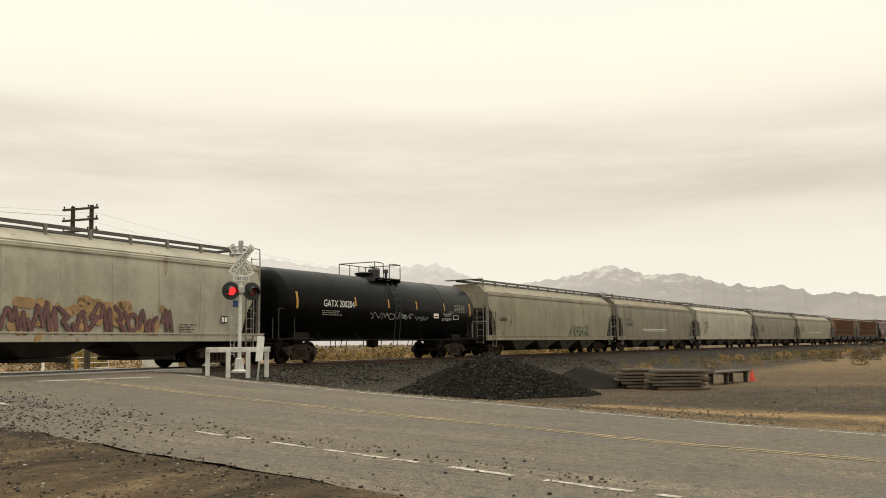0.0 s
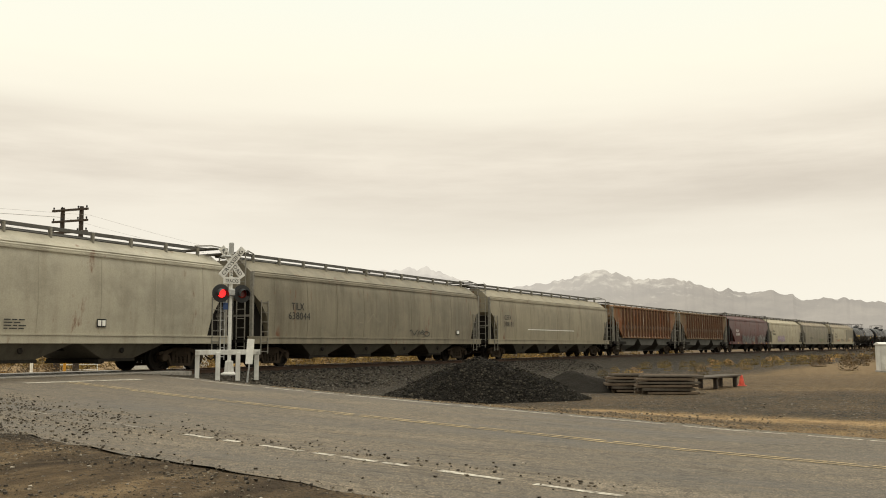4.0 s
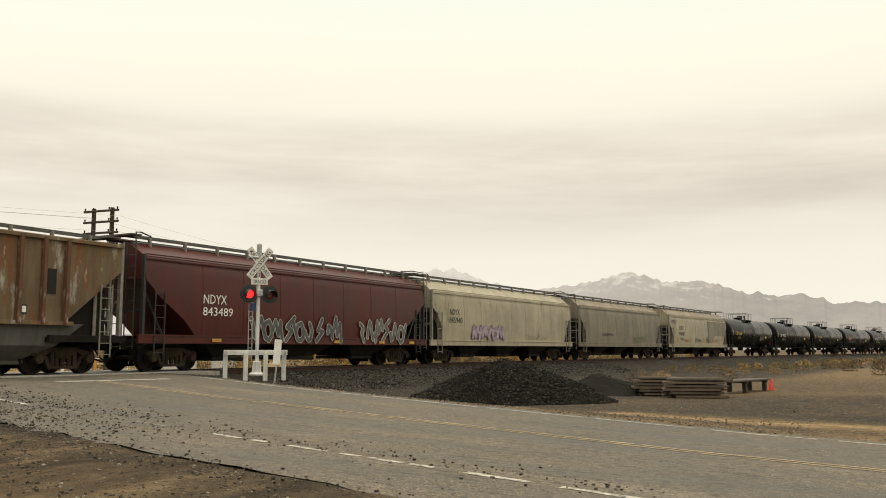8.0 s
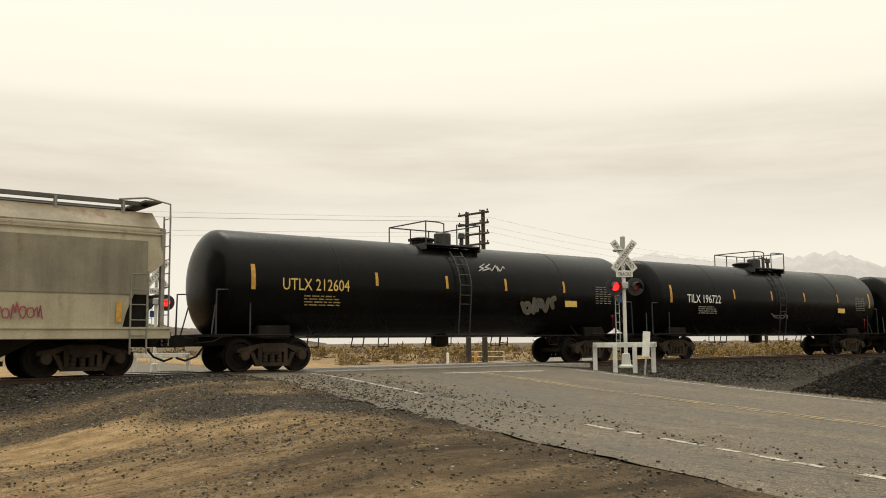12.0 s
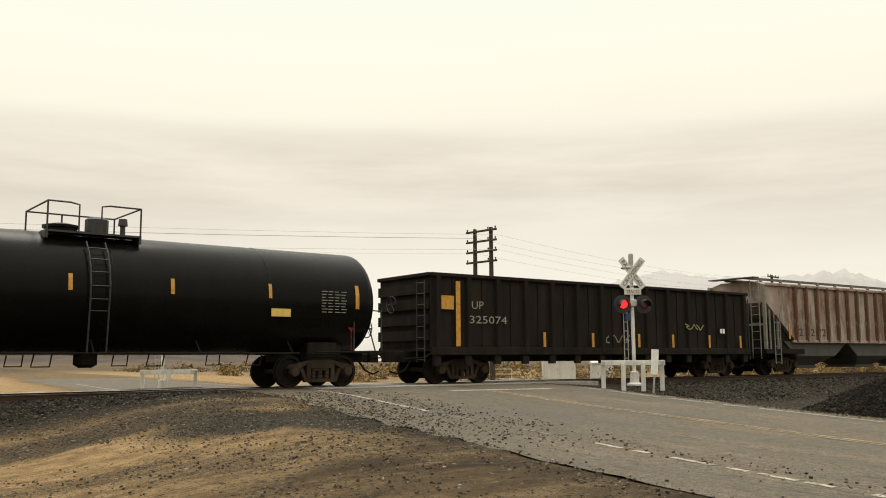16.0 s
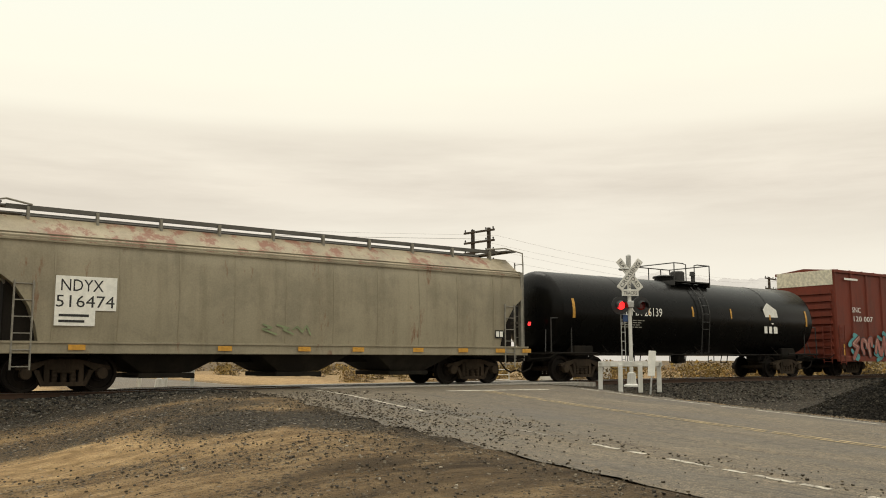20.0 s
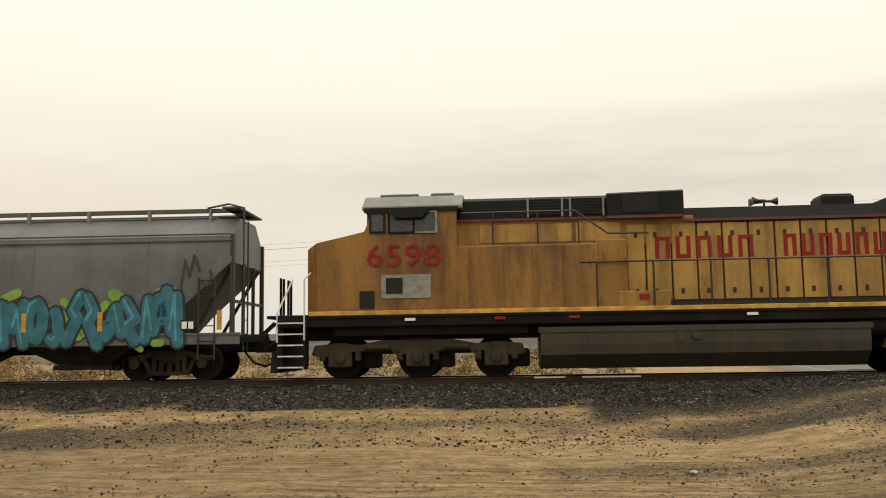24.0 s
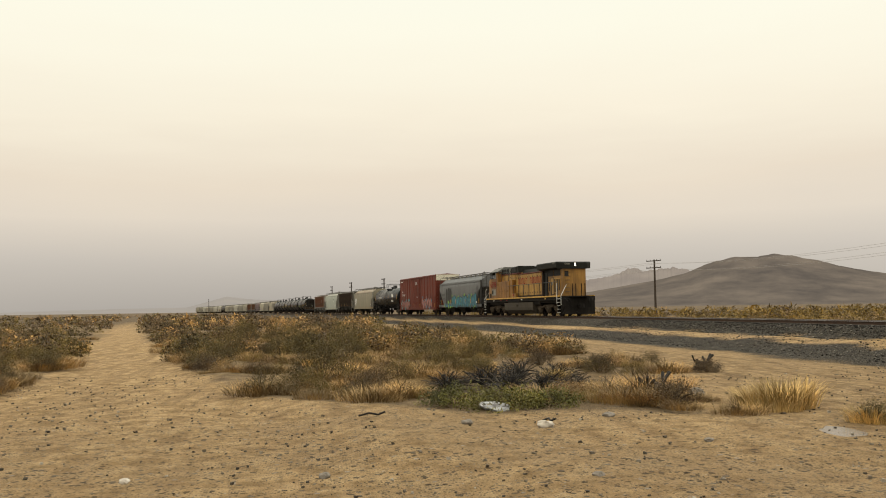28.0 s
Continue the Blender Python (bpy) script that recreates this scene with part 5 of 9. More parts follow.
def gondola_car(name, L, label):
    car = thing(name, label, "gondola car", "cars of the freight train")
    half, bh, top = L / 2, L / 2 - 0.75, 3.55
    bm = bmesh.new()
    add_box(bm, (-bh, -1.46, 1.05), (bh, 1.46, 1.20))
    part("floor", bm, M["gondola"], car)
    for sy in (-1, 1):
        bm = bmesh.new()
        add_box(bm, (-bh, sy * 1.40, 1.15), (bh, sy * 1.46, top - 0.1))
        part("side_wall", bm, M["gondola"], car)
    for sx in (-1, 1):
        bm = bmesh.new()
        add_box(bm, (sx * bh, -1.40, 1.15), (sx * (bh - 0.06), 1.40, top - 0.1))
        part("end_wall", bm, M["gondola"], car)
    bm = bmesh.new()
    for sy in (-1, 1):
        add_box(bm, (-bh - 0.03, sy * 1.38, top - 0.12), (bh + 0.03, sy * 1.58, top), 0.02)
        add_box(bm, (-bh, sy * 1.42, 0.92), (bh, sy * 1.57, 1.18), 0.02)
    for sx in (-1, 1):
        add_box(bm, (sx * (bh - 0.1), -1.5, top - 0.12), (sx * (bh + 0.12), 1.5, top), 0.02)
    part("top_chord", bm, M["gondola"], car)
    bm = bmesh.new()
    add_prism(bm, [(-0.13, -1.45), (-0.08, -1.585), (0.08, -1.585), (0.13, -1.45)], 1.0, top - 0.06, "z")
    add_box(bm, (-0.14, -1.50, 0.62), (0.14, -1.40, 1.05))
    rib = mesh_of("side_post", bm, M["gondola"])
    bm = bmesh.new()
    add_box(bm, (-0.03, -1.49, 1.15), (0.03, -1.45, top - 0.1))
    thin = mesh_of("side_seam", bm, M["gondola"])
    n = 14
    for i in range(n):
        x = -bh + 0.25 + (2 * bh - 0.5) * i / (n - 1)
        share("side_post", rib, car, (x, 0, 0))
        if i < n - 1:
            share("side_seam", thin, car, (x + (2 * bh - 0.5) / (n - 1) / 2, 0, 0))
    for sx in (-1, 1):
        bm = bmesh.new()
        for z in (1.55, 2.05, 2.55, 3.05):
            add_prism(bm, [(-1.4, z - 0.16), (-1.4, z + 0.16), (1.4, z + 0.16), (1.4, z - 0.16)], sx * bh, sx * (bh + 0.13), "x")
        part("end_corrugation", bm, M["gondola"], car)
        ladder(car, sx * (bh + 0.2), -1.2, 0.7, 3.3, M["darkladder"], 0.42, "y")
        freight_truck(car, sx * (half - 2.35))
        coupler(car, sx * (half - 0.85), sx)
    bm = bmesh.new()
    add_box(bm, (-half + 0.5, -0.30, 0.70), (half - 0.5, 0.30, 1.05), 0.03)
    part("underframe", bm, M["under"], car)
    brake_wheel(car, -bh - 0.25, 0.4, 2.6, M["darkladder"])
    return car


def box_car(name, L, label):
    car = thing(name, label, "box car", "cars of the freight train")
    half, bh, top, bot = L / 2, L / 2 - 0.95, 5.05, 0.80
    bm = bmesh.new()
    loft(bm, [[(x, -1.52, bot), (x, -1.52, top), (x, 0, top + 0.16), (x, 1.52, top), (x, 1.52, bot)] for x in (-bh, bh)])
    part("body", bm, M["boxcar"], car)
    bm = bmesh.new()
    for sy in (-1, 1):
        add_box(bm, (-bh - 0.02, sy * 1.50, top - 0.12), (bh + 0.02, sy * 1.60, top + 0.02), 0.012)
        add_box(bm, (-bh, sy * 1.50, bot - 0.12), (bh, sy * 1.60, bot + 0.14), 0.012)
    part("side_sill", bm, M["boxcar"], car)
    bm = bmesh.new()
    add_prism(bm, [(-0.10, -1.51), (-0.06, -1.59), (0.06, -1.59), (0.10, -1.51)], bot + 0.1, top - 0.1, "z")
    post = mesh_of("side_post", bm, M["boxcar"])
    doors = (-1.55, 1.75)
    n = 15
    for i in range(n):
        x = -bh + 0.12 + (2 * bh - 0.24) * i / (n - 1)
        if not doors[0] - 0.1 < x < doors[1] + 0.1:
            share("side_post", post, car, (x, 0, 0))
    for a, b in ((doors[0], 0.08), (0.12, doors[1])):
        bm = bmesh.new()
        add_box(bm, (a, -1.62, bot + 0.10), (b, -1.54, top - 0.25), 0.015)
        for z in (1.55, 2.35, 2.75, 3.5, 4.3):
            add_box(bm, (a + 0.05, -1.65, z - 0.03), (b - 0.05, -1.61, z + 0.03))
        d = part("door", bm, M["boxcar"], car)
        for x in (a + 0.25, a + 0.55, b - 0.25):
            bm = bmesh.new()
            add_rod(bm, (x, -1.68, bot + 0.15), (x, -1.68, top - 0.3), 0.02, 5)
            add_box(bm, (x - 0.05, -1.69, 1.5), (x + 0.05, -1.64, 1.75))
            part("lock_rod", bm, M["boxcar"], d)
    bm = bmesh.new()
    add_box(bm, (-3.6, -1.66, top - 0.16), (3.8, -1.60, top - 0.08))
    part("door_track", bm, M["boxcar"], car)
    bm = bmesh.new()
    add_box(bm, (-3.6, -1.66, bot + 0.02), (3.8, -1.60, bot + 0.08))
    part("door_track", bm, M["boxcar"], car)
    bm = bmesh.new()
    for i in range(18):
        x = -bh + 0.5 + (2 * bh - 1) * i / 17
        add_box(bm, (x - 0.03, -1.5, top + 0.01), (x + 0.03, 1.5, top + 0.06))
    part("roof_seam", bm, M["boxcar"], car)
    for sx in (-1, 1):
        bm = bmesh.new()
        for i in range(9):
            z = 1.15 + i * 0.36
            add_prism(bm, [(-1.42, z - 0.11), (-1.36, z + 0.11), (1.36, z + 0.11), (1.42, z - 0.11)], sx * bh, sx * (bh + 0.10), "x")
        part("end_corrugation", bm, M["boxcar"], car)
        bm = bmesh.new()
        add_box(bm, (sx * (bh - 0.004), -1.5, 4.35), (sx * (bh + 0.02), 1.5, top + 0.02))
        part("end_top_panel", bm, M["boxtop"], car, "cream upper end panel")
        ladder(car, sx * (bh + 0.15), -1.15, 0.6, 2.4, M["boxcar"], 0.42, "y")
        ladder(car, sx * (bh - 0.35), -1.64, 0.55, 2.4, M["boxcar"])
        freight_truck(car, sx * (half - 3.0))
        coupler(car, sx * (half - 0.85), sx)
    bm = bmesh.new()
    add_box(bm, (-half + 0.5, -0.30, 0.68), (half - 0.5, 0.30, 0.95), 0.03)
    add_rod(bm, (-4, -0.9, 0.55), (4.5, -0.9, 0.50), 0.03, 5)
    add_box(bm, (-0.6, -1.1, 0.42), (0.3, -0.6, 0.75), 0.03)
    part("underframe", bm, M["under"], car)
    return car


# ---- spray paint on car sides ----
def stroke(bm, pts, w, y):
    """A rounded flat brush line on an upright face."""
    k = [0]
    def flat(loop):
        k[0] += 1
        bm.faces.new([bm.verts.new((a, y - 0.0004 * (k[0] % 9), c)) for a, c in loop])
    for (x0, z0), (x1, z1) in zip(pts, pts[1:]):
        d = math.hypot(x1 - x0, z1 - z0) or 1
        nx, nz = -(z1 - z0) / d * w / 2, (x1 - x0) / d * w / 2
        flat([(x0 + nx, z0 + nz), (x1 + nx, z1 + nz), (x1 - nx, z1 - nz), (x0 - nx, z0 - nz)])
    for x, z in pts:
        flat([(x + w / 2 * math.cos(i * math.pi / 4), z + w / 2 * math.sin(i * math.pi / 4)) for i in range(8)])


SPRAY = {}


def spray(c):
    if c not in SPRAY:
        SPRAY[c] = plain("spray_paint", c, 0.55, vary=0.3, scale=2.5)
    return SPRAY[c]


def flourish(rng, x, z, w, h):
    """An abstract spray-can shape: a hook, a bolt, a wave, a loop or a spike."""
    kind = rng.randrange(5)
    if kind == 0:
        a0, turn = rng.uniform(0, 6.28), rng.uniform(2.4, 4.4) * rng.choice((-1, 1))
        p = [(0.5 + (0.5 - 0.06 * i) * math.cos(a0 + turn * i / 7), 0.5 + (0.5 - 0.03 * i) * math.sin(a0 + turn * i / 7)) for i in range(8)]
    elif kind == 1:
        p = [(rng.uniform(0, 0.2), 1), (rng.uniform(0.5, 0.8), rng.uniform(0.5, 0.7)), (rng.uniform(0.1, 0.4), rng.uniform(0.4, 0.55)), (rng.uniform(0.6, 1.1), 0)]
    elif kind == 2:
        ph = rng.uniform(0, 6.28)
        p = [(i / 6, 0.5 + 0.42 * math.sin(ph + i * 1.15)) for i in range(7)]
    elif kind == 3:
        p = [(0.5 + 0.42 * math.cos(i * 0.9), 0.42 + 0.4 * math.sin(i * 0.9)) for i in range(7)] + [(1.15, rng.uniform(0.7, 1.0))]
    else:
        p = [(0.1, 0), (0.3, rng.uniform(0.8, 1.0)), (0.55, rng.uniform(0.1, 0.4)), (0.8, rng.uniform(0.85, 1.1)), (1.05, rng.uniform(0.3, 0.6))]
    if rng.random() < 0.5:
        p = [(1 - a, c) for a, c in p]
    s = 0.06 * min(w, h)
    return [(x + a * w + rng.uniform(-s, s), z + c * h + rng.uniform(-s, s)) for a, c in p]


def graffiti(car, x0, x1, z0, z1, fill, edge, shine=None, n=6, y=-1.645, back=None, seed=1, thick=0.5):
    rng = random.Random(seed)
    w = (x1 - x0) / n
    paths = []
    for i in range(n):
        h = (z1 - z0) * rng.uniform(0.72, 1.0)
        paths.append(flourish(rng, x0 + i * w + 0.08 * w, z0 + rng.uniform(0, 0.1) * (z1 - z0), w * 0.92, h * 0.92))
    t = thick * min(w, (z1 - z0)) * 0.62
    if back:
        bm = bmesh.new()
        for i in range(n * 3):
            cx, cz, r = rng.uniform(x0 - 0.2, x1 + 0.2), rng.uniform(z0, z1), rng.uniform(0.12, 0.34)
            stroke(bm, [(cx, cz), (cx + rng.uniform(-0.5, 0.5), cz + rng.uniform(-0.2, 0.2))], r, y)
        part("graffiti_cloud", bm, spray(back), car)
    for nm, colr, width, dy in (("graffiti_outline", edge, t * 1.38, 0.006), ("graffiti_fill", fill, t, 0.012)):
        bm = bmesh.new()
        for p in paths:
            stroke(bm, p, width, y - dy)
        part(nm, bm, spray(colr), car)
    if shine:
        bm = bmesh.new()
        for p in paths:
            q = [(a - t * 0.18, c + t * 0.18) for a, c in p[:3]]
            stroke(bm, q, t * 0.22, y - 0.018)
        part("graffiti_highlight", bm, spray(shine), car)


def scrawl(car, x0, x1, z0, z1, c, n=5, y=-1.645, seed=1, w=0.035):
    rng = random.Random(seed)
    bm = bmesh.new()
    lw = (x1 - x0) / n
    for i in range(n):
        stroke(bm, flourish(rng, x0 + i * lw, z0, lw * 1.1, (z1 - z0) * rng.uniform(0.7, 1)), w, y)
    part("graffiti_tag", bm, spray(c), car)


# ---- the locomotive: cab towards -x ----
def loco_side_frame():
    bm = bmesh.new()
    add_prism(bm, [(-2.75, 0.62), (-2.65, 0.86), (-2.0, 0.92), (-1.5, 0.86), (-0.9, 0.98), (0.9, 0.98), (1.5, 0.86), (2.0, 0.92), (2.65, 0.86), (2.75, 0.62), (2.45, 0.55), (1.6, 0.70), (0.55, 0.70), (0.4, 0.62), (-0.4, 0.62), (-0.55, 0.70), (-1.6, 0.70), (-2.45, 0.55)], -0.09, 0.09)
    for x in (-2.0, 0.0, 2.0):
        add_box(bm, (x - 0.30, -0.13, 0.30), (x + 0.30, 0.09, 0.72), 0.03)
        add_lathe(bm, [(-0.20, 0.05), (-0.19, 0.13), (-0.12, 0.16), (0.05, 0.16)], 12, (x, 0, 0.53))
        for s in (-1, 1):
            add_lathe(bm, [(0.46 + i * 0.045, 0.095 if i % 2 else 0.078) for i in range(7)], 8, (x + s * 0.46, -0.02, 0), "z")
    for x in (-1.0, 1.0):
        add_rod(bm, (x - 0.35, -0.14, 0.80), (x + 0.30, -0.14, 0.80), 0.07, 8)
        add_rod(bm, (x + 0.3, -0.12, 0.78), (x + 0.55, -0.12, 0.52), 0.03, 5)
    return mesh_of("side_frame", bm, M["dusty"])


def locomotive():
    car = thing("locomotive", "weathered yellow and grey diesel locomotive at the rear of the train", "locomotive")
    half = 11.15
    Y = M["loco"]
    sf = loco_side_frame()
    lw = mesh_of("wheel", add_lathe(bmesh.new(), [(-0.085, 0.12), (-0.085, 0.22), (0.0, 0.24), (0.0, 0.42), (-0.065, 0.44), (-0.065, 0.525), (0.045, 0.533), (0.05, 0.56), (0.075, 0.555), (0.075, 0.4), (0.03, 0.3), (0.075, 0.12)], 28), M["wheel"], True)
    for tx in (-6.9, 6.9):
        bm = bmesh.new()
        add_box(bm, (-2.5, -0.62, 0.62), (2.5, 0.62, 0.86), 0.03)
        add_box(bm, (-0.5, -1.0, 0.66), (0.5, 1.0, 1.05), 0.03)
        for x in (-2.0, 0, 2.0):
            add_rod(bm, (x, -0.9, 0.53), (x, 0.9, 0.53), 0.1, 10)
            add_box(bm, (x + 0.2, -0.55, 0.25), (x + 0.85, 0.55, 0.72), 0.05)
        tr = part("truck", bm, M["truck"], car)
        tr.matrix_basis = pose(tx, 0, 0)
        for sy in (-1, 1):
            share("side_frame", sf, tr, (0, sy * 1.12, 0), (0, 0, 0 if sy < 0 else 180))
            for x in (-2.0, 0, 2.0):
                share("wheel", lw, tr, (x, sy * 0.755, 0.53), (0, 0, 0 if sy < 0 else 180))
    # deck and sill
    bm = bmesh.new()
    add_box(bm, (-10.4, -1.52, 1.20), (10.35, 1.52, 1.52), 0.02)
    add_box(bm, (-9.9, -0.9, 0.88), (9.9, 0.9, 1.21))
    part("frame", bm, M["under"], car)
    for sy in (-1, 1):
        bm = bmesh.new()
        add_box(bm, (-9.6, sy * 1.50, 1.49), (10.2, sy * 1.56, 1.60), 0.008)
        part("sill_stripe", bm, M["stripe"], car, "yellow sill edge along the walkway")
    bm = bmesh.new()
    for sy in (-1, 1):
        add_box(bm, (-9.6, sy * 1.515, 1.43), (10.2, sy * 1.555, 1.485))
    part("sill_lining", bm, M["under"], car)
    # fuel tank
    bm = bmesh.new()
    add_prism(bm, [(-1.46, 0.55), (-1.50, 0.80), (-1.50, 1.22), (1.50, 1.22), (1.50, 0.80), (1.46, 0.55), (1.05, 0.20), (-1.05, 0.20)], -3.9, 3.85, "x")
    tank = part("fuel_tank", bm, M["locotank"], car)
    bm = bmesh.new()
    add_box(bm, (-3.95, -1.52, 1.10), (3.9, -1.47, 1.24))
    add_box(bm, (-0.65, -1.53, 0.85), (-0.50, -1.49, 1.2))
    add_lathe(bm, [(-0.08, 0.10), (0.0, 0.11)], 10, (-0.2, -1.5, 0.98))
    part("tank_rim", bm, M["locotank"], tank)
    bm = bmesh.new()
    add_lathe(bm, [(-0.6, 0.22), (-0.55, 0.27), (1.15, 0.27), (1.2, 0.22)], 14, (4.2, -1.15, 1.05), "x")
    add_box(bm, (-9.0, -1.35, 0.98), (-4.2, -1.1, 1.2))
    add_box(bm, (4.4, -1.35, 1.02), (9.2, -1.1, 1.2))
    part("underfloor_gear", bm, M["under"], car)
    # cab and nose
    bm = bmesh.new()
    loft(bm, [[(-9.75, -0.95, 1.52), (-9.75, -0.95, 3.25), (-9.75, 0.95, 3.25), (-9.75, 0.95, 1.52)],
              [(-9.45, -1.30, 1.52), (-9.45, -1.30, 3.38), (-9.45, 1.30, 3.38), (-9.45, 1.30, 1.52)],
              [(-8.22, -1.50, 1.52), (-8.22, -1.50, 3.62), (-8.22, 1.50, 3.62), (-8.22, 1.50, 1.52)]])
    part("nose", bm, M["lococab"], car)
    bm = bmesh.new()
    loft(bm, [[(-8.24, -1.50, 1.52), (-8.24, -1.50, 3.55), (-8.24, 1.50, 3.55), (-8.24, 1.50, 1.52)],
              [(-8.05, -1.52, 1.52), (-7.95, -1.52, 4.22), (-7.95, 1.52, 4.22), (-8.05, 1.52, 1.52)],
              [(-5.9, -1.52, 1.52), (-5.9, -1.52, 4.22), (-5.9, 1.52, 4.22), (-5.9, 1.52, 1.52)]])
    cab = part("cab", bm, M["lococab"], car)
    bm = bmesh.new()
    loft(bm, [[(x, -1.55, 4.18), (x, -1.52, 4.26), (x, -0.95, 4.60), (x, 0.95, 4.60), (x, 1.52, 4.26), (x, 1.55, 4.18)] for x in (-8.25, -5.75)])
    add_box(bm, (-7.9, -0.8, 4.60), (-6.9, -0.2, 4.70), 0.03)
    add_box(bm, (-6.6, -0.7, 4.60), (-6.0, 0.2, 4.72), 0.03)
    add_rod(bm, (-7.6, 0.3, 4.6), (-7.6, 0.3, 4.8), 0.05, 6)
    part("cab_roof", bm, M["cabroof"], cab)
    bm = bmesh.new()
    add_box(bm, (-8.20, -1.56, 4.10), (-5.85, -1.50, 4.22))
    part("cab_eave", bm, M["locogrey"], cab)
    for a, b, c, d in ((-8.02, -7.72, 3.62, 4.06), (-7.55, -6.98, 3.60, 4.08), (-6.92, -6.42, 3.60, 4.08)):
        bm = bmesh.new()
        for lo, hi in (((a - 0.05, -1.56, c - 0.05), (a, -1.51, d + 0.05)), ((b, -1.56, c - 0.05), (b + 0.05, -1.51, d + 0.05)), ((a, -1.56, c - 0.05), (b, -1.51, c)), ((a, -1.56, d), (b, -1.51, d + 0.05))):
            add_box(bm, lo, hi)
        w = part("side_window", bm, M["silver"] if a > -7.0 else M["locogrey"], cab)
        bm = bmesh.new()
        add_box(bm, (a, -1.535, c), (b, -1.522, d))
        part("pane", bm, M["glass"], w)
    bm = bmesh.new()
    add_prism(bm, [(-7.62, 4.14), (-6.55, 4.14), (-6.75, 3.92), (-7.42, 3.92)], -1.80, -1.55)
    part("sun_shade", bm, M["locogrey"], cab)
    bm = bmesh.new()
    for sy in (-1, 1):
        add_prism(bm, [(sy * 0.15, 3.72), (sy * 1.35, 3.72), (sy * 1.30, 4.12), (sy * 0.15, 4.15)], -8.16, -8.10, "x")
    part("windscreen", bm, M["glass"], cab)
    bm = bmesh.new()
    add_box(bm, (-9.80, -0.45, 3.05), (-9.72, -0.15, 3.25), 0.02)
    add_box(bm, (-9.80, 0.15, 3.05), (-9.72, 0.45, 3.25), 0.02)
    part("number_board", bm, M["dark"], car)
    lettering("6598", car, -8.18, -1.565, 2.72, 0.56, M["redmark"], 1.85)
    bm = bmesh.new()
    add_box(bm, (-7.78, -1.545, 1.90), (-6.55, -1.525, 2.50), 0.004)
    part("side_panel", bm, M["silver"], car, "bare silver panel below the cab number")
    bm = bmesh.new()
    add_box(bm, (-7.66, -1.56, 2.02), (-7.25, -1.54, 2.42))
    part("grille", bm, M["dark"], car)
    bm = bmesh.new()
    add_box(bm, (-8.32, -1.56, 1.66), (-7.95, -1.54, 2.10))
    part("grille", bm, M["dark"], car)
    # hood behind the cab
    bm = bmesh.new()
    add_box(bm, (-5.95, -1.50, 1.52), (-2.45, 1.50, 3.20), 0.03)
    add_box(bm, (-2.5, -1.44, 1.52), (-1.75, 1.44, 3.30), 0.03)
    lower = part("equipment_cabinet", bm, M["lococab"], car)
    for x in (-5.6, -4.75, -4.05, -3.3):
        bm = bmesh.new()
        add_box(bm, (x - 0.02, -1.515, 1.62), (x + 0.02, -1.495, 3.12))
        add_box(bm, (x + 0.30, -1.525, 2.2), (x + 0.34, -1.50, 2.34))
        part("door_edge", bm, M["locograde"], lower)
    bm = bmesh.new()
    for i in range(7):
        add_rod(bm, (-5.72, -1.52, 1.75 + i * 0.2), (-5.72, -1.49, 1.75 + i * 0.2), 0.02, 5)
    part("bolt_row", bm, M["locograde"], lower)
    bm = bmesh.new()
    add_box(bm, (-5.92, -1.05, 3.18), (-0.05, 1.05, 3.90), 0.02)
    part("upper_hood", bm, M["loco"], car)
    bm = bmesh.new()
    loft(bm, [[(x, -1.10, 3.88), (x, -1.10, 4.40), (x, -1.0, 4.48), (x, 1.0, 4.48), (x, 1.10, 4.40), (x, 1.10, 3.88)] for x in (-5.85, -2.15)])
    grey = part("roof_hood", bm, M["locogrey"], car)
    for a, b in ((-4.10, -3.30), (-3.05, -2.28)):
        bm = bmesh.new()
        add_box(bm, (a, -1.125, 3.98), (b, -1.09, 4.40))
        for i in range(6):
            add_box(bm, (a, -1.14, 4.01 + i * 0.075), (b, -1.12, 4.03 + i * 0.075))
        g = part("intake_grille", bm, M["dark"], grey)
        for lo, hi in (((a - 0.05, 3.94), (a, 4.42)), ((b, 3.94), (b + 0.05, 4.42))):
            bm = bmesh.new()
            add_box(bm, (lo[0], -1.15, lo[1]), (hi[0], -1.10, hi[1]))
            part("grille_frame", bm, M["silver"], g)
    bm = bmesh.new()
    loft(bm, [[(x, -1.30, 3.90), (x, -1.30, top - 0.04), (x, -1.24, top), (x, 1.24, top), (x, 1.30, top - 0.04), (x, 1.30, 3.90)] for x, top in ((-2.17, 4.50), (-0.38, 4.54), (-0.32, 4.54))])
    brake = part("dynamic_brake_hump", bm, M["locogrey"], car)
    bm = bmesh.new()
    add_box(bm, (-1.82, -1.325, 3.98), (-0.95, -1.29, 4.44))
    part("intake_grille", bm, M["dark"], brake)
    for a, b, z in ((-5.92, -2.2, 3.86), (-2.2, -0.32, 3.84), (-0.32, 5.2, 3.74)):
        bm = bmesh.new()
        add_box(bm, (a, -1.32 if z == 3.84 else -1.12, z), (b, -1.04, z + 0.065))
        part("hood_lining", bm, M["lining"], car)
    for x in (-5.35, -2.95):
        bm = bmesh.new()
        add_box(bm, (x, -1.075, 3.30), (x + (2.3 if x < -5 else 1.1), -1.045, 3.78), 0.01)
        part("hood_panel", bm, M["locodoor"], car)
    # long hood with its row of doors
    bm = bmesh.new()
    loft(bm, [[(x, -1.02, 1.52), (x, -1.02, 3.78), (x, -0.85, 4.05), (x, 0.85, 4.05), (x, 1.02, 3.78), (x, 1.02, 1.52)] for x in (-1.8, 5.15)])
    # near-black body colour puts shade into door gaps and the strip above the walkway
    hood = part("long_hood", bm, M["seam"], car)
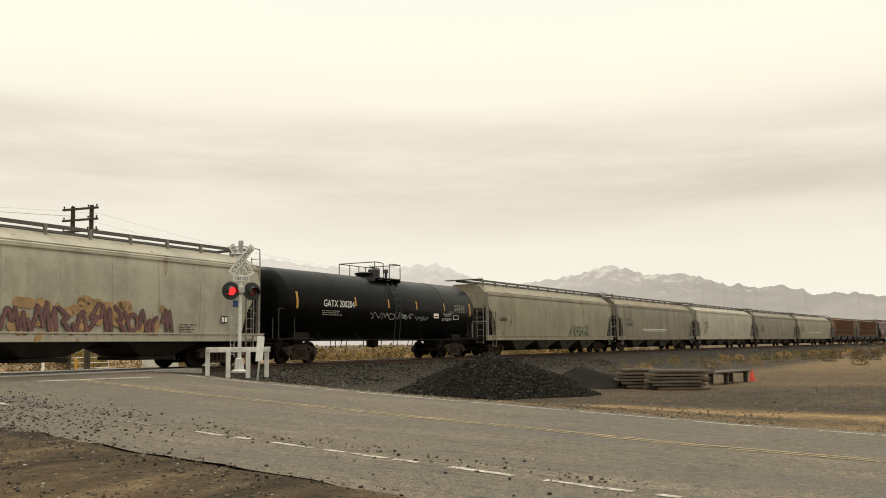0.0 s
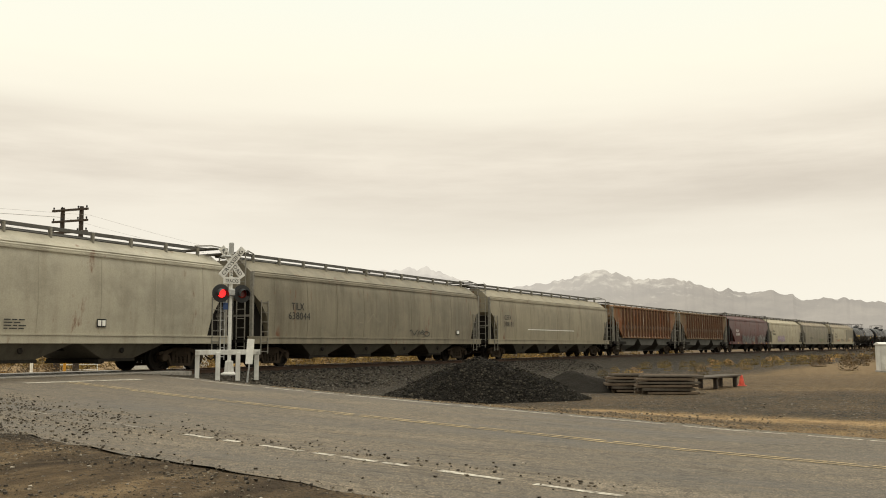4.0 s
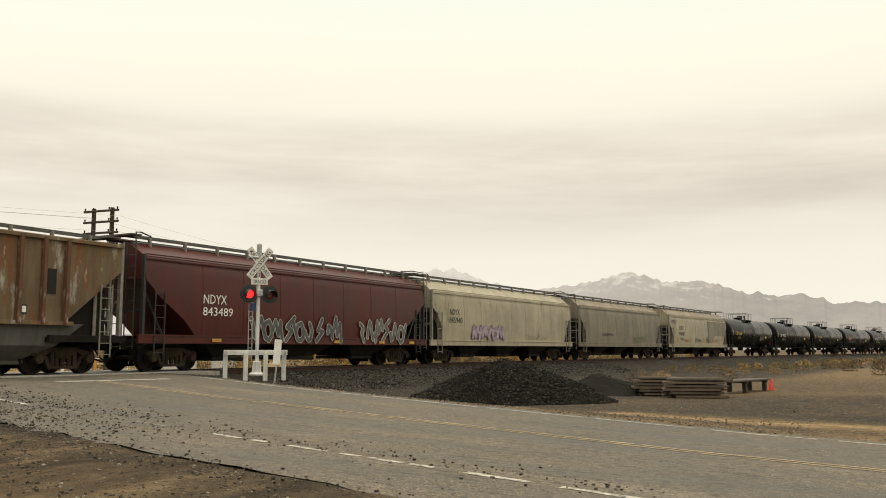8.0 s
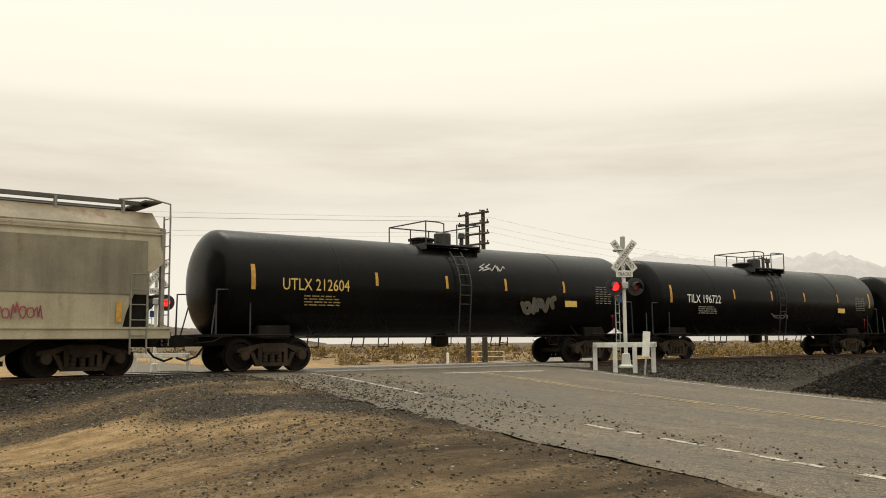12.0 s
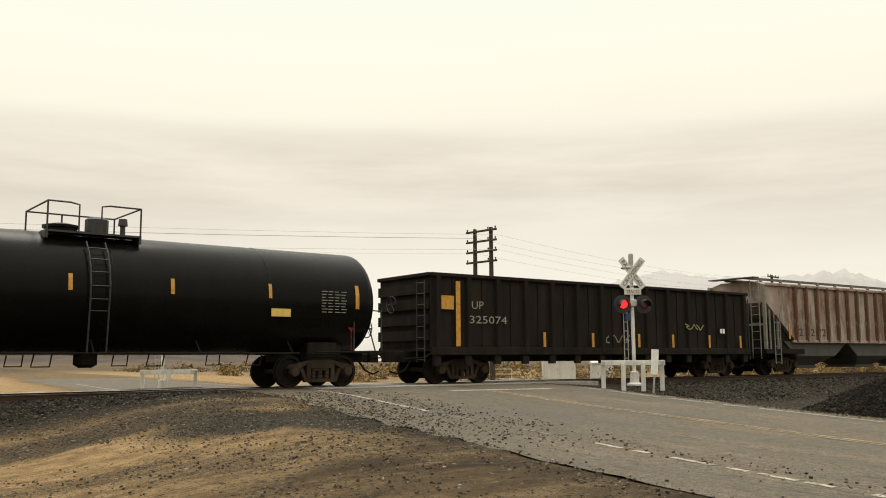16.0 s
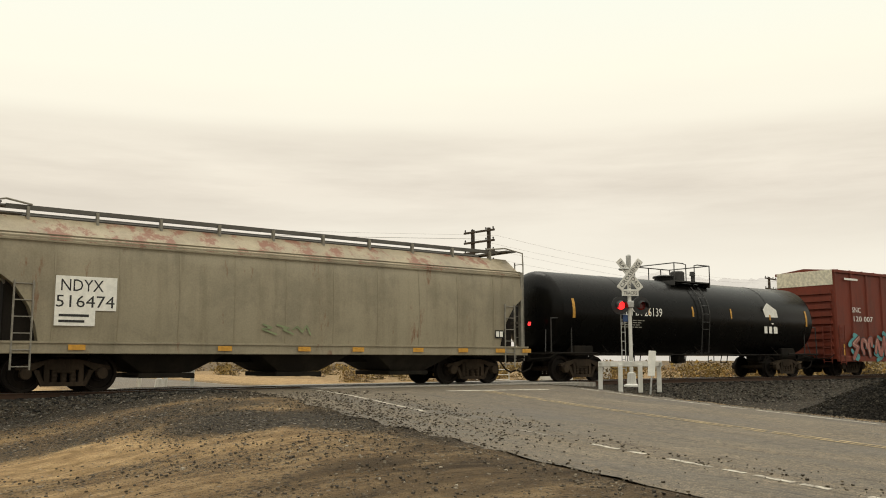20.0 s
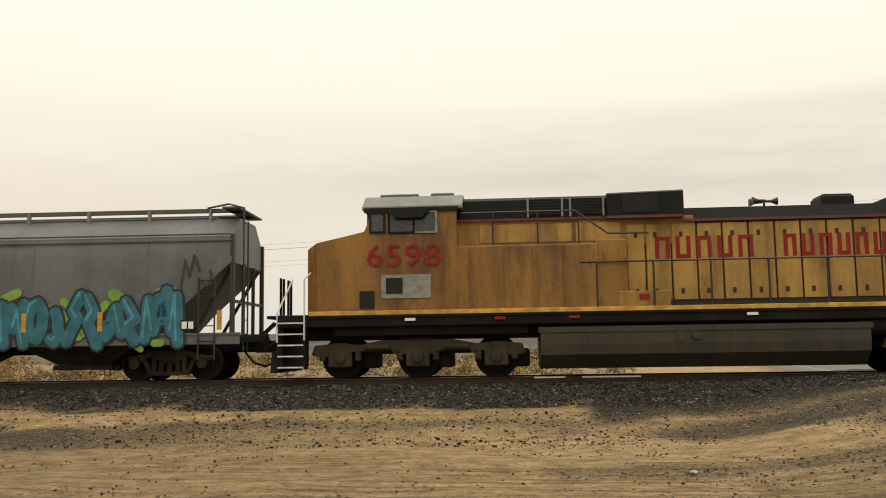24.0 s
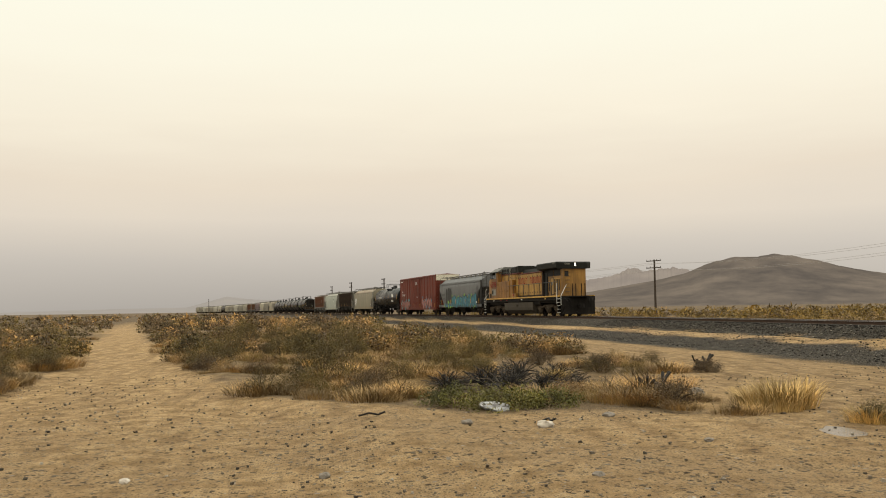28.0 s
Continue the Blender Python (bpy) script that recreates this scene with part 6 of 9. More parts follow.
    bm = bmesh.new()
    loft(bm, [[(x, -1.04, 3.74), (x, -0.85, 4.12), (x, 0.85, 4.12), (x, 1.04, 3.74)] for x in (-1.8, 5.15)])
    part("hood_roof", bm, M["locogrey"], hood)
    xs = [-1.72, -1.25, -0.62, 0.0, 0.62, 1.25, 1.88, 2.5, 3.12, 3.75, 4.38, 5.0]
    for a, b in zip(xs, xs[1:]):
        bm = bmesh.new()
        add_box(bm, (a + 0.022, -1.06, 1.76), (b - 0.022, -1.02, 3.70), 0.012)
        leaf = part("hood_door", bm, M["locodoor"], hood)
        for z in (3.36, 1.92):
            bm = bmesh.new()
            add_box(bm, (a + 0.20, -1.075, z), (a + 0.28, -1.05, z + 0.13))
            part("door_latch", bm, M["seam"], leaf)
    # the company's name as plain red bars of its size, three to a letter
    for x0, x1, n in ((-1.02, 1.50, 5), (2.08, 5.06, 7)):
        for i in range(n):
            a = x0 + (x1 - x0) * i / n
            b = a + (x1 - x0) / n * 0.72
            z = 2.81 if i % 2 else 3.27
            for lo, hi in (((a, 2.81), (a + 0.10, 3.37)), ((b - 0.10, 2.81), (b, 3.37)), ((a + 0.10, z), (b - 0.10, z + 0.10))):
                bm = bmesh.new()
                bm.faces.new([bm.verts.new((x, -1.068, q)) for x, q in ((lo[0], lo[1]), (hi[0], lo[1]), (hi[0], hi[1]), (lo[0], hi[1]))])
                part("name_bar", bm, M["redmark"], hood)
    # stack, horn, pods
    bm = bmesh.new()
    add_box(bm, (3.25, -0.45, 4.10), (4.05, 0.45, 4.42), 0.03)
    add_box(bm, (3.30, -0.40, 4.42), (4.0, 0.40, 4.46))
    part("exhaust", bm, M["locogrey"], car)
    bm = bmesh.new()
    add_rod(bm, (1.9, -0.2, 4.1), (1.9, -0.2, 4.33), 0.03, 6)
    for s, yy in ((-1, -0.35), (1, -0.2), (-1, -0.05)):
        add_lathe(bm, [(0.0, 0.03), (0.18 * s, 0.04), (0.33 * s, 0.11)] if s > 0 else [(-0.33, 0.11), (-0.18, 0.04), (0.0, 0.03)], 10, (1.9, yy, 4.34), "x")
    part("horn", bm, M["darkladder"], car)
    # radiator end
    bm = bmesh.new()
    add_box(bm, (6.48, -1.02, 1.52), (9.55, 1.02, 3.97), 0.03)
    rad = part("radiator_hood", bm, Y, car)
    bm = bmesh.new()
    add_box(bm, (5.10, -0.85, 1.52), (6.50, 0.85, 3.95))
    part("equipment_bay", bm, M["dark"], car)
    bm = bmesh.new()
    add_box(bm, (5.75, -1.0, 1.6), (6.2, -0.8, 3.6), 0.02)
    add_rod(bm, (5.45, -0.95, 1.6), (5.45, -0.95, 3.5), 0.07, 8)
    part("bay_equipment", bm, M["locogrey"], car)
    bm = bmesh.new()
    loft(bm, [[(x, -1.0, 3.96), (x, -1.50, 4.10), (x, -1.52, 4.50), (x, -1.45, 4.58), (x, 1.45, 4.58), (x, 1.52, 4.50), (x, 1.50, 4.10), (x, 1.0, 3.96)] for x in (5.0, 9.55)])
    loft(bm, [[(9.55, -1.50, 4.02), (9.55, -1.52, 4.50), (9.55, -1.45, 4.58), (9.55, 1.45, 4.58), (9.55, 1.52, 4.50), (9.55, 1.50, 4.02)],
              [(9.92, -1.05, 3.98), (9.92, -1.05, 4.40), (9.92, -0.95, 4.50), (9.92, 0.95, 4.50), (9.92, 1.05, 4.40), (9.92, 1.05, 3.98)]])
    part("radiator_wing", bm, M["locogrey"], car)
    bm = bmesh.new()
    add_prism(bm, [(-1.02, 3.86), (-1.49, 4.04), (-1.49, 4.09), (-1.02, 3.95)], 5.02, 9.5, "x")
    part("wing_lining", bm, M["lining"], car)
    for a, b in ((6.40, 7.72), (7.84, 9.25)):
        bm = bmesh.new()
        add_box(bm, (a, -1.05, 3.26), (b, -1.015, 3.80))
        part("radiator_grille", bm, M["dark"], rad)
    for a, b, c, d, m in ((6.66, 7.00, 1.98, 2.80, "dark"), (7.18, 7.76, 1.75, 3.08, "locodoor"), (7.92, 8.20, 1.90, 3.0, "dark"), (8.42, 8.70, 2.02, 2.98, "dark"), (8.88, 9.14, 2.02, 2.98, "dark")):
        bm = bmesh.new()
        add_box(bm, (a, -1.055, c), (b, -1.015, d), 0.01)
        door = part("access_door", bm, M[m], rad)
        bm = bmesh.new()
        for lo, hi in (((a - 0.06, c - 0.06), (a, d + 0.06)), ((b, c - 0.06), (b + 0.06, d + 0.06)), ((a, d), (b, d + 0.06)), ((a, c - 0.06), (b, c))):
            add_box(bm, (lo[0], -1.062, lo[1]), (hi[0], -1.016, hi[1]))
        part("door_frame", bm, M["seam"] if m == "locodoor" else M["locodoor"], door)
    bm = bmesh.new()
    add_lathe(bm, [(-0.05, 0.10), (0.0, 0.14)], 14, (7.47, -1.06, 2.62))
    part("round_port", bm, M["silver"], rad)
    bm = bmesh.new()
    add_box(bm, (9.53, -1.0, 1.52), (9.78, 1.0, 4.1), 0.05)
    part("hood_end", bm, Y, car)
    bm = bmesh.new()
    add_rod(bm, (9.81, -0.85, 1.9), (9.81, -0.45, 1.9), 0.02, 5)
    grab = mesh_of("end_grab", bm, M["darkladder"])
    for i in range(7):
        share("end_grab", grab, car, (0, 0, i * 0.32))
    for z in (4.16, 4.02):
        bm = bmesh.new()
        add_lathe(bm, [(0.0, 0.075), (0.02, 0.075)], 12, (9.92, 0.0, z + 0.05), "x")
        part("headlight", bm, M["headlight"], car)
    bm = bmesh.new()
    add_box(bm, (9.79, -0.9, 3.2), (9.81, -0.55, 3.6))
    part("end_vent", bm, M["dark"], car)
    lettering("6598", car, 8.75, -1.535, 4.22, 0.15, M["silver"], 0.5)
    lettering("6598", car, 9.935, -0.95, 4.12, 0.15, M["silver"], 0.45, 90)
    # pipes and boxes in the shade under the walkway
    for z, y, x0, x1 in ((1.30, -1.38, -3.6, 9.0), (1.22, -1.30, -9.0, 9.2), (1.36, -1.44, 3.0, 9.4)):
        bm = bmesh.new()
        add_rod(bm, (x0, y, z), (x1, y, z), 0.03, 6)
        part("brake_pipe", bm, M["dusty"], car)
    for x, m in ((-7.2, "white"), (-5.0, "redmark"), (-3.2, "redmark"), (1.0, "white"), (6.9, "gold")):
        bm = bmesh.new()
        add_box(bm, (x, -1.565, 1.33), (x + 0.26, -1.55, 1.40))
        part("safety_tag", bm, M[m], car)
    # handrails along the walkway
    bm = bmesh.new()
    add_pipe(bm, [(-2.9, -1.50, 2.72), (9.75, -1.50, 2.72)], 0.024, 5)
    for i in range(10):
        x = -2.5 + i * 1.36
        add_rod(bm, (x, -1.50, 1.55), (x, -1.50, 2.72), 0.026, 5)
    part("handrail", bm, M["darkladder"], car)
    bm = bmesh.new()
    add_pipe(bm, [(-5.8, -1.42, 4.05), (-3.0, -1.42, 4.05), (-2.2, -1.42, 3.45), (-1.2, -1.3, 3.45)], 0.024, 5)
    for x in (-5.0, -3.9, -2.9):
        add_rod(bm, (x, -1.42, 3.2), (x, -1.42, 4.05), 0.022, 5)
    part("roof_handrail", bm, M["darkladder"], car)
    bm = bmesh.new()
    add_box(bm, (-2.0, -1.48, 1.55), (-0.75, -1.1, 1.98), 0.02)
    box = part("battery_box", bm, Y, car)
    bm = bmesh.new()
    add_box(bm, (-1.5, -1.49, 1.75), (-1.25, -1.475, 1.9))
    part("warning_label", bm, M["redmark"], box)
    # steps and pilots at each end
    for sx in (-1, 1):
        bm = bmesh.new()
        add_box(bm, (sx * 10.25, -1.45, 0.28), (sx * 10.45, 1.45, 1.50), 0.03)
        add_prism(bm, [(-1.4, 0.18), (1.4, 0.18), (1.2, 0.75), (-1.2, 0.75)], sx * 10.42, sx * 10.60, "x")
        part("pilot", bm, M["under"], car)
        bm = bmesh.new()
        add_box(bm, (sx * 9.68, -1.50, 0.26), (sx * 9.72, -1.2, 1.5))
        st = part("boarding_step", bm, M["under"], car, "white-edged boarding steps")
        for i in range(5):
            bm = bmesh.new()
            add_box(bm, (sx * 9.72, -1.545, 0.30 + i * 0.28), (sx * 10.38, -1.22, 0.335 + i * 0.28))
            part("step_tread", bm, M["under"], st)
            bm = bmesh.new()
            add_box(bm, (sx * 9.73, -1.562, 0.30 + i * 0.28), (sx * 10.37, -1.546, 0.338 + i * 0.28))
            part("step_edge", bm, M["whitepost"], st)
        bm = bmesh.new()
        add_pipe(bm, [(sx * 9.70, -1.58, 1.0), (sx * 9.70, -1.58, 2.55), (sx * 9.55, -1.52, 2.72)], 0.024, 5)
        add_pipe(bm, [(sx * 10.40, -1.50, 0.95), (sx * 10.40, -1.50, 1.7), (sx * 10.15, -0.9, 2.6)], 0.024, 5)
        part("grab_rail", bm, M["whitepost"], st)
        bm = bmesh.new()
        for y in (-0.55, -0.25, 0.25, 0.55):
            add_rod(bm, (sx * 10.55, y, 1.5), (sx * 10.55, y, 2.55), 0.035, 6)
        add_box(bm, (sx * 10.35, -0.8, 1.46), (sx * 10.85, 0.8, 1.54))
        for y in (-1.2, -0.9, 0.9, 1.2):
            add_pipe(bm, [(sx * 10.55, y, 1.35), (sx * 10.85, y * 0.9, 1.1), (sx * 10.8, y * 0.85, 0.6)], 0.035, 6)
        part("end_platform", bm, M["under"], car)
        coupler(car, sx * 10.35, sx)
    # stretch the body to its true length over the deck, which lies higher than the trucks' own frame
    low = ("truck", "fuel_tank", "boarding_step", "pilot", "coupler")
    for ch in car.children:
        nm = ch.name.split(".")[0]
        if nm == "truck":
            ch.matrix_basis = pose(ch.matrix_basis.translation.x * 1.028 + 0.45, 0, 0)
        else:
            ch.matrix_basis = Matrix.Translation((0.48, 0, -0.07 if nm == "radiator_wing" else 0.0 if nm in low else 0.12)) @ Matrix.Diagonal((1.028, 1, 1, 1)) @ ch.matrix_basis
    return car


# ---- the train: joints between cars at the start, in metres along the line ----
V = 21.6
CARS = []


def couple(car, a, b):
    CARS.append((car, (a + b) / 2 + 0.3))
    return car


def fine_print(car, x, z, m, y, n=3, w=0.9):
    """Lines of small stencilled data, as bars of a word's length."""
    rng = random.Random(int(abs(x * 31 + z * 17)))
    items = []
    for i in range(n + 1):
        a, end = x, x + w * rng.uniform(0.6, 1.0)
        while a < end:
            ln = rng.uniform(0.10, 0.28)
            items.append((a, z - 0.085 * i, min(ln, end - a + 0.05), 0.032))
            a += ln + 0.05
    marks(car, M["silver"] if m == M["white"] else M["dimgold"] if m == M["gold"] else m, items, y)


def dot_plate(car, x, z, y, material="dark"):
    bm = bmesh.new()
    add_box(bm, (x, y - 0.006, z), (x + 0.36, y, z + 0.26))
    p = part("data_plate", bm, M[material], car)
    bm = bmesh.new()
    for dx in (0.03, 0.2):
        add_box(bm, (x + dx, y - 0.009, z + 0.04), (x + dx + 0.13, y - 0.006, z + 0.22))
    part("plate_stencil", bm, M["white"], p)


SIDE_Y = -1.612
# cars ahead of the first in view
lead = [(-112.0, -93.0, "beige"), (-93.0, -74.0, "dull"), (-74.0, -55.0, "pale"), (-55.0, -35.0, "beige"), (-35.0, -15.0, "dull"), (-15.0, 8.6, "pale")]
for a, b, m in lead:
    couple(smooth_hopper("hopper_car", b - a, M[m], {"beige": "beige covered hopper car with a dark running board", "dull": "grimy grey covered hopper car", "pale": "pale grey covered hopper car"}[m]), a, b)

c = couple(smooth_hopper("hopper_car", 20.0, M["pale"], "dirty white covered hopper car with pink and rust graffiti", eave=3.70), 8.6, 28.6)
graffiti(c, -3.2, 4.6, 1.15, 2.15, (0.15, 0.062, 0.062), (0.055, 0.032, 0.032), None, 15, SIDE_Y, (0.33, 0.20, 0.085), 3, 0.34)
dot_plate(c, 7.0, 1.6, SIDE_Y)
fine_print(c, 4.9, 1.5, M["black"], SIDE_Y, 3, 0.8)

c = couple(tank_car("tank_car", 18.6, M["grey_tank"], "dusty black tank car with white stencils and chalk scribbles"), 28.6, 47.2)
lettering("GATX 200204", c, -5.9, -1.568, 2.42, 0.30, M["white"], 2.3)
fine_print(c, -6.0, 2.22, M["white"], -1.568, 2, 1.6)
scrawl(c, -2.6, 1.6, 1.95, 2.35, (0.30, 0.30, 0.28), 7, -1.565, 4, 0.03)
scrawl(c, 0.2, 1.4, 2.02, 2.26, (0.24, 0.27, 0.25), 5, -1.565, 5, 0.024)
scrawl(c, 1.7, 3.0, 1.96, 2.20, (0.18, 0.22, 0.20), 5, -1.560, 9, 0.024)
scrawl(c, 4.5, 5.5, 2.2, 2.42, (0.34, 0.34, 0.32), 4, -1.565, 6, 0.03)
scrawl(c, 4.5, 5.6, 1.98, 2.16, (0.34, 0.34, 0.32), 5, -1.555, 8, 0.03)
marks(c, M["silver"], [(5.9 + 0.24 * k, 2.82 - 0.07 * i, 0.21 - 0.03 * ((i + k) % 3), 0.03) for i in range(6) for k in range(5)], -1.568)
fine_print(c, 5.3, 2.45, M["white"], -1.568, 1, 0.5)
bm = bmesh.new()
add_box(bm, (3.65, -1.566, 2.10), (4.15, -1.548, 2.34))
pl = part("label_plate", bm, M["white"], c)
bm = bmesh.new()
add_box(bm, (3.69, -1.570, 2.15), (4.11, -1.566, 2.22))
part("red_band", bm, M["redmark"], pl)
for x0, x1, z0, z1 in ((5.8, 6.35, 2.06, 2.08), (5.8, 6.35, 2.27, 2.29), (5.8, 5.82, 2.08, 2.27), (6.33, 6.35, 2.08, 2.27)):
    bm = bmesh.new()
    add_box(bm, (x0, -1.562, z0), (x1, -1.545, z1))
    part("frame_stencil", bm, M["white"], c)

c = couple(smooth_hopper("hopper_car", 22.2, M["beige"], "beige covered hopper car with a black painted tag", nout=4), 47.2, 69.4)
lettering("638606", c, -9.0, SIDE_Y, 2.08, 0.25, M["black"], 1.05)
graffiti(c, 1.6, 5.4, 1.25, 2.0, (0.17, 0.18, 0.115), (0.020, 0.034, 0.016), None, 4, SIDE_Y, None, 8, 0.42)
fine_print(c, -7.6, 2.15, M["black"], SIDE_Y, 3, 0.3)
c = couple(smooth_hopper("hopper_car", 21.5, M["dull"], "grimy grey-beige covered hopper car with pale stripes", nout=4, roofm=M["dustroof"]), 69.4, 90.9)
marks(c, M["white"], [(-4.5, 1.8, 6.5, 0.05), (-4.2, 1.66, 6.0, 0.05)], SIDE_Y, "pale_stripe")
lettering("CEFX", c, -8.2, SIDE_Y, 2.42, 0.28, M["black"], 0.9)
lettering("398041", c, -8.2, SIDE_Y, 2.02, 0.28, M["black"], 1.3)
c = couple(smooth_hopper("hopper_car", 22.8, M["pale"], "clean white-grey covered hopper car with black stencils", eave=3.70, nout=4), 90.9, 113.7)
lettering("ALHX", c, -8.2, SIDE_Y, 2.42, 0.34, M["black"], 1.15)
lettering("1879", c, -8.2, SIDE_Y, 1.95, 0.34, M["black"], 1.0)
fine_print(c, -8.3, 1.8, M["black"], SIDE_Y, 3, 0.9)
dot_plate(c, -3.4, 1.55, SIDE_Y)
dot_plate(c, 4.5, 1.45, SIDE_Y)
fine_print(c, 1.2, 1.6, M["black"], SIDE_Y, 3, 0.8)
c = couple(smooth_hopper("hopper_car", 21.4, M["dull"], "grey-beige covered hopper car with black stencils and scribbles", nout=4), 113.7, 135.1)
lettering("TILX", c, -7.6, SIDE_Y, 2.34, 0.30, M["black"], 0.85)
lettering("638044", c, -7.8, SIDE_Y, 1.95, 0.30, M["black"], 1.45)
scrawl(c, 2.0, 4.0, 1.35, 1.75, (0.04, 0.04, 0.03), 3, SIDE_Y, 9, 0.05)
dot_plate(c, 7.0, 1.45, SIDE_Y)
scrawl(c, -3.0, -0.9, 1.9, 2.5, (0.25, 0.22, 0.16), 2, SIDE_Y, 10, 0.03)
c = couple(smooth_hopper("hopper_car", 22.0, M["beige"], "pale beige covered hopper car with black stencils", nout=4), 135.1, 157.1)
lettering("CEFX", c, -8.4, SIDE_Y, 2.42, 0.30, M["black"], 0.95)
lettering("398181", c, -8.5, SIDE_Y, 2.02, 0.30, M["black"], 1.3)
marks(c, M["white"], [(-5.0, 1.85, 8.0, 0.05)], SIDE_Y, "pale_stripe")
c = couple(ribbed_hopper("hopper_car", 18.3, M["rib_rust"], "rust-streaked orange ribbed covered hopper car"), 157.1, 175.4)
lettering("CT RN", c, -6.35, -1.512, 2.55, 0.30, M["black"], 1.5)
lettering("10  01  52", c, -6.35, -1.512, 2.02, 0.32, M["black"], 2.4)
dot_plate(c, 5.6, 1.65, -1.512)
c = couple(ribbed_hopper("hopper_car", 18.4, M["rib_old"], "tan weathered ribbed covered hopper car"), 175.4, 193.8)
lettering("22  27  63", c, -6.2, -1.512, 1.95, 0.30, M["black"], 2.5)
dot_plate(c, 4.7, 1.75, -1.512)
bm = bmesh.new()
add_box(bm, (5.6, -1.518, 2.35), (6.0, -1.505, 3.1))
part("data_panel", bm, M["dark"], c)
c = couple(smooth_hopper("hopper_car", 19.3, M["maroon"], "maroon covered hopper car with silver graffiti", ribs=7, lad=M["darkladder"], eave=3.72, round_end=False), 193.8, 211.9)
lettering("NDYX", c, -6.3, SIDE_Y, 2.35, 0.33, M["white"], 1.15)
lettering("843489", c, -6.3, SIDE_Y, 1.93, 0.30, M["white"], 1.5)
graffiti(c, -3.9, 1.9, 1.02, 2.15, (0.075, 0.075, 0.07), (0.42, 0.41, 0.37), None, 9, SIDE_Y - 0.03, None, 12, 0.40)
graffiti(c, 3.1, 6.9, 1.05, 2.10, (0.11, 0.11, 0.10), (0.55, 0.53, 0.46), None, 6, SIDE_Y - 0.03, None, 13, 0.40)
reflectors(c, (-5.6, -2.2, 1.6, 5.0, 7.6), -1.638, 1.0, 0.12, 0.45)
c = couple(smooth_hopper("hopper_car", 19.2, M["cream"], "cream covered hopper car with faint purple graffiti", round_end=True), 211.9, 230.9)
lettering("NDYX", c, -7.2, SIDE_Y, 2.55, 0.30, M["black"], 1.0)
lettering("845940", c, -7.25, SIDE_Y, 2.12, 0.30, M["black"], 1.35)
graffiti(c, -4.9, -1.0, 1.30, 2.15, (0.34, 0.27, 0.30), (0.16, 0.08, 0.19), None, 5, SIDE_Y, None, 14, 0.45)
scrawl(c, 1.5, 5.0, 1.35, 1.65, (0.22, 0.2, 0.14), 5, SIDE_Y, 15, 0.03)
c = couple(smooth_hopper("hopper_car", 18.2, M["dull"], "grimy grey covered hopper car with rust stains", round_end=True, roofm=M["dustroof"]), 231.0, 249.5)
fine_print(c, -4.5, 1.9, M["black"], SIDE_Y, 2, 2.4)
scrawl(c, 2.0, 4.6, 1.3, 1.9, (0.10, 0.16, 0.05), 4, SIDE_Y, 16, 0.08)
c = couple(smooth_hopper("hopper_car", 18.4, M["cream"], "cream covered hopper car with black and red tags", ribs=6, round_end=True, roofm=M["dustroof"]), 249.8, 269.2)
lettering("SOXX", c, -6.1, SIDE_Y, 2.48, 0.33, M["black"], 1.15)
lettering("516087", c, -6.2, SIDE_Y, 1.98, 0.33, M["black"], 1.6)
fine_print(c, -5.8, 1.75, M["black"], SIDE_Y, 2, 1.1)
scrawl(c, -8.0, -6.7, 2.95, 3.45, (0.03, 0.03, 0.03), 3, SIDE_Y + 0.03, 17, 0.07)
scrawl(c, -4.6, -3.6, 1.42, 1.72, (0.45, 0.05, 0.04), 3, SIDE_Y, 18, 0.05)
scrawl(c, -1.7, 0.1, 1.42, 1.85, (0.03, 0.03, 0.03), 5, SIDE_Y, 19, 0.055)
scrawl(c, 1.5, 3.0, 1.35, 1.95, (0.03, 0.03, 0.03), 3, SIDE_Y, 20, 0.07)
scrawl(c, 4.6, 5.5, 1.42, 1.8, (0.25, 0.04, 0.05), 5, SIDE_Y - 0.012, 21, 0.03)
bm = bmesh.new()
add_box(bm, (2.3, SIDE_Y - 0.008, 2.05), (8.0, SIDE_Y + 0.004, 3.42))
add_box(bm, (2.3, SIDE_Y - 0.008, 1.55), (4.3, SIDE_Y + 0.004, 2.05))
part("repaint_patch", bm, M["dull"], c, "darker repainted patch")
reflectors(c, (-6.55, -2.9, 0.9, 4.2, 7.3), SIDE_Y - 0.004, 1.35, 0.5, 0.13)


def tank_marks(c, text, ink):
    lettering(text, c, -6.6, -1.568, 2.30, 0.34, M[ink], 2.2)
    fine_print(c, -5.9, 2.12, M[ink], -1.562, 3, 1.5)
    bm = bmesh.new()
    add_box(bm, (4.7, -1.566, 2.0), (5.3, -1.545, 2.22))
    part("yellow_placard", bm, M["gold"], c)
    marks(c, M["silver"], [(6.3 + 0.22 * k, 2.75 - 0.085 * i, 0.19 - 0.03 * ((i + k) % 3), 0.022) for i in range(8) for k in range(4)], -1.568)
    bm = bmesh.new()
    add_prism(bm, [(7.45, 1.62), (7.62, 1.79), (7.45, 1.96), (7.28, 1.79)], -1.36, -1.34)
    add_rod(bm, (7.45, -1.35, 1.0), (7.45, -1.35, 1.65), 0.012, 4)
    part("hazard_placard", bm, M["redmark"], c)


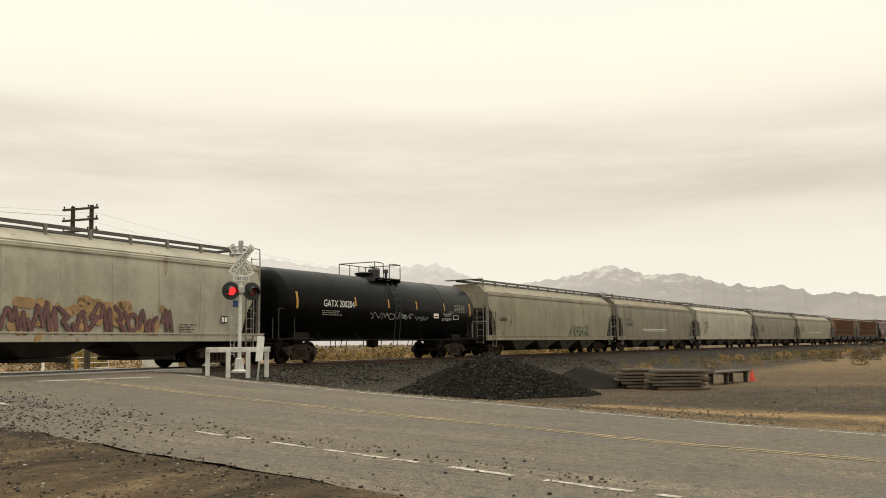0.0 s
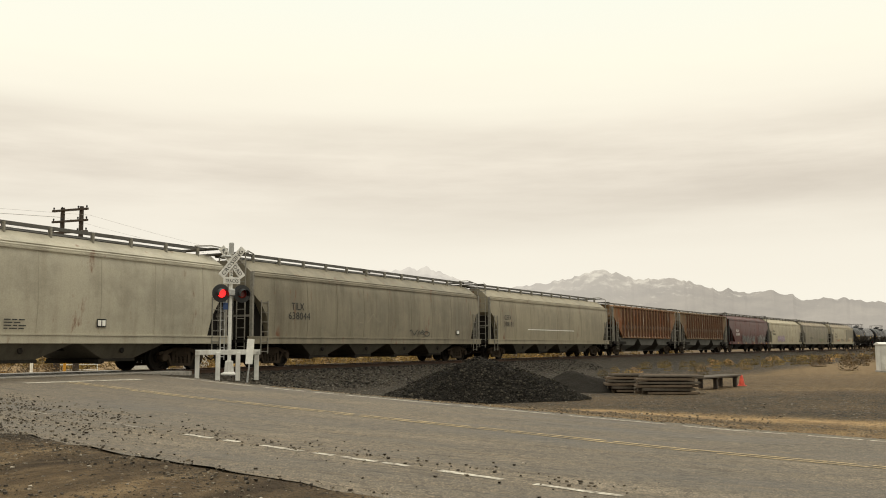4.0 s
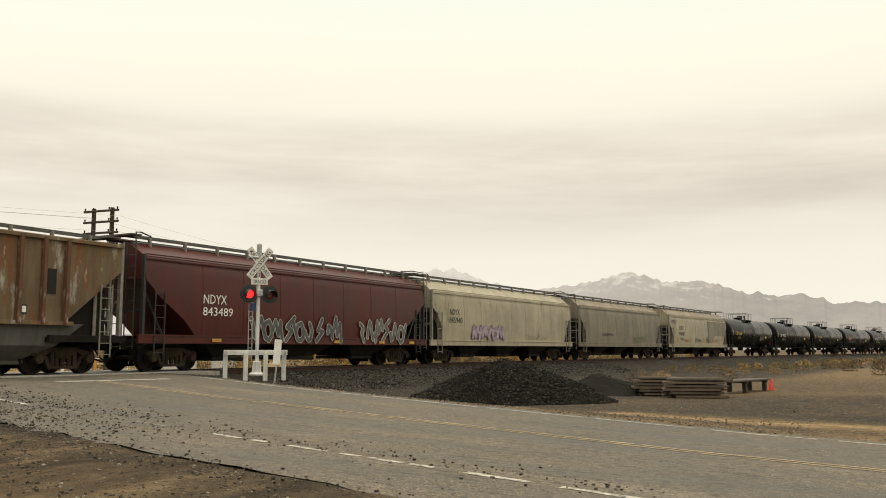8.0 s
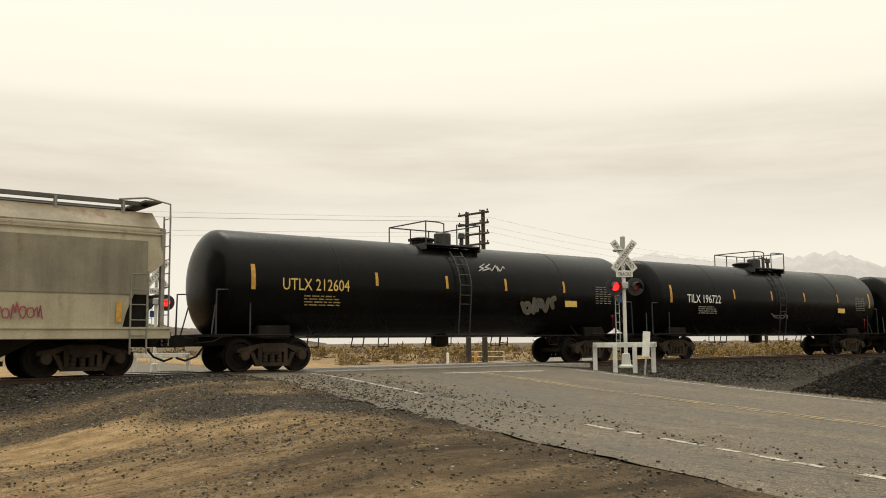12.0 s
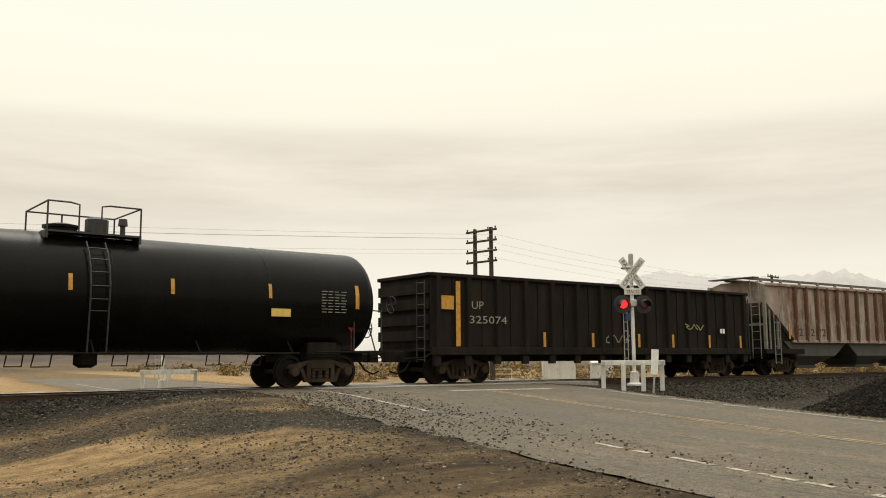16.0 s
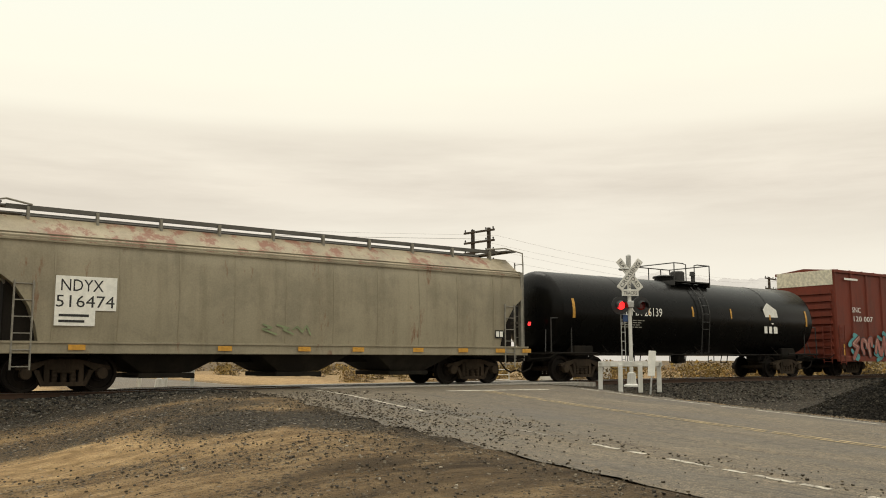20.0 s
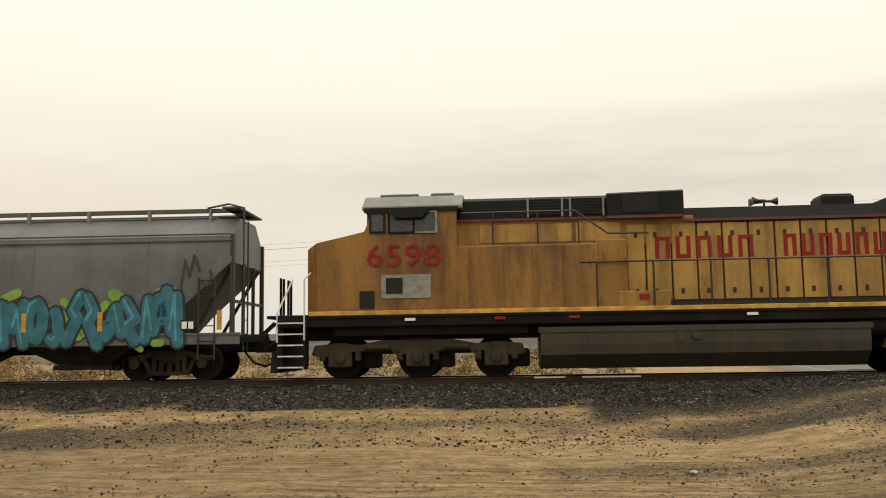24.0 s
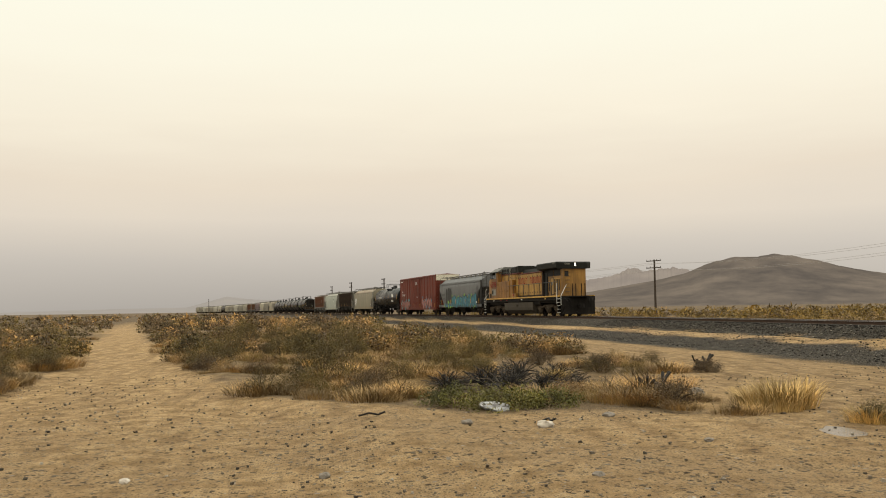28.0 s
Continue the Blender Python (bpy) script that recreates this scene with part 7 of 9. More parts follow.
c = couple(tank_car("tank_car", 18.2, M["black_tank"], "glossy black tank car with gold stencils and a blue painting"), 268.9, 287.1)
tank_marks(c, "UTLX 212604", "gold")
graffiti(c, 2.6, 4.3, 1.75, 2.4, (0.050, 0.045, 0.045), (0.13, 0.085, 0.022), (0.09, 0.085, 0.07), 4, -1.560, None, 31, 0.5)
scrawl(c, 0.7, 1.9, 3.15, 3.45, (0.6, 0.6, 0.58), 4, -1.420, 32, 0.04)
scrawl(c, -8.0, -7.5, 2.1, 3.0, (0.22, 0.03, 0.10), 2, -1.340, 33, 0.05)
c = couple(tank_car("tank_car", 18.4, M["black_tank"], "glossy black tank car with white stencils"), 287.1, 305.5)
tank_marks(c, "TILX 196722", "white")
scrawl(c, -0.8, 0.6, 1.7, 1.95, (0.16, 0.16, 0.15), 4, -1.530, 35, 0.026)
c = couple(tank_car("tank_car", 18.9, M["black_tank"], "glossy black tank car with gold stencils"), 305.5, 324.4)
tank_marks(c, "UTLX 207014", "gold")
c = couple(tank_car("tank_car", 19.0, M["black_tank"], "glossy black tank car with gold stencils and purple tags"), 324.4, 343.4)
tank_marks(c, "UTLX 208671", "gold")
scrawl(c, -4.8, -2.2, 1.75, 2.25, (0.095, 0.060, 0.015), 9, -1.540, 44, 0.028)
scrawl(c, -4.6, -2.4, 1.80, 2.15, (0.075, 0.045, 0.012), 7, -1.534, 45, 0.024)
graffiti(c, -6.9, -6.2, 1.85, 2.6, (0.16, 0.03, 0.16), (0.10, 0.02, 0.09), None, 1, -1.550, None, 38, 0.5)
scrawl(c, 0.4, 1.6, 1.85, 2.2, (0.11, 0.06, 0.014), 7, -1.540, 39, 0.026)
scrawl(c, 2.6, 3.8, 1.85, 2.2, (0.10, 0.018, 0.02), 6, -1.540, 43, 0.026)
c = couple(tank_car("tank_car", 18.2, M["black_tank"], "glossy black tank car with white stencils and a lime label"), 343.4, 361.6)
tank_marks(c, "TILX 320152", "white")
bm = bmesh.new()
add_box(bm, (-4.1, -1.566, 1.86), (-3.55, -1.552, 2.06))
part("lime_label", bm, M["lime"], c)

c = couple(gondola_car("gondola_car", 18.3, "dark brown empty gondola car with pressed posts and dim tags"), 362.0, 380.5)
lettering("UP", c, -6.85, -1.595, 2.42, 0.26, M["silver"], 0.5)
lettering("325074", c, -6.95, -1.595, 1.95, 0.25, M["silver"], 1.6)
bm = bmesh.new()
add_box(bm, (-8.05, -1.580, 2.38), (-7.55, -1.560, 2.82))
part("yellow_panel", bm, M["yellow"], c, "faded yellow end panel")
bm = bmesh.new()
add_box(bm, (-7.48, -1.598, 1.2), (-7.30, -1.588, 3.3))
part("yellow_panel", bm, M["yellow"], c, "narrow yellow end strip")
reflectors(c, (-3.6, -1.2, 1.3, 3.3, 5.6, 7.7), -1.596, 1.2, 0.5, 0.12)
scrawl(c, 4.0, 5.2, 1.9, 2.2, (0.20, 0.22, 0.06), 3, -1.595, 41, 0.05)
scrawl(c, -0.6, 0.8, 1.35, 1.7, (0.14, 0.13, 0.10), 3, -1.595, 42, 0.05)
dot_plate(c, 6.3, 1.75, -1.592)
c = couple(ribbed_hopper("hopper_car", 19.4, M["rib_grey"], "faded pink-grey ribbed covered hopper car with rust"), 380.3, 399.7)
lettering("72 82 72", c, -6.95, -1.512, 1.75, 0.34, M["black"], 2.5)
reflectors(c, (-7.3, 7.4), -1.518, 1.6, 0.7, 0.12)
marks(c, M["white"], [(3.2, 2.75, 0.9, 0.07), (3.0, 2.95, 0.6, 0.07), (3.7, 2.55, 0.5, 0.07)], -1.606)
dot_plate(c, 6.2, 1.72, -1.512)
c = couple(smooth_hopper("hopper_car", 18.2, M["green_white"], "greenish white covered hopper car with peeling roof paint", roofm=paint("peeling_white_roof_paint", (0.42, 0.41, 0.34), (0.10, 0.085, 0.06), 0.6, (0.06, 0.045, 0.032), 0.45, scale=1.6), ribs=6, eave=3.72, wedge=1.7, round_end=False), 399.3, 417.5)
lettering("MP", c, -6.30, SIDE_Y, 2.38, 0.36, M["black"], 0.68)
lettering("718132", c, -6.80, SIDE_Y, 1.85, 0.36, M["black"], 1.5)
fine_print(c, -5.9, 1.5, M["black"], SIDE_Y, 2, 1.5)
bm = bmesh.new()
add_prism(bm, [(3.35, 2.85), (3.40, 3.12), (3.85, 3.12), (3.90, 2.85)], SIDE_Y - 0.006, SIDE_Y)
part("shield_top", bm, M["black"], c)
bm = bmesh.new()
add_prism(bm, [(3.38, 2.85), (3.42, 2.55), (3.62, 2.45), (3.82, 2.55), (3.87, 2.85)], SIDE_Y - 0.006, SIDE_Y)
part("shield", bm, M["white"], c)
reflectors(c, (-7.4, -3.0, 0.4, 2.4, 5.4), -1.638, 1.0, 0.10, 0.5)
dot_plate(c, 5.9, 1.6, SIDE_Y)
c = couple(ribbed_hopper("hopper_car", 18.1, M["rib_brown"], "dark brown ribbed covered hopper car with ghosted letters", hopperm=M["hopperbot"]), 417.4, 435.6)
bm = bmesh.new()
for x in (-6.05, -5.0, -3.3, -2.2):
    add_box(bm, (x - 0.36, -1.512, 2.2), (x + 0.36, -1.503, 2.62))
part("white_patch", bm, M["silver"], c)
lettering("74886", c, -6.35, -1.520, 2.25, 0.28, M["black"], 1.75)
bm = bmesh.new()
for x0, n, z in ((-0.4, 5, 2.55), (-1.3, 7, 1.75)):
    for i in range(n):
        x = x0 + i * 0.95
        add_box(bm, (x, -1.508, z), (x + 0.09, -1.501, z + 0.5))
        add_box(bm, (x + 0.09, -1.508, z + (0.41 if i % 2 else 0)), (x + 0.38, -1.501, z + (0.5 if i % 2 else 0.09)))
part("ghost_lettering", bm, M["black"], c)
reflectors(c, (-7.2, -3.5, -0.5, 2.6, 5.3, 7.4), -1.606, 1.5, 0.5, 0.11)
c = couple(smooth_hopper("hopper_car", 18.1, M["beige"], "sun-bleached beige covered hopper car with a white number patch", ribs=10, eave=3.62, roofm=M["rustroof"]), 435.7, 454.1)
bm = bmesh.new()
add_box(bm, (-6.95, SIDE_Y - 0.006, 1.98), (-5.50, SIDE_Y, 2.80))
add_box(bm, (-6.95, SIDE_Y - 0.006, 1.6), (-6.0, SIDE_Y, 1.98))
part("number_patch", bm, M["white"], c, "white number patch")
lettering("NDYX", c, -6.85, SIDE_Y - 0.008, 2.44, 0.29, M["black"], 1.0)
lettering("516474", c, -6.95, SIDE_Y - 0.008, 2.05, 0.29, M["black"], 1.38)
marks(c, M["black"], [(-6.85, 1.82, 0.7, 0.06), (-6.85, 1.68, 0.6, 0.06)], SIDE_Y - 0.008)
reflectors(c, (-6.4, -2.6, -0.2, 1.6, 3.8, 5.6, 7.2, 8.4), -1.638, 1.02, 0.13, 0.40)
scrawl(c, -1.6, 0.0, 1.5, 1.85, (0.20, 0.24, 0.12), 3, SIDE_Y, 43, 0.05)
dot_plate(c, 7.0, 1.5, SIDE_Y)
c = couple(tank_car("tank_car", 18.1, M["black_tank"], "glossy black tank car with a white leaf emblem"), 454.1, 472.2)
lettering("ADMX 26139", c, -5.0, -1.568, 2.45, 0.33, M["white"], 2.4)
fine_print(c, -5.0, 2.25, M["white"], -1.562, 3, 1.4)
bm = bmesh.new()
add_prism(bm, [(4.35, 2.55), (4.15, 2.95), (4.45, 3.25), (5.15, 2.95), (5.25, 2.65), (4.85, 2.3)], -1.550, -1.540)
part("leaf_emblem", bm, M["white"], c, "white leaf emblem")
marks(c, M["white"], [(4.2, 1.92, 0.22, 0.3), (4.55, 1.92, 0.22, 0.3), (4.9, 1.92, 0.28, 0.3)], -1.545, "emblem_bars")
bm = bmesh.new()
add_lathe(bm, [(0.0, 0.07), (0.03, 0.07)], 10, (-9.02, -0.9, 2.05), "x")
part("marker_light", bm, M["tailred"], c)
c = couple(box_car("box_car", 21.3, "red high-cube box car with pink and turquoise graffiti"), 472.2, 493.5)
lettering("SNC", c, -8.35, -1.615, 3.05, 0.25, M["white"], 0.75)
lettering("120 007", c, -8.35, -1.615, 2.62, 0.25, M["white"], 1.7)
graffiti(c, -8.6, -3.8, 0.82, 2.1, (0.30, 0.10, 0.075), (0.03, 0.02, 0.02), (0.42, 0.28, 0.22), 7, -1.63, (0.06, 0.24, 0.25), 51, 0.5)
graffiti(c, 3.2, 7.9, 0.80, 2.35, (0.36, 0.13, 0.10), (0.02, 0.02, 0.02), (0.46, 0.30, 0.25), 8, -1.63, (0.05, 0.20, 0.30), 52, 0.52)
marks(c, M["white"], [(-0.2, 4.35, 0.75, 0.06), (-0.3, 4.2, 0.95, 0.06), (-0.2, 4.05, 0.7, 0.06), (0.3, 2.45, 0.5, 0.05), (0.3, 2.3, 0.55, 0.05)], -1.66)
marks(c, M["white"], [(-8.9, 4.6, 1.2, 0.10)], -1.615)
reflectors(c, (-9.2, -6.2, -1.3, 2.0, 5.0, 6.8, 9.2), -1.625, 0.95, 0.55, 0.12)
c = couple(smooth_hopper("hopper_car", 18.1, M["grey"], "dark grey covered hopper car with large blue and green graffiti", ribs=5, wedge=1.9, lad=M["darkladder"], round_end=False), 493.5, 512.0)
lettering("NDYX", c, -6.85, SIDE_Y, 2.28, 0.28, M["black"], 0.98)
lettering("843521", c, -6.85, SIDE_Y, 1.80, 0.28, M["black"], 1.3)
graffiti(c, -2.3, 1.8, 0.98, 2.25, (0.022, 0.145, 0.185), (0.010, 0.016, 0.016), (0.06, 0.27, 0.33), 8, SIDE_Y - 0.03, (0.17, 0.33, 0.04), 53, 0.95)
graffiti(c, 1.9, 7.0, 0.98, 2.30, (0.022, 0.13, 0.175), (0.010, 0.016, 0.016), (0.06, 0.25, 0.33), 10, SIDE_Y - 0.03, (0.17, 0.33, 0.04), 54, 0.95)
graffiti(c, -5.6, -2.4, 0.98, 1.45, (0.03, 0.14, 0.25), (0.02, 0.03, 0.03), None, 4, SIDE_Y - 0.03, (0.20, 0.40, 0.05), 55, 0.6)
bm = bmesh.new()
for x0, x1, z1 in ((-5.3, -4.5, 3.05), (-4.4, -3.4, 3.15), (-3.5, -2.75, 3.02)):
    stroke(bm, [((x0 + x1) / 2, 1.6), ((x0 + x1) / 2, z1 - 0.4)], x1 - x0, SIDE_Y - 0.008)
    stroke(bm, [((x0 + x1) / 2 - 0.1, z1 - 0.05), ((x0 + x1) / 2 + 0.1, z1)], 0.2, SIDE_Y - 0.010)
part("black_painting", bm, M["black"], c, "three black painted shapes")
scrawl(c, 6.9, 7.9, 2.4, 3.3, (0.03, 0.03, 0.03), 2, SIDE_Y, 56, 0.05)
reflectors(c, (-7.3, -3.1, -0.9, 2.9, 4.9, 8.0), SIDE_Y - 0.052, 1.30, 0.5, 0.13)
dot_plate(c, 7.0, 1.3, SIDE_Y - 0.05)
couple(locomotive(), 511.3, 533.6)


def ride(ob, s0, step=1.0):
    """The rows of a car that rolls along the line at the train's speed."""
    rows = []
    for i in range(int(28 / step) + 1):
        p, th = on_track(s0 - V * i * step)
        rows.append((i * step, Matrix.LocRotScale(p, Euler((0, 0, th)), None)))
    return rows


# ---- crossing signals ----
GLOWS = []


def crossing_signal(at, facing, mirror=False, label="white crossbuck and twin red flashing lamps on a steel mast"):
    sg = thing("crossing_signal", label, "crossing signal", "signals at the crossing")
    W = M["whitepost"]
    bm = bmesh.new()
    add_rod(bm, (0, 0, 0.0), (0, 0, 4.25), 0.062, 12)
    add_lathe(bm, [(0, 0.26), (0.05, 0.26), (0.10, 0.16), (0.45, 0.13), (0.47, 0.08)], 12, (0, 0, 0), "z")
    part("mast", bm, W, sg)
    bm = bmesh.new()
    add_lathe(bm, [(4.0, 0.085), (4.36, 0.085), (4.40, 0.05)], 12, (0, 0, 0), "z")
    part("mast_cap", bm, M["galv"], sg)
    for a, txt, dx in ((52, "CROSSING", 0), (-52, "RAIL   ROAD", 0)):
        bm = bmesh.new()
        add_box(bm, (-0.62, -0.012, -0.115), (0.62, 0.012, 0.115), 0.008)
        arm = part("crossbuck_arm", bm, W, sg)
        arm.matrix_basis = pose(0, -0.10 if a > 0 else -0.075, 3.72, 0, -a, 0)
        lettering(txt, arm, 0, -0.016, -0.062, 0.125, M["black"], 1.05, ends="CENTER")
    bm = bmesh.new()
    add_box(bm, (-0.29, -0.10, 3.00), (0.29, -0.075, 3.22), 0.006)
    tr = part("tracks_plate", bm, W, sg)
    lettering("TRACKS", tr, 0, -0.104, 3.045, 0.115, M["black"], 0.46, ends="CENTER")
    lettering("2", sg, 0, -0.068, 3.27, 0.13, M["black"], 0.07, ends="CENTER")
    bm = bmesh.new()
    add_rod(bm, (-0.55, -0.06, 2.72), (0.55, -0.06, 2.72), 0.04, 8)
    add_box(bm, (-0.14, -0.12, 2.60), (0.14, 0.10, 2.84), 0.03)
    arm = part("lamp_arm", bm, M["galv"], sg)
    for sx in (-1, 1):
        bm = bmesh.new()
        add_lathe(bm, [(-0.015, 0.30), (0.015, 0.30), (0.03, 0.17), (0.20, 0.14), (0.22, 0.05)], 24, (sx * 0.36, -0.10, 2.68))
        lp = part("lamp_disc", bm, M["black"], sg, "black lamp background disc")
        bm = bmesh.new()
        rr = [(sx * 0.36 + 0.165 * math.cos(a), 2.68 + 0.165 * math.sin(a)) for a in [radians(q) for q in range(-20, 201, 20)]]
        for (xa, za), (xb, zb) in zip(rr, rr[1:]):
            vs = [bm.verts.new(p) for p in ((xa, -0.12, za), (xb, -0.12, zb), (xb, -0.42, zb - 0.05), (xa, -0.42, za - 0.05))]
            bm.faces.new(vs)
            vs = [bm.verts.new((p.co.x * 1.0, p.co.y, p.co.z + 0.006)) for p in vs]
            bm.faces.new(vs[::-1])
        part("visor", bm, M["black"], lp)
        bm = bmesh.new()
        add_lathe(bm, [(-0.035, 0.10), (-0.02, 0.15), (0.0, 0.152)], 20, (sx * 0.36, -0.115, 2.68))
        part("lens", bm, M["lampred"], lp)
    # one lit lens that jumps between the two lamps
    bm = bmesh.new()
    add_lathe(bm, [(-0.012, 0.09), (-0.004, 0.142), (0.0, 0.143)], 20, (0, -0.155, 2.68))
    g = part("lit_lens", bm, M["lampglow"], sg, "lit red lens")
    g.matrix_basis = pose(-0.36, 0, 0)
    GLOWS.append((g, mirror))
    bm = bmesh.new()
    for s in (-1, 1):
        add_rod(bm, (-0.14 + s * 0.0 - 0.13 * (s > 0), 0.12, 0.5), (-0.14 - 0.13 * (s > 0), 0.12, 2.55), 0.016, 5)
    for i in range(7):
        add_rod(bm, (-0.14, 0.12, 0.6 + i * 0.3), (-0.27, 0.12, 0.6 + i * 0.3), 0.011, 4)
    part("mast_ladder", bm, M["galv"], sg)
    bm = bmesh.new()
    add_box(bm, (-0.22, 0.03, 2.15), (-0.06, 0.09, 2.38), 0.01)
    part("blue_plate", bm, plain("blue_sign", (0.03, 0.07, 0.20)), sg)
    bm = bmesh.new()
    add_lathe(bm, [(4.42, 0.16), (4.46, 0.20), (4.50, 0.17), (4.54, 0.06)], 14, (-0.14, 0.05, -0.55), "z")
    part("bell", bm, M["galv"], sg)
    sg.matrix_world = pose(*at, 0, 0, facing)
    return sg


crossing_signal((23.67, 19.25, -0.11), -31)
crossing_signal((12.75, 32.2, -0.35), -24, True)


def guard_frame(at, facing, n=4, label="white-painted steel guard rail round the signal mast"):
    gf = thing("guard_rail", label, "guard rail", "guards at the signals")
    bm = bmesh.new()
    add_box(bm, (-1.0, -0.05, 0.72), (1.0, 0.05, 0.88), 0.01)
    part("rail_bar", bm, M["whitepost"], gf)
    for i in range(n):
        x = -0.93 + 1.86 * i / (n - 1)
        bm = bmesh.new()
        add_box(bm, (x - 0.07, -0.09 + (0.5 if i in (0, n - 1) else 0), -0.1), (x + 0.07, 0.05 + (0.5 if i in (0, n - 1) else 0), 0.80), 0.01)
        if i in (0, n - 1):
            add_box(bm, (x - 0.05, -0.05, 0.74), (x + 0.05, 0.55, 0.84))
        part("post", bm, M["whitepost"], gf)
    gf.matrix_world = pose(*at, 0, 0, facing)
    return gf


guard_frame((22.75, 18.55, -0.16), -48)
guard_frame((12.75, 31.6, -0.40), -24, 3)
mk = thing("marker_sign", "blank white marker plate on a steel post beside the guard rail", "sign")
bm = bmesh.new()
add_rod(bm, (0, 0, 0), (0.03, 0, 1.0), 0.03, 6)
part("post", bm, M["galv"], mk)
bm = bmesh.new()
add_box(bm, (-0.11, -0.045, 0.55), (0.11, -0.03, 1.32), 0.012)
part("plate", bm, M["white"], mk)
mk.matrix_world = pose(22.2, 17.35, -0.27, 0, 4, -48)

# ---- poles and wires ----
def utility_pole(at, h, facing, arms=2, two=False, label="dark timber utility pole with crossarms"):
    up = thing("utility_pole", label, "utility pole", "poles along the railway")
    xs = (-0.66, 0.66) if two else (0,)
    for x in xs:
        bm = bmesh.new()
        add_lathe(bm, [(-0.3, 0.17), (h * 0.5, 0.145), (h, 0.115)], 10, (x, 0, 0), "z")
        part("pole", bm, M["pole"], up, "", True)
    for i in range(arms):
        z = h - 0.18 - i * (0.62 if two else 0.95)
        bm = bmesh.new()
        w = 1.25 if two else 1.35
        add_box(bm, (-w, -0.20, z - 0.06), (w, -0.10, z + 0.06), 0.01)
        a = part("crossarm", bm, M["pole"], up)
        for x in (-w + 0.1, -w * 0.45, w * 0.45, w - 0.1):
            bm = bmesh.new()
            add_lathe(bm, [(z + 0.06, 0.02), (z + 0.14, 0.05), (z + 0.20, 0.035)], 8, (x, -0.15, 0), "z")
            part("insulator", bm, M["black"], a)
    up.matrix_world = pose(*at, 0, 0, facing)
    return up


utility_pole((35.2, 39.75, -0.75), 9.35, -85, 4, True, "dark timber double pole with four crossarms")
utility_pole((76.5, 45.6, -0.8), 9.3, 10, 2)
POLES = [(-77.0, 55.0), (-117.5, 45.0), (-182.0, 12.2), (-206.0, 6.3), (-238.5, 2.2), (-459.0, -57.0)]
for x, y in POLES:
    utility_pole((x, y, -0.9), 8.0, 25 if x > -150 else 12, 3 if x > -80 else 2)


def wire(a, b, sag, r=0.014):
    bm = bmesh.new()
    pts = [Vector(a).lerp(Vector(b), i / 14) - Vector((0, 0, sag * 4 * (i / 14) * (1 - i / 14))) for i in range(15)]
    add_pipe(bm, pts, r, 4)
    ob = new("overhead_wire", mesh_of("overhead_wire", bm, M["wire"]))
    return tagged(ob, "thin dark overhead line wire between poles", "wire", "overhead wires")


for dz, dy in ((-0.3, -1.0), (-0.3, 1.0), (-1.2, 1.1), (-1.2, -1.1)):
    wire((35.4, 39.6 + dy, 8.4 + dz), (-77.0, 55.0 + dy, 6.9 + dz), 1.3, 0.012 if dz > -1 and dy > 0 else 0.005)
    wire((-77.0, 55.0 + dy, 6.9 + dz), (-117.5, 45.0 + dy, 6.9 + dz), 0.6, 0.012)
    wire((-117.5, 45.0 + dy, 6.9 + dz), (-182.0, 12.2 + dy, 6.9 + dz), 0.9, 0.014)
    wire((35.4, 39.6 + dy, 8.4 + dz), (76.5, 45.6 + dy, 8.3 + dz), 0.6, 0.005)

# ---- cabinets, pallets, heaps, post ----
def signal_cabinet(at, size, facing, label):
    cb = thing("signal_cabinet", label, "cabinet", "trackside cabinets")
    w, d, h = size
    bm = bmesh.new()
    add_box(bm, (-w / 2 - 0.05, -d / 2 - 0.05, -0.1), (w / 2 + 0.05, d / 2 + 0.05, 0.08), 0.01)
    part("base", bm, M["concrete"], cb)
    bm = bmesh.new()
    add_box(bm, (-w / 2, -d / 2, 0.08), (w / 2, d / 2, h), 0.02)
    body = part("body", bm, M["cabinet"], cb)
    bm = bmesh.new()
    add_prism(bm, [(-d / 2 - 0.06, h), (-d / 2 - 0.06, h + 0.05), (0, h + 0.16), (d / 2 + 0.06, h + 0.05), (d / 2 + 0.06, h)], -w / 2 - 0.06, w / 2 + 0.06, "x")
    part("roof", bm, M["cabinet"], cb)
    for a, b in ((-w / 2 + 0.06, -0.02), (0.02, w / 2 - 0.06)):
        bm = bmesh.new()
        add_box(bm, (a, -d / 2 - 0.025, 0.16), (b, -d / 2, h - 0.08), 0.01)
        dr = part("door", bm, M["cabinet"], body)
        bm = bmesh.new()
        add_box(bm, (b - 0.12, -d / 2 - 0.06, h * 0.5), (b - 0.08, -d / 2 - 0.025, h * 0.5 + 0.16))
        part("handle", bm, M["galv"], dr)
    cb.matrix_world = pose(*at, 0, 0, facing)
    return cb


signal_cabinet((39.2, 37.6, -0.55), (1.9, 1.2, 1.35), -40, "silver metal signal cabinet on a concrete base beyond the track")
signal_cabinet((41.5, 36.2, -0.55), (1.3, 1.0, 1.05), -40, "low silver equipment box beyond the track")
signal_cabinet((60.5, -1.2, -0.86), (2.3, 1.6, 1.62), -80, "white metal equipment cabinet at the edge of the yard")


def bollard(at, m, h=0.95):
    b = thing("bollard", "short painted steel bollard beside the crossing", "bollard", "bollards beyond the track")
    bm = bmesh.new()
    add_lathe(bm, [(-0.1, 0.07), (h - 0.04, 0.07), (h, 0.04)], 10, (0, 0, 0), "z")
    part("post", bm, M[m], b)
    b.matrix_world = pose(*at)


bollard((30.2, 36.4, -0.7), "white")
bollard((31.8, 36.0, -0.7), "yellow")
bollard((0.5, 42.0, -0.85), "yellow")


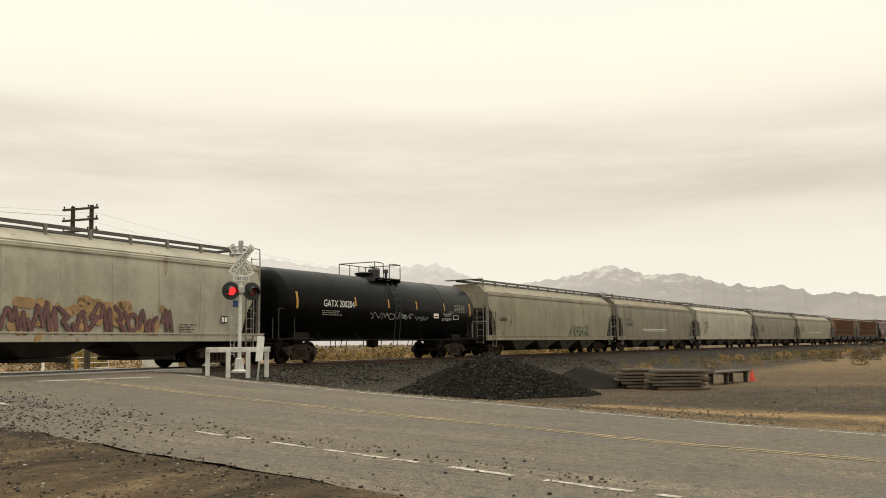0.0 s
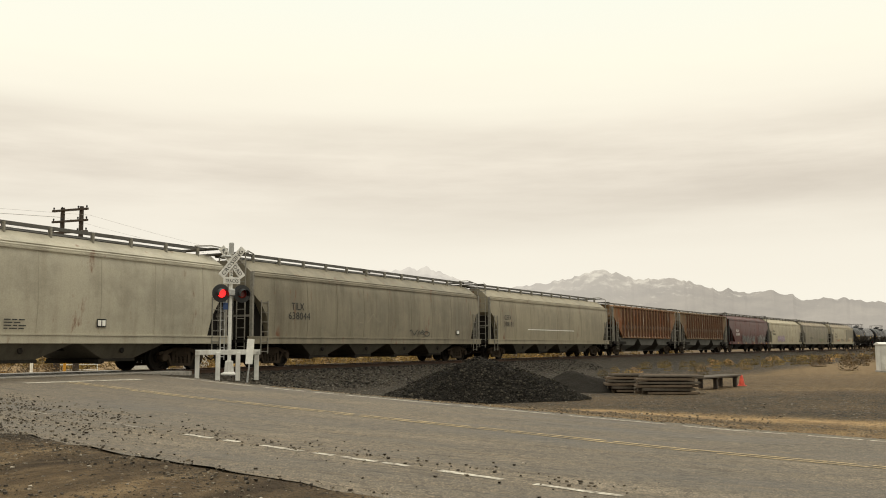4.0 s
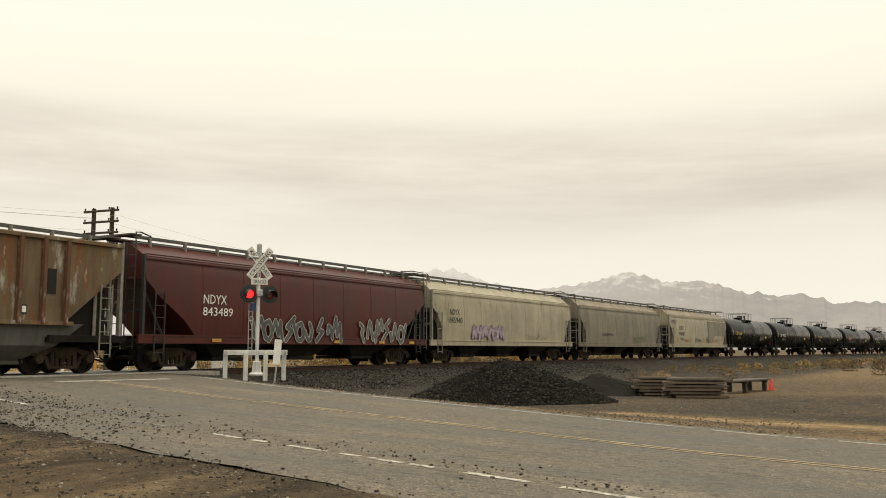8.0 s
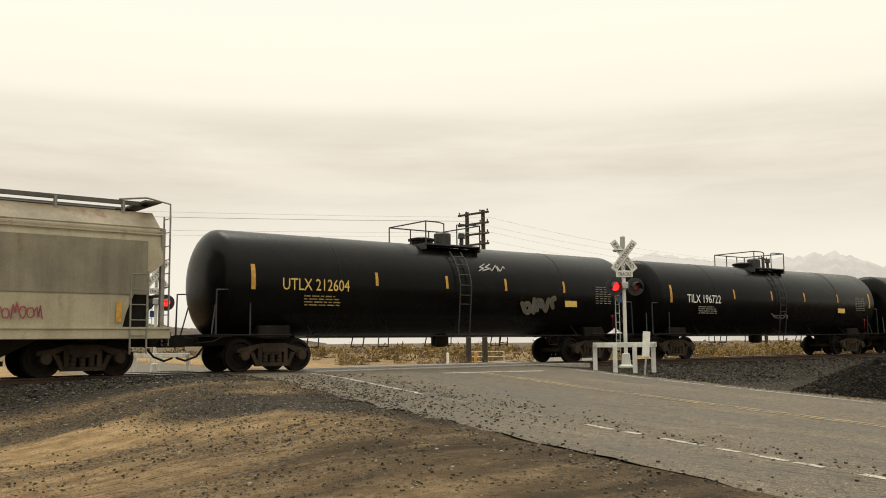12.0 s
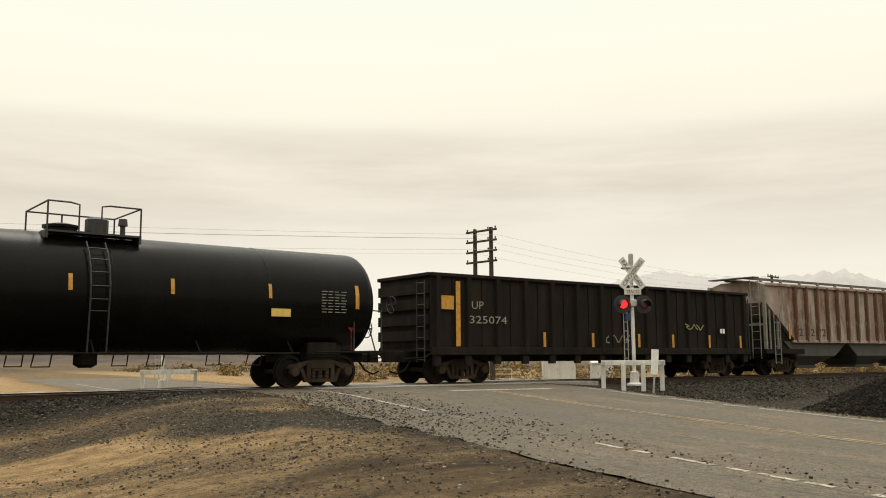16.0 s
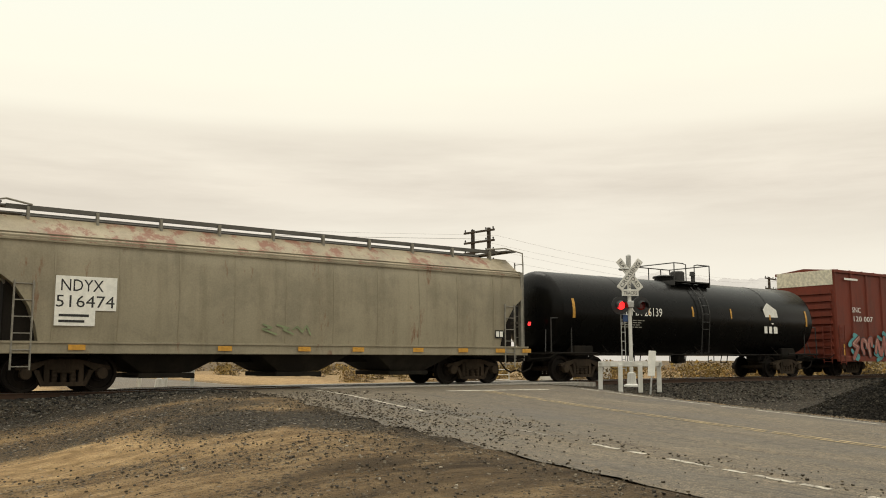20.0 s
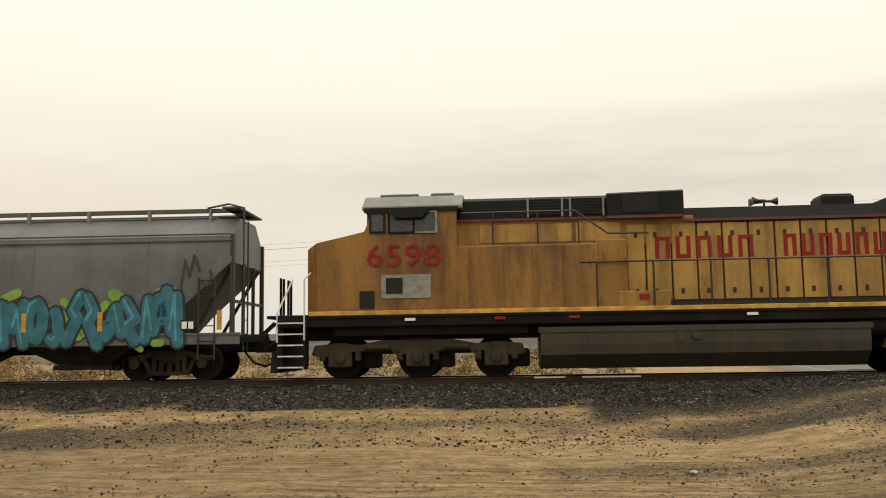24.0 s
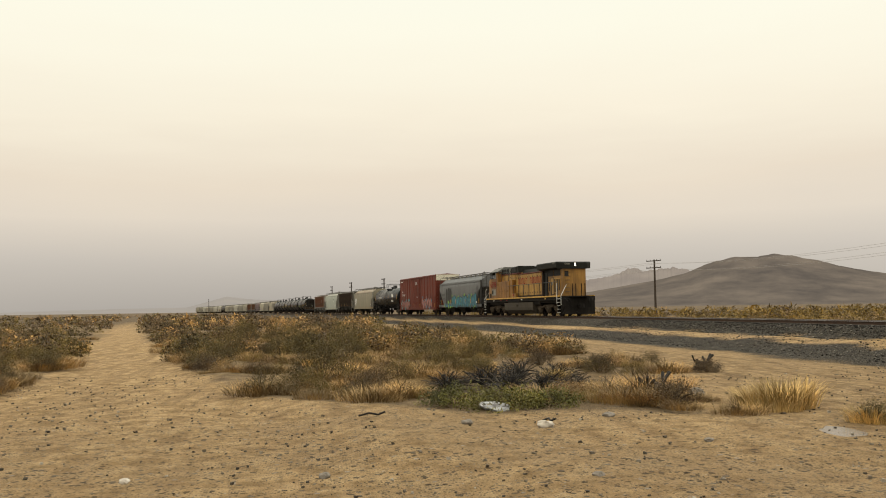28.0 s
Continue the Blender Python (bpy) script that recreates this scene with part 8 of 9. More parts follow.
def farm_gate(at, facing):
    g = thing("pipe_gate", "low white pipe gate beyond the track", "gate")
    bm = bmesh.new()
    add_pipe(bm, [(-1.1, 0, 0), (-1.1, 0, 0.95), (1.1, 0, 0.95), (1.1, 0, 0)], 0.035, 6)
    for z in (0.35, 0.65):
        add_rod(bm, (-1.1, 0, z), (1.1, 0, z), 0.025, 5)
    part("frame", bm, M["whitepost"], g)
    g.matrix_world = pose(*at, 0, 0, facing)


farm_gate((36.6, 40.5, -0.75), -38)


def plank_stack(at, facing, n, size, label):
    st = thing("plank_stack", label, "plank stack", "timber in the yard")
    w, d = size
    rng = random.Random(n + 5)
    for k in range(n):
        z = k * 0.115
        for j in range(5):
            y = -d / 2 + d * (j + 0.5) / 5
            bm = bmesh.new()
            o, e = (rng.uniform(-0.13, 0.13) if j in (0, 4) else 0.0), rng.uniform(-0.012, 0.012)
            add_box(bm, (-w / 2 + rng.uniform(-0.28, 0.16), y - d / 11 + o * 0.5, z), (w / 2 + rng.uniform(-0.16, 0.28), y + d / 11 + o * 0.5, z + rng.uniform(0.055, 0.09)), 0.006)
            part("plank", bm, M["plank"] if rng.random() < 0.7 else M["greyplank"], st).matrix_basis = pose(0, 0, 0, 0, e * 40, rng.uniform(-2.5, 2.5))
    st.matrix_world = pose(*at, 0, 0, facing)
    return st


plank_stack((32.5, 8.2, -0.87), -64, 6, (1.3, 1.1), "stack of weathered brown timber planks in the yard")
plank_stack((31.5, 6.6, -0.87), -68, 6, (1.75, 1.2), "long stack of weathered brown timber planks in the yard")
bn = thing("timber_bench", "low timber trestle with a long plank top", "trestle")
bm = bmesh.new()
for y, x0, x1 in ((-0.30, -1.9, 1.75), (0.0, -1.7, 1.9), (0.30, -1.95, 1.8)):
    bm = bmesh.new()
    add_box(bm, (x0, y - 0.13, 0.42), (x1, y + 0.13, 0.48), 0.008)
    part("top_plank", bm, M["greyplank"], bn)
for x in (-0.5, 1.4):
    for y in (-0.3, 0.3):
        bm = bmesh.new()
        add_box(bm, (x - 0.07, y - 0.07, 0), (x + 0.07, y + 0.07, 0.36), 0.01)
        part("leg", bm, M["tie"], bn)
    bm = bmesh.new()
    add_box(bm, (x - 0.08, -0.42, 0.36), (x + 0.08, 0.42, 0.42), 0.01)
    part("crosspiece", bm, M["tie"], bn)
bn.matrix_world = pose(36.0, 5.75, -0.87, 0, 0, -14)
tc = thing("traffic_cone", "small orange-red plastic cone beside the trestle", "cone")
bm = bmesh.new()
add_lathe(bm, [(0.0, 0.2), (0.03, 0.2), (0.04, 0.13), (0.42, 0.05), (0.45, 0.02)], 12, (0, 0, 0), "z")
part("cone", bm, M["cone"], tc)
tc.matrix_world = pose(38.3, 5.0, -0.87)


def stone_mesh(name, places, material, seed, smallest, largest, flat=0.7):
    """Many stones in one mesh, each a bent low polyhedron."""
    rng = np.random.default_rng(seed)
    base = 0.68 * np.array([(a, b, c) for a in (-1, 1) for b in (-1, 1) for c in (-1, 1)], float)
    tri = np.array([(0, 1, 3), (0, 3, 2), (4, 6, 7), (4, 7, 5), (0, 4, 5), (0, 5, 1), (2, 3, 7), (2, 7, 6), (0, 2, 6), (0, 6, 4), (1, 5, 7), (1, 7, 3)])
    n = len(places)
    size = rng.uniform(0, 1, n) ** 3.5 * (largest - smallest) + smallest
    v = base[None] * (0.6 + 0.7 * rng.random((n, 8, 1))) + rng.normal(0, 0.16, (n, 8, 3))
    a = rng.uniform(0, 6.283, n)
    c, s = np.cos(a)[:, None], np.sin(a)[:, None]
    x, y = v[..., 0] * c - v[..., 1] * s, v[..., 0] * s + v[..., 1] * c
    v = np.stack([x, y, v[..., 2] * flat], -1) * size[:, None, None] * 0.5 + np.array(places)[:, None, :]
    f = (tri[None] + 8 * np.arange(n)[:, None, None]).reshape(-1, 3)
    me = bpy.data.meshes.new(name)
    me.from_pydata(v.reshape(-1, 3).tolist(), [], f.tolist())
    me.materials.append(material)
    return me


def stone_material(name, stops):
    m, nt, b = nodes_of(name)
    g = nt.nodes.new("ShaderNodeNewGeometry")
    nt.links.new(ramp_node(nt, g.outputs["Random Per Island"], stops), b.inputs["Base Color"])
    b.inputs["Roughness"].default_value = 0.9
    b.inputs["Specular IOR Level"].default_value = 0.15
    return m


BALLAST = stone_material("crushed_ballast", [(0.0, (0.012, 0.011, 0.010)), (0.45, (0.034, 0.032, 0.028)), (0.8, (0.070, 0.065, 0.055)), (1.0, (0.17, 0.155, 0.13))])
PEBBLE = stone_material("mixed_pebbles", [(0.0, (0.036, 0.031, 0.025)), (0.5, (0.092, 0.076, 0.057)), (0.88, (0.17, 0.14, 0.10)), (1.0, (0.34, 0.30, 0.235))])
ROADSTONE = stone_material("dark_road_stone", [(0.0, (0.028, 0.023, 0.017)), (0.5, (0.072, 0.060, 0.045)), (0.88, (0.15, 0.125, 0.092)), (1.0, (0.32, 0.28, 0.22))])
HEAP = stone_material("dark_heap_stone", [(0.0, (0.009, 0.008, 0.0065)), (0.6, (0.026, 0.023, 0.018)), (1.0, (0.070, 0.062, 0.048))])


def heap_rise(u, a, h, seed):
    """The height of a tipped heap: a rounded crown on slopes at rest, with slumps and a trailing foot."""
    base = 1 - math.sqrt(u * u + 0.035) / 1.0173
    lump = 0.16 * noise.noise(Vector((math.cos(a) * 2.2 * u, math.sin(a) * 2.2 * u, seed))) + 0.07 * noise.noise(Vector((math.cos(a) * 7 * u, math.sin(a) * 7 * u, seed + 3)))
    return max(0.0, h * 1.2 * base ** 1.05 * (1 + 1.2 * lump)) if base > 0 else 0.0


def heap(name, at, rx, ry, h, seed, label, stones, m, turn=0.0):
    hp = thing(name, label, "gravel heap", "heaps beside the road")
    rng = random.Random(seed)
    bm = bmesh.new()
    rows = []
    for i in range(17):
        u = i / 16
        row = []
        for j in range(28):
            a = 2 * math.pi * j / 28
            k = 1 + 0.16 * noise.noise(Vector((math.cos(a) * 1.4 + seed, math.sin(a) * 1.4, u)))
            z = heap_rise(u, a, h, seed)
            row.append(bm.verts.new((rx * u * k * math.cos(a), ry * u * k * math.sin(a), z - 0.06 * u)))
        rows.append(row)
    for a, b in zip(rows, rows[1:]):
        for j in range(28):
            bm.faces.new((a[j], a[(j + 1) % 28], b[(j + 1) % 28], b[j]))
    core = part("core", bm, m, hp)
    pl = []
    for i in range(stones):
        u, a = math.sqrt(rng.random()), rng.uniform(0, 6.283)
        pl.append((rx * u * 1.04 * math.cos(a), ry * u * 1.04 * math.sin(a), heap_rise(u, a, h, seed) * (1 if u < 1 else 0) + 0.015))
    st = new("loose_gravel", stone_mesh("loose_gravel", pl, HEAP, seed, 0.03, 0.10))
    st.parent = hp
    st["kind"] = "stuff"
    hp.matrix_world = pose(*at, 0, 0, turn)
    return hp


HEAPCORE = crushed("dark_gravel", [(0.0, (0.006, 0.0055, 0.0045)), (0.5, (0.017, 0.015, 0.012)), (0.85, (0.034, 0.030, 0.024)), (1.0, (0.075, 0.066, 0.052))], 13.0)
FINECORE = crushed("fine_dark_gravel", [(0.0, (0.024, 0.021, 0.017)), (0.6, (0.040, 0.035, 0.028)), (1.0, (0.065, 0.057, 0.045))], 40.0)
heap("gravel_heap", (26.3, 11.3, -0.87), 3.3, 2.0, 1.30, 4, "large dark heap of crushed stone beside the road", 5200, HEAPCORE, -62)
heap("gravel_heap", (32.6, 10.2, -0.87), 2.3, 1.6, 0.72, 9, "smaller dark heap of fine gravel", 120, FINECORE, -62)

ps = thing("marker_post", "thin white-painted post leaning in the sand", "post")
bm = bmesh.new()
add_box(bm, (-0.03, -0.018, -0.1), (0.03, 0.018, 1.12), 0.005)
part("stake", bm, M["whitepost"], ps)
bm = bmesh.new()
add_box(bm, (-0.14, -0.06, 0.0), (0.10, 0.05, 0.05), 0.01)
part("foot", bm, M["whitepost"], ps)
ps.matrix_world = pose(-9.3, 11.7, -0.93, 4, -6, 35)

# ---- loose stones ----
def scatter(name, n, box, keep, m, seed, lo, hi, label, category):
    rng = random.Random(seed)
    pl = []
    tries = 0
    while len(pl) < n and tries < n * 12:
        tries += 1
        x, y = rng.uniform(box[0], box[1]), rng.uniform(box[2], box[3])
        if rng.random() < keep(x, y):
            pl.append((x, y, height(x, y) + 0.008))
    return tagged(new(name, stone_mesh(name, pl, m, seed, lo, hi)), label, category, "", "stuff")


def on_slope(x, y):
    d = float(track_offset(x, y))
    r = abs(float(road_offset(x, y)))
    return 1.0 if -3.3 < d < -0.9 and r > ROAD_HALF + 0.4 else 0.0


scatter("ballast_stones", 14000, (-60, 12, 17.0, 24), on_slope, BALLAST, 21, 0.05, 0.11, "crushed grey ballast stones on the bank", "ballast")
scatter("ballast_stones", 4500, (26, 62, 17.0, 23), lambda x, y: 1.0 if -4.6 < float(track_offset(x, y)) < -0.9 and abs(float(road_offset(x, y))) > ROAD_HALF + 0.4 else 0.0, BALLAST, 22, 0.06, 0.13, "crushed grey ballast stones on the bank", "ballast")
scatter("bank_stones", 5500, (-60, 4, 13.0, 20.5), lambda x, y: 0.9 if -8.0 < float(track_offset(x, y)) < -3.9 else 0.0, BALLAST, 23, 0.03, 0.09, "coarse grey stones on the lower bank", "gravel")


def apron_keep(x, y):
    r, d = float(road_offset(x, y)), float(track_offset(x, y))
    if abs(r) < ROAD_HALF - 0.2:
        return 0.0
    return 0.9 * math.exp(-((abs(r + 1) - ROAD_HALF) / 3.2) ** 2) + (0.35 if -14 < d < -3 and -12 < r < 0 else 0.05)


scatter("shoulder_gravel", 15000, (-2, 34, 2, 22), apron_keep, PEBBLE, 24, 0.012, 0.055, "loose gravel along the torn road shoulder", "gravel")

def strip_keep(x, y):
    """Stones dragged over the broken edge of the carriageway, thick by the crossing and thin towards the camera."""
    r, s = float(road_offset(x, y)), (x - ROAD_MID.x) * ROAD_DIR.x + y * ROAD_DIR.y
    thick = max(0.0, min(1.0, (s - 8.5) / 5.0)) * max(0.0, min(1.0, (20.5 - s) / 2.0))
    line = math.exp(-((r + 3.0) / (0.35 + 0.5 * thick)) ** 2) * (0.35 + 0.65 * (lumps(x, y, 1.3) > -0.05))
    fan = thick * math.exp(-((r + 4.6) / 1.3) ** 2)
    return (max(line * (0.45 + 0.4 * thick), fan) + 0.02 * (-5 < r < -2)) * (2 < s < 21)


scatter("roadside_gravel", 4600, (7, 17, 2, 21), strip_keep, ROADSTONE, 26, 0.012, 0.058, "dark crushed stone strewn along the road's torn edge", "gravel")
scatter("loose_stones", 600, (-15, -3, -9, 10), lambda x, y: 0.3 + 0.7 * (lumps(x, y, 0.5) > 0.05) if bool(bare(x, y)) else 0.0, ROADSTONE, 27, 0.012, 0.065, "dark loose stones on the sand", "stones")
scatter("loose_pebbles", 15000, (-24, 8, -9, 16.5), lambda x, y: 0.25 + 0.75 * (lumps(x, y, 0.35) > 0.0) if bool(bare(x, y)) else 0.0, PEBBLE, 25, 0.008, 0.05, "scattered pebbles on the sand", "pebbles")


def rock(at, s, seed, c):
    r = thing("rock", "loose weathered rock on the sand", "rock", "rocks on the sand")
    bm = bmesh.new()
    bmesh.ops.create_icosphere(bm, subdivisions=2, radius=s / 2)
    for v in bm.verts:
        v.co *= 1 + 0.45 * noise.noise(v.co * 3 / s + Vector((seed, 0, 0)))
        v.co.z *= 0.55
    part("stone", bm, c, r)
    r.matrix_world = pose(*at)


ROCKS = [(-12.1, 3.0, 0.22), (-8.9, 0.0, 0.12), (-8.4, 2.6, 0.14), (-9.0, -1.9, 0.11), (-7.4, 1.0, 0.10), (-10.4, 4.6, 0.11), (-7.8, -1.0, 0.13), (-6.9, 2.9, 0.12), (1.7, 13.2, 0.13), (2.4, 12.2, 0.10), (-12.6, 2.0, 0.16), (-15.8, 6.8, 0.3), (-9.8, 6.9, 0.13), (-13.0, 4.2, 0.18)]
RM = plain("grey_brown_rock", (0.17, 0.145, 0.115), 0.9, vary=0.4, scale=18)
RL = plain("pale_rock", (0.42, 0.37, 0.30), 0.9, vary=0.3, scale=18)
for i, (x, y, s) in enumerate(ROCKS):
    rock((x, y, height(x, y) + s * 0.12), s, i * 3.1, RM if i % 3 else RL)


def puddle(x, y, rx, ry, seed):
    bm = bmesh.new()
    vs = [bm.verts.new((x + rx * math.cos(a) * (1 + 0.16 * noise.noise(Vector((math.cos(a) * 1.6 + seed, math.sin(a) * 1.5, 0)))), y + ry * math.sin(a) * (1 + 0.16 * noise.noise(Vector((math.cos(a) * 1.5, math.sin(a) * 1.5 + seed, 3)))), 0)) for a in [i * math.pi / 36 for i in range(72)]]
    bm.faces.new(vs)
    me = mesh_of("puddle", bm, WATER)
    ob = tagged(new("puddle", me), "shallow muddy rain puddle in the sand", "puddle", "puddles", "structure")
    ob.location.z = height(x, y) + 0.005
    return ob


m, nt, b = nodes_of("muddy_water")
b.inputs["Base Color"].default_value = (0.13, 0.10, 0.07, 1)
b.inputs["Roughness"].default_value = 0.25
b.inputs["IOR"].default_value = 1.33
WATER = m
puddle(-10.9, 6.5, 0.55, 0.34, 1)
puddle(-10.3, 7.5, 0.45, 0.26, 2)


# ---- litter in the clearing ----
bag = thing("plastic_bag", "crumpled pale plastic bag lying by the brush", "litter")
bm = bmesh.new()
bmesh.ops.create_icosphere(bm, subdivisions=3, radius=0.14)
for v in bm.verts:
    v.co *= 1 + 0.8 * noise.noise(v.co * 9) + 0.4 * noise.noise(v.co * 25)
    v.co.x, v.co.z = v.co.x * 1.6, v.co.z * 0.6
part("film", bm, plain("pale_plastic_film", (0.42, 0.42, 0.42), 0.3, vary=0.3, scale=20), bag)
bag.matrix_world = pose(-14.14, 2.73, height(-14.14, 2.73) + 0.05, 0, 0, 60)


def charred_stump(at, seed):
    st = thing("charred_stump", "blackened splintered shrub stump", "stump", "burnt stumps")
    rng = random.Random(seed)
    bm = bmesh.new()
    add_lathe(bm, [(-0.1, 0.26), (0.12, 0.22), (0.22, 0.12)], 9, (0, 0, 0), "z")
    for v in bm.verts:
        v.co.x += 0.07 * noise.noise(v.co * 5)
        v.co.y += 0.07 * noise.noise(v.co * 5 + Vector((3, 0, 0)))
    part("root", bm, P_CHAR, st)
    for k in range(7):
        bm = bmesh.new()
        a, h = rng.uniform(0, 6.28), rng.uniform(0.12, 0.32)
        add_pipe(bm, [(0.1 * math.cos(a), 0.1 * math.sin(a), 0.1), (0.2 * math.cos(a), 0.2 * math.sin(a), 0.1 + h * 0.6), (0.3 * math.cos(a + 0.3), 0.3 * math.sin(a + 0.3), 0.1 + h)], rng.uniform(0.02, 0.04), 6)
        part("splinter", bm, P_CHAR, st)
    st.matrix_world = pose(at[0], at[1], height(at[0], at[1]), 0, 0, seed * 40)


P_CHAR = paint("charred_wood", (0.016, 0.013, 0.011), (0.05, 0.04, 0.03), 0.3, rough=0.9, scale=4)
charred_stump((-22.0, 9.6), 1)
charred_stump((-16.1, 6.1), 2)
for x, y, a, ln in ((-16.4, 6.3, 30, 1.1), (-13.5, 0.7, 75, 0.4), (-12.3, 3.1, 10, 0.35), (-18.9, 3.0, 120, 1.3)):
    lg = thing("dead_branch", "short dark dead branch on the sand", "branch", "dead branches")
    bm = bmesh.new()
    add_pipe(bm, [(-ln / 2, 0, 0.02), (-ln * 0.1, 0.06 * ln, 0.06), (ln * 0.25, 0.0, 0.04), (ln / 2, 0.1 * ln, 0.08)], 0.008 + 0.018 * ln, 7)
    part("stem", bm, P_CHAR, lg)
    lg.matrix_world = pose(x, y, height(x, y) + 0.02, 0, 0, a)


# ---- desert plants ----
def leaf_material(name, stops, rough=0.85):
    m, nt, b = nodes_of(name)
    g = nt.nodes.new("ShaderNodeNewGeometry")
    oi = nt.nodes.new("ShaderNodeObjectInfo")
    col = ramp_node(nt, g.outputs["Random Per Island"], stops)
    hue = ramp_node(nt, oi.outputs["Random"], [(0.0, (0.72, 0.72, 0.70)), (0.5, (1.0, 1.0, 1.0)), (1.0, (1.25, 1.15, 1.0))])
    col = mix_node(nt, 1.0, col, ramp_node(nt, noise_node(nt, 0.75, 3, 0.6), [(0.40, (0.45, 0.44, 0.40)), (0.5, (1, 1, 1)), (0.60, (1.6, 1.5, 1.3))]), "MULTIPLY")
    nt.links.new(mix_node(nt, 1.0, col, hue, "MULTIPLY"), b.inputs["Base Color"])
    b.inputs["Roughness"].default_value = rough
    return m


P = {
    "straw": leaf_material("straw_blades", [(0.0, (0.40, 0.27, 0.095)), (0.5, (0.54, 0.37, 0.14)), (1.0, (0.66, 0.48, 0.205))]),
    "tan": leaf_material("tan_twigs", [(0.0, (0.175, 0.112, 0.042)), (0.5, (0.265, 0.172, 0.067)), (1.0, (0.37, 0.25, 0.105))]),
    "olive": leaf_material("olive_leaves", [(0.0, (0.072, 0.052, 0.012)), (0.5, (0.122, 0.088, 0.022)), (1.0, (0.185, 0.132, 0.038))]),
    "brown": leaf_material("brown_twigs", [(0.0, (0.060, 0.038, 0.016)), (0.5, (0.105, 0.067, 0.029)), (1.0, (0.160, 0.105, 0.050))]),
    "green": leaf_material("green_leaves", [(0.0, (0.066, 0.066, 0.012)), (0.5, (0.125, 0.120, 0.023)), (1.0, (0.195, 0.178, 0.045))]),
    "burnt": leaf_material("burnt_twigs", [(0.0, (0.014, 0.012, 0.011)), (0.6, (0.035, 0.029, 0.024)), (1.0, (0.085, 0.068, 0.05))]),
}


def blades_mesh(name, n, h, spread, lean, width, seed, m, up=0.0):
    """A tuft of bent blades, each a narrow tapering strip."""
    rng = np.random.default_rng(seed)
    verts, faces = [], []
    for i in range(n):
        a, r = rng.uniform(0, 6.283), spread * math.sqrt(rng.random()) * 0.55
        bx, by = r * math.cos(a), r * math.sin(a)
        hh = h * rng.uniform(0.55, 1.0) * (1 - 0.35 * (r / max(spread, 1e-6)))
        l = lean * rng.uniform(0.2, 1.1)
        da = a + rng.normal(0, 0.6)
        w = width * rng.uniform(0.6, 1.3)
        px, py = -math.sin(da) * w, math.cos(da) * w
        k = len(verts)
        for u in (0.0, 0.55, 1.0):
            x, y, z = bx + math.cos(da) * l * hh * u ** 1.6, by + math.sin(da) * l * hh * u ** 1.6, hh * (u - 0.22 * l * u * u) + up
            t = 1 - 0.8 * u
            verts += [(x - px * t, y - py * t, z), (x + px * t, y + py * t, z)]
        faces += [(k, k + 1, k + 3, k + 2), (k + 2, k + 3, k + 5, k + 4)]
    me = bpy.data.meshes.new(name)
    me.from_pydata(verts, [], faces)
    me.materials.append(m)
    return me


def shrub_crown(name, twigs, leaves, w, h, seed, m, leaf=0.035):
    """A rounded, gappy crown: small leaf flakes in tufts near the ends of bent twigs."""
    rng = np.random.default_rng(seed)
    a, e = rng.uniform(0, 6.283, twigs), np.arcsin(rng.uniform(0.05, 1.0, twigs))
    ln = rng.uniform(0.62, 1.0, twigs)
    tip = np.stack([np.cos(a) * np.cos(e) * w * 0.5 * ln, np.sin(a) * np.cos(e) * w * 0.5 * ln, 0.10 * h + np.sin(e) * h * 0.88 * ln], -1)
    u = rng.uniform(0.45, 1.0, (twigs, leaves, 1)) ** 0.6
    p = tip[:, None] * u + rng.normal(0, 0.034, (twigs, leaves, 3)) * w
    p[..., 2] = np.maximum(p[..., 2], 0.01)
    p = p.reshape(-1, 3)
    n = len(p)
    d1, d2 = rng.normal(0, 1, (n, 3)), rng.normal(0, 1, (n, 3))
    d1 *= leaf * rng.uniform(0.7, 1.6, (n, 1)) / np.linalg.norm(d1, axis=1)[:, None]
    d2 *= leaf * rng.uniform(0.4, 0.9, (n, 1)) / np.linalg.norm(d2, axis=1)[:, None]
    me = bpy.data.meshes.new(name)
    me.from_pydata(np.stack([p - d1, p + d2, p + d1], 1).reshape(-1, 3).tolist(), [], np.arange(3 * n).reshape(-1, 3).tolist())
    me.materials.append(m)
    return me


def twig_mesh(name, n, w, h, seed, m, r=0.006):
    rng = random.Random(seed)
    bm = bmesh.new()
    for i in range(n):
        a, e = rng.uniform(0, 6.283), rng.uniform(0.3, 1.4)
        tip = Vector((math.cos(a) * math.cos(e) * w * 0.5, math.sin(a) * math.cos(e) * w * 0.5, math.sin(e) * h * 0.9)) * rng.uniform(0.6, 1.0)
        k = tip * 0.5 + Vector((rng.uniform(-1, 1), rng.uniform(-1, 1), rng.uniform(0, 1))) * 0.08 * w
        add_rod(bm, (0, 0, -0.03), k, r * 1.4, 3)
        add_rod(bm, k, tip, r, 3)
    return mesh_of(name, bm, m)


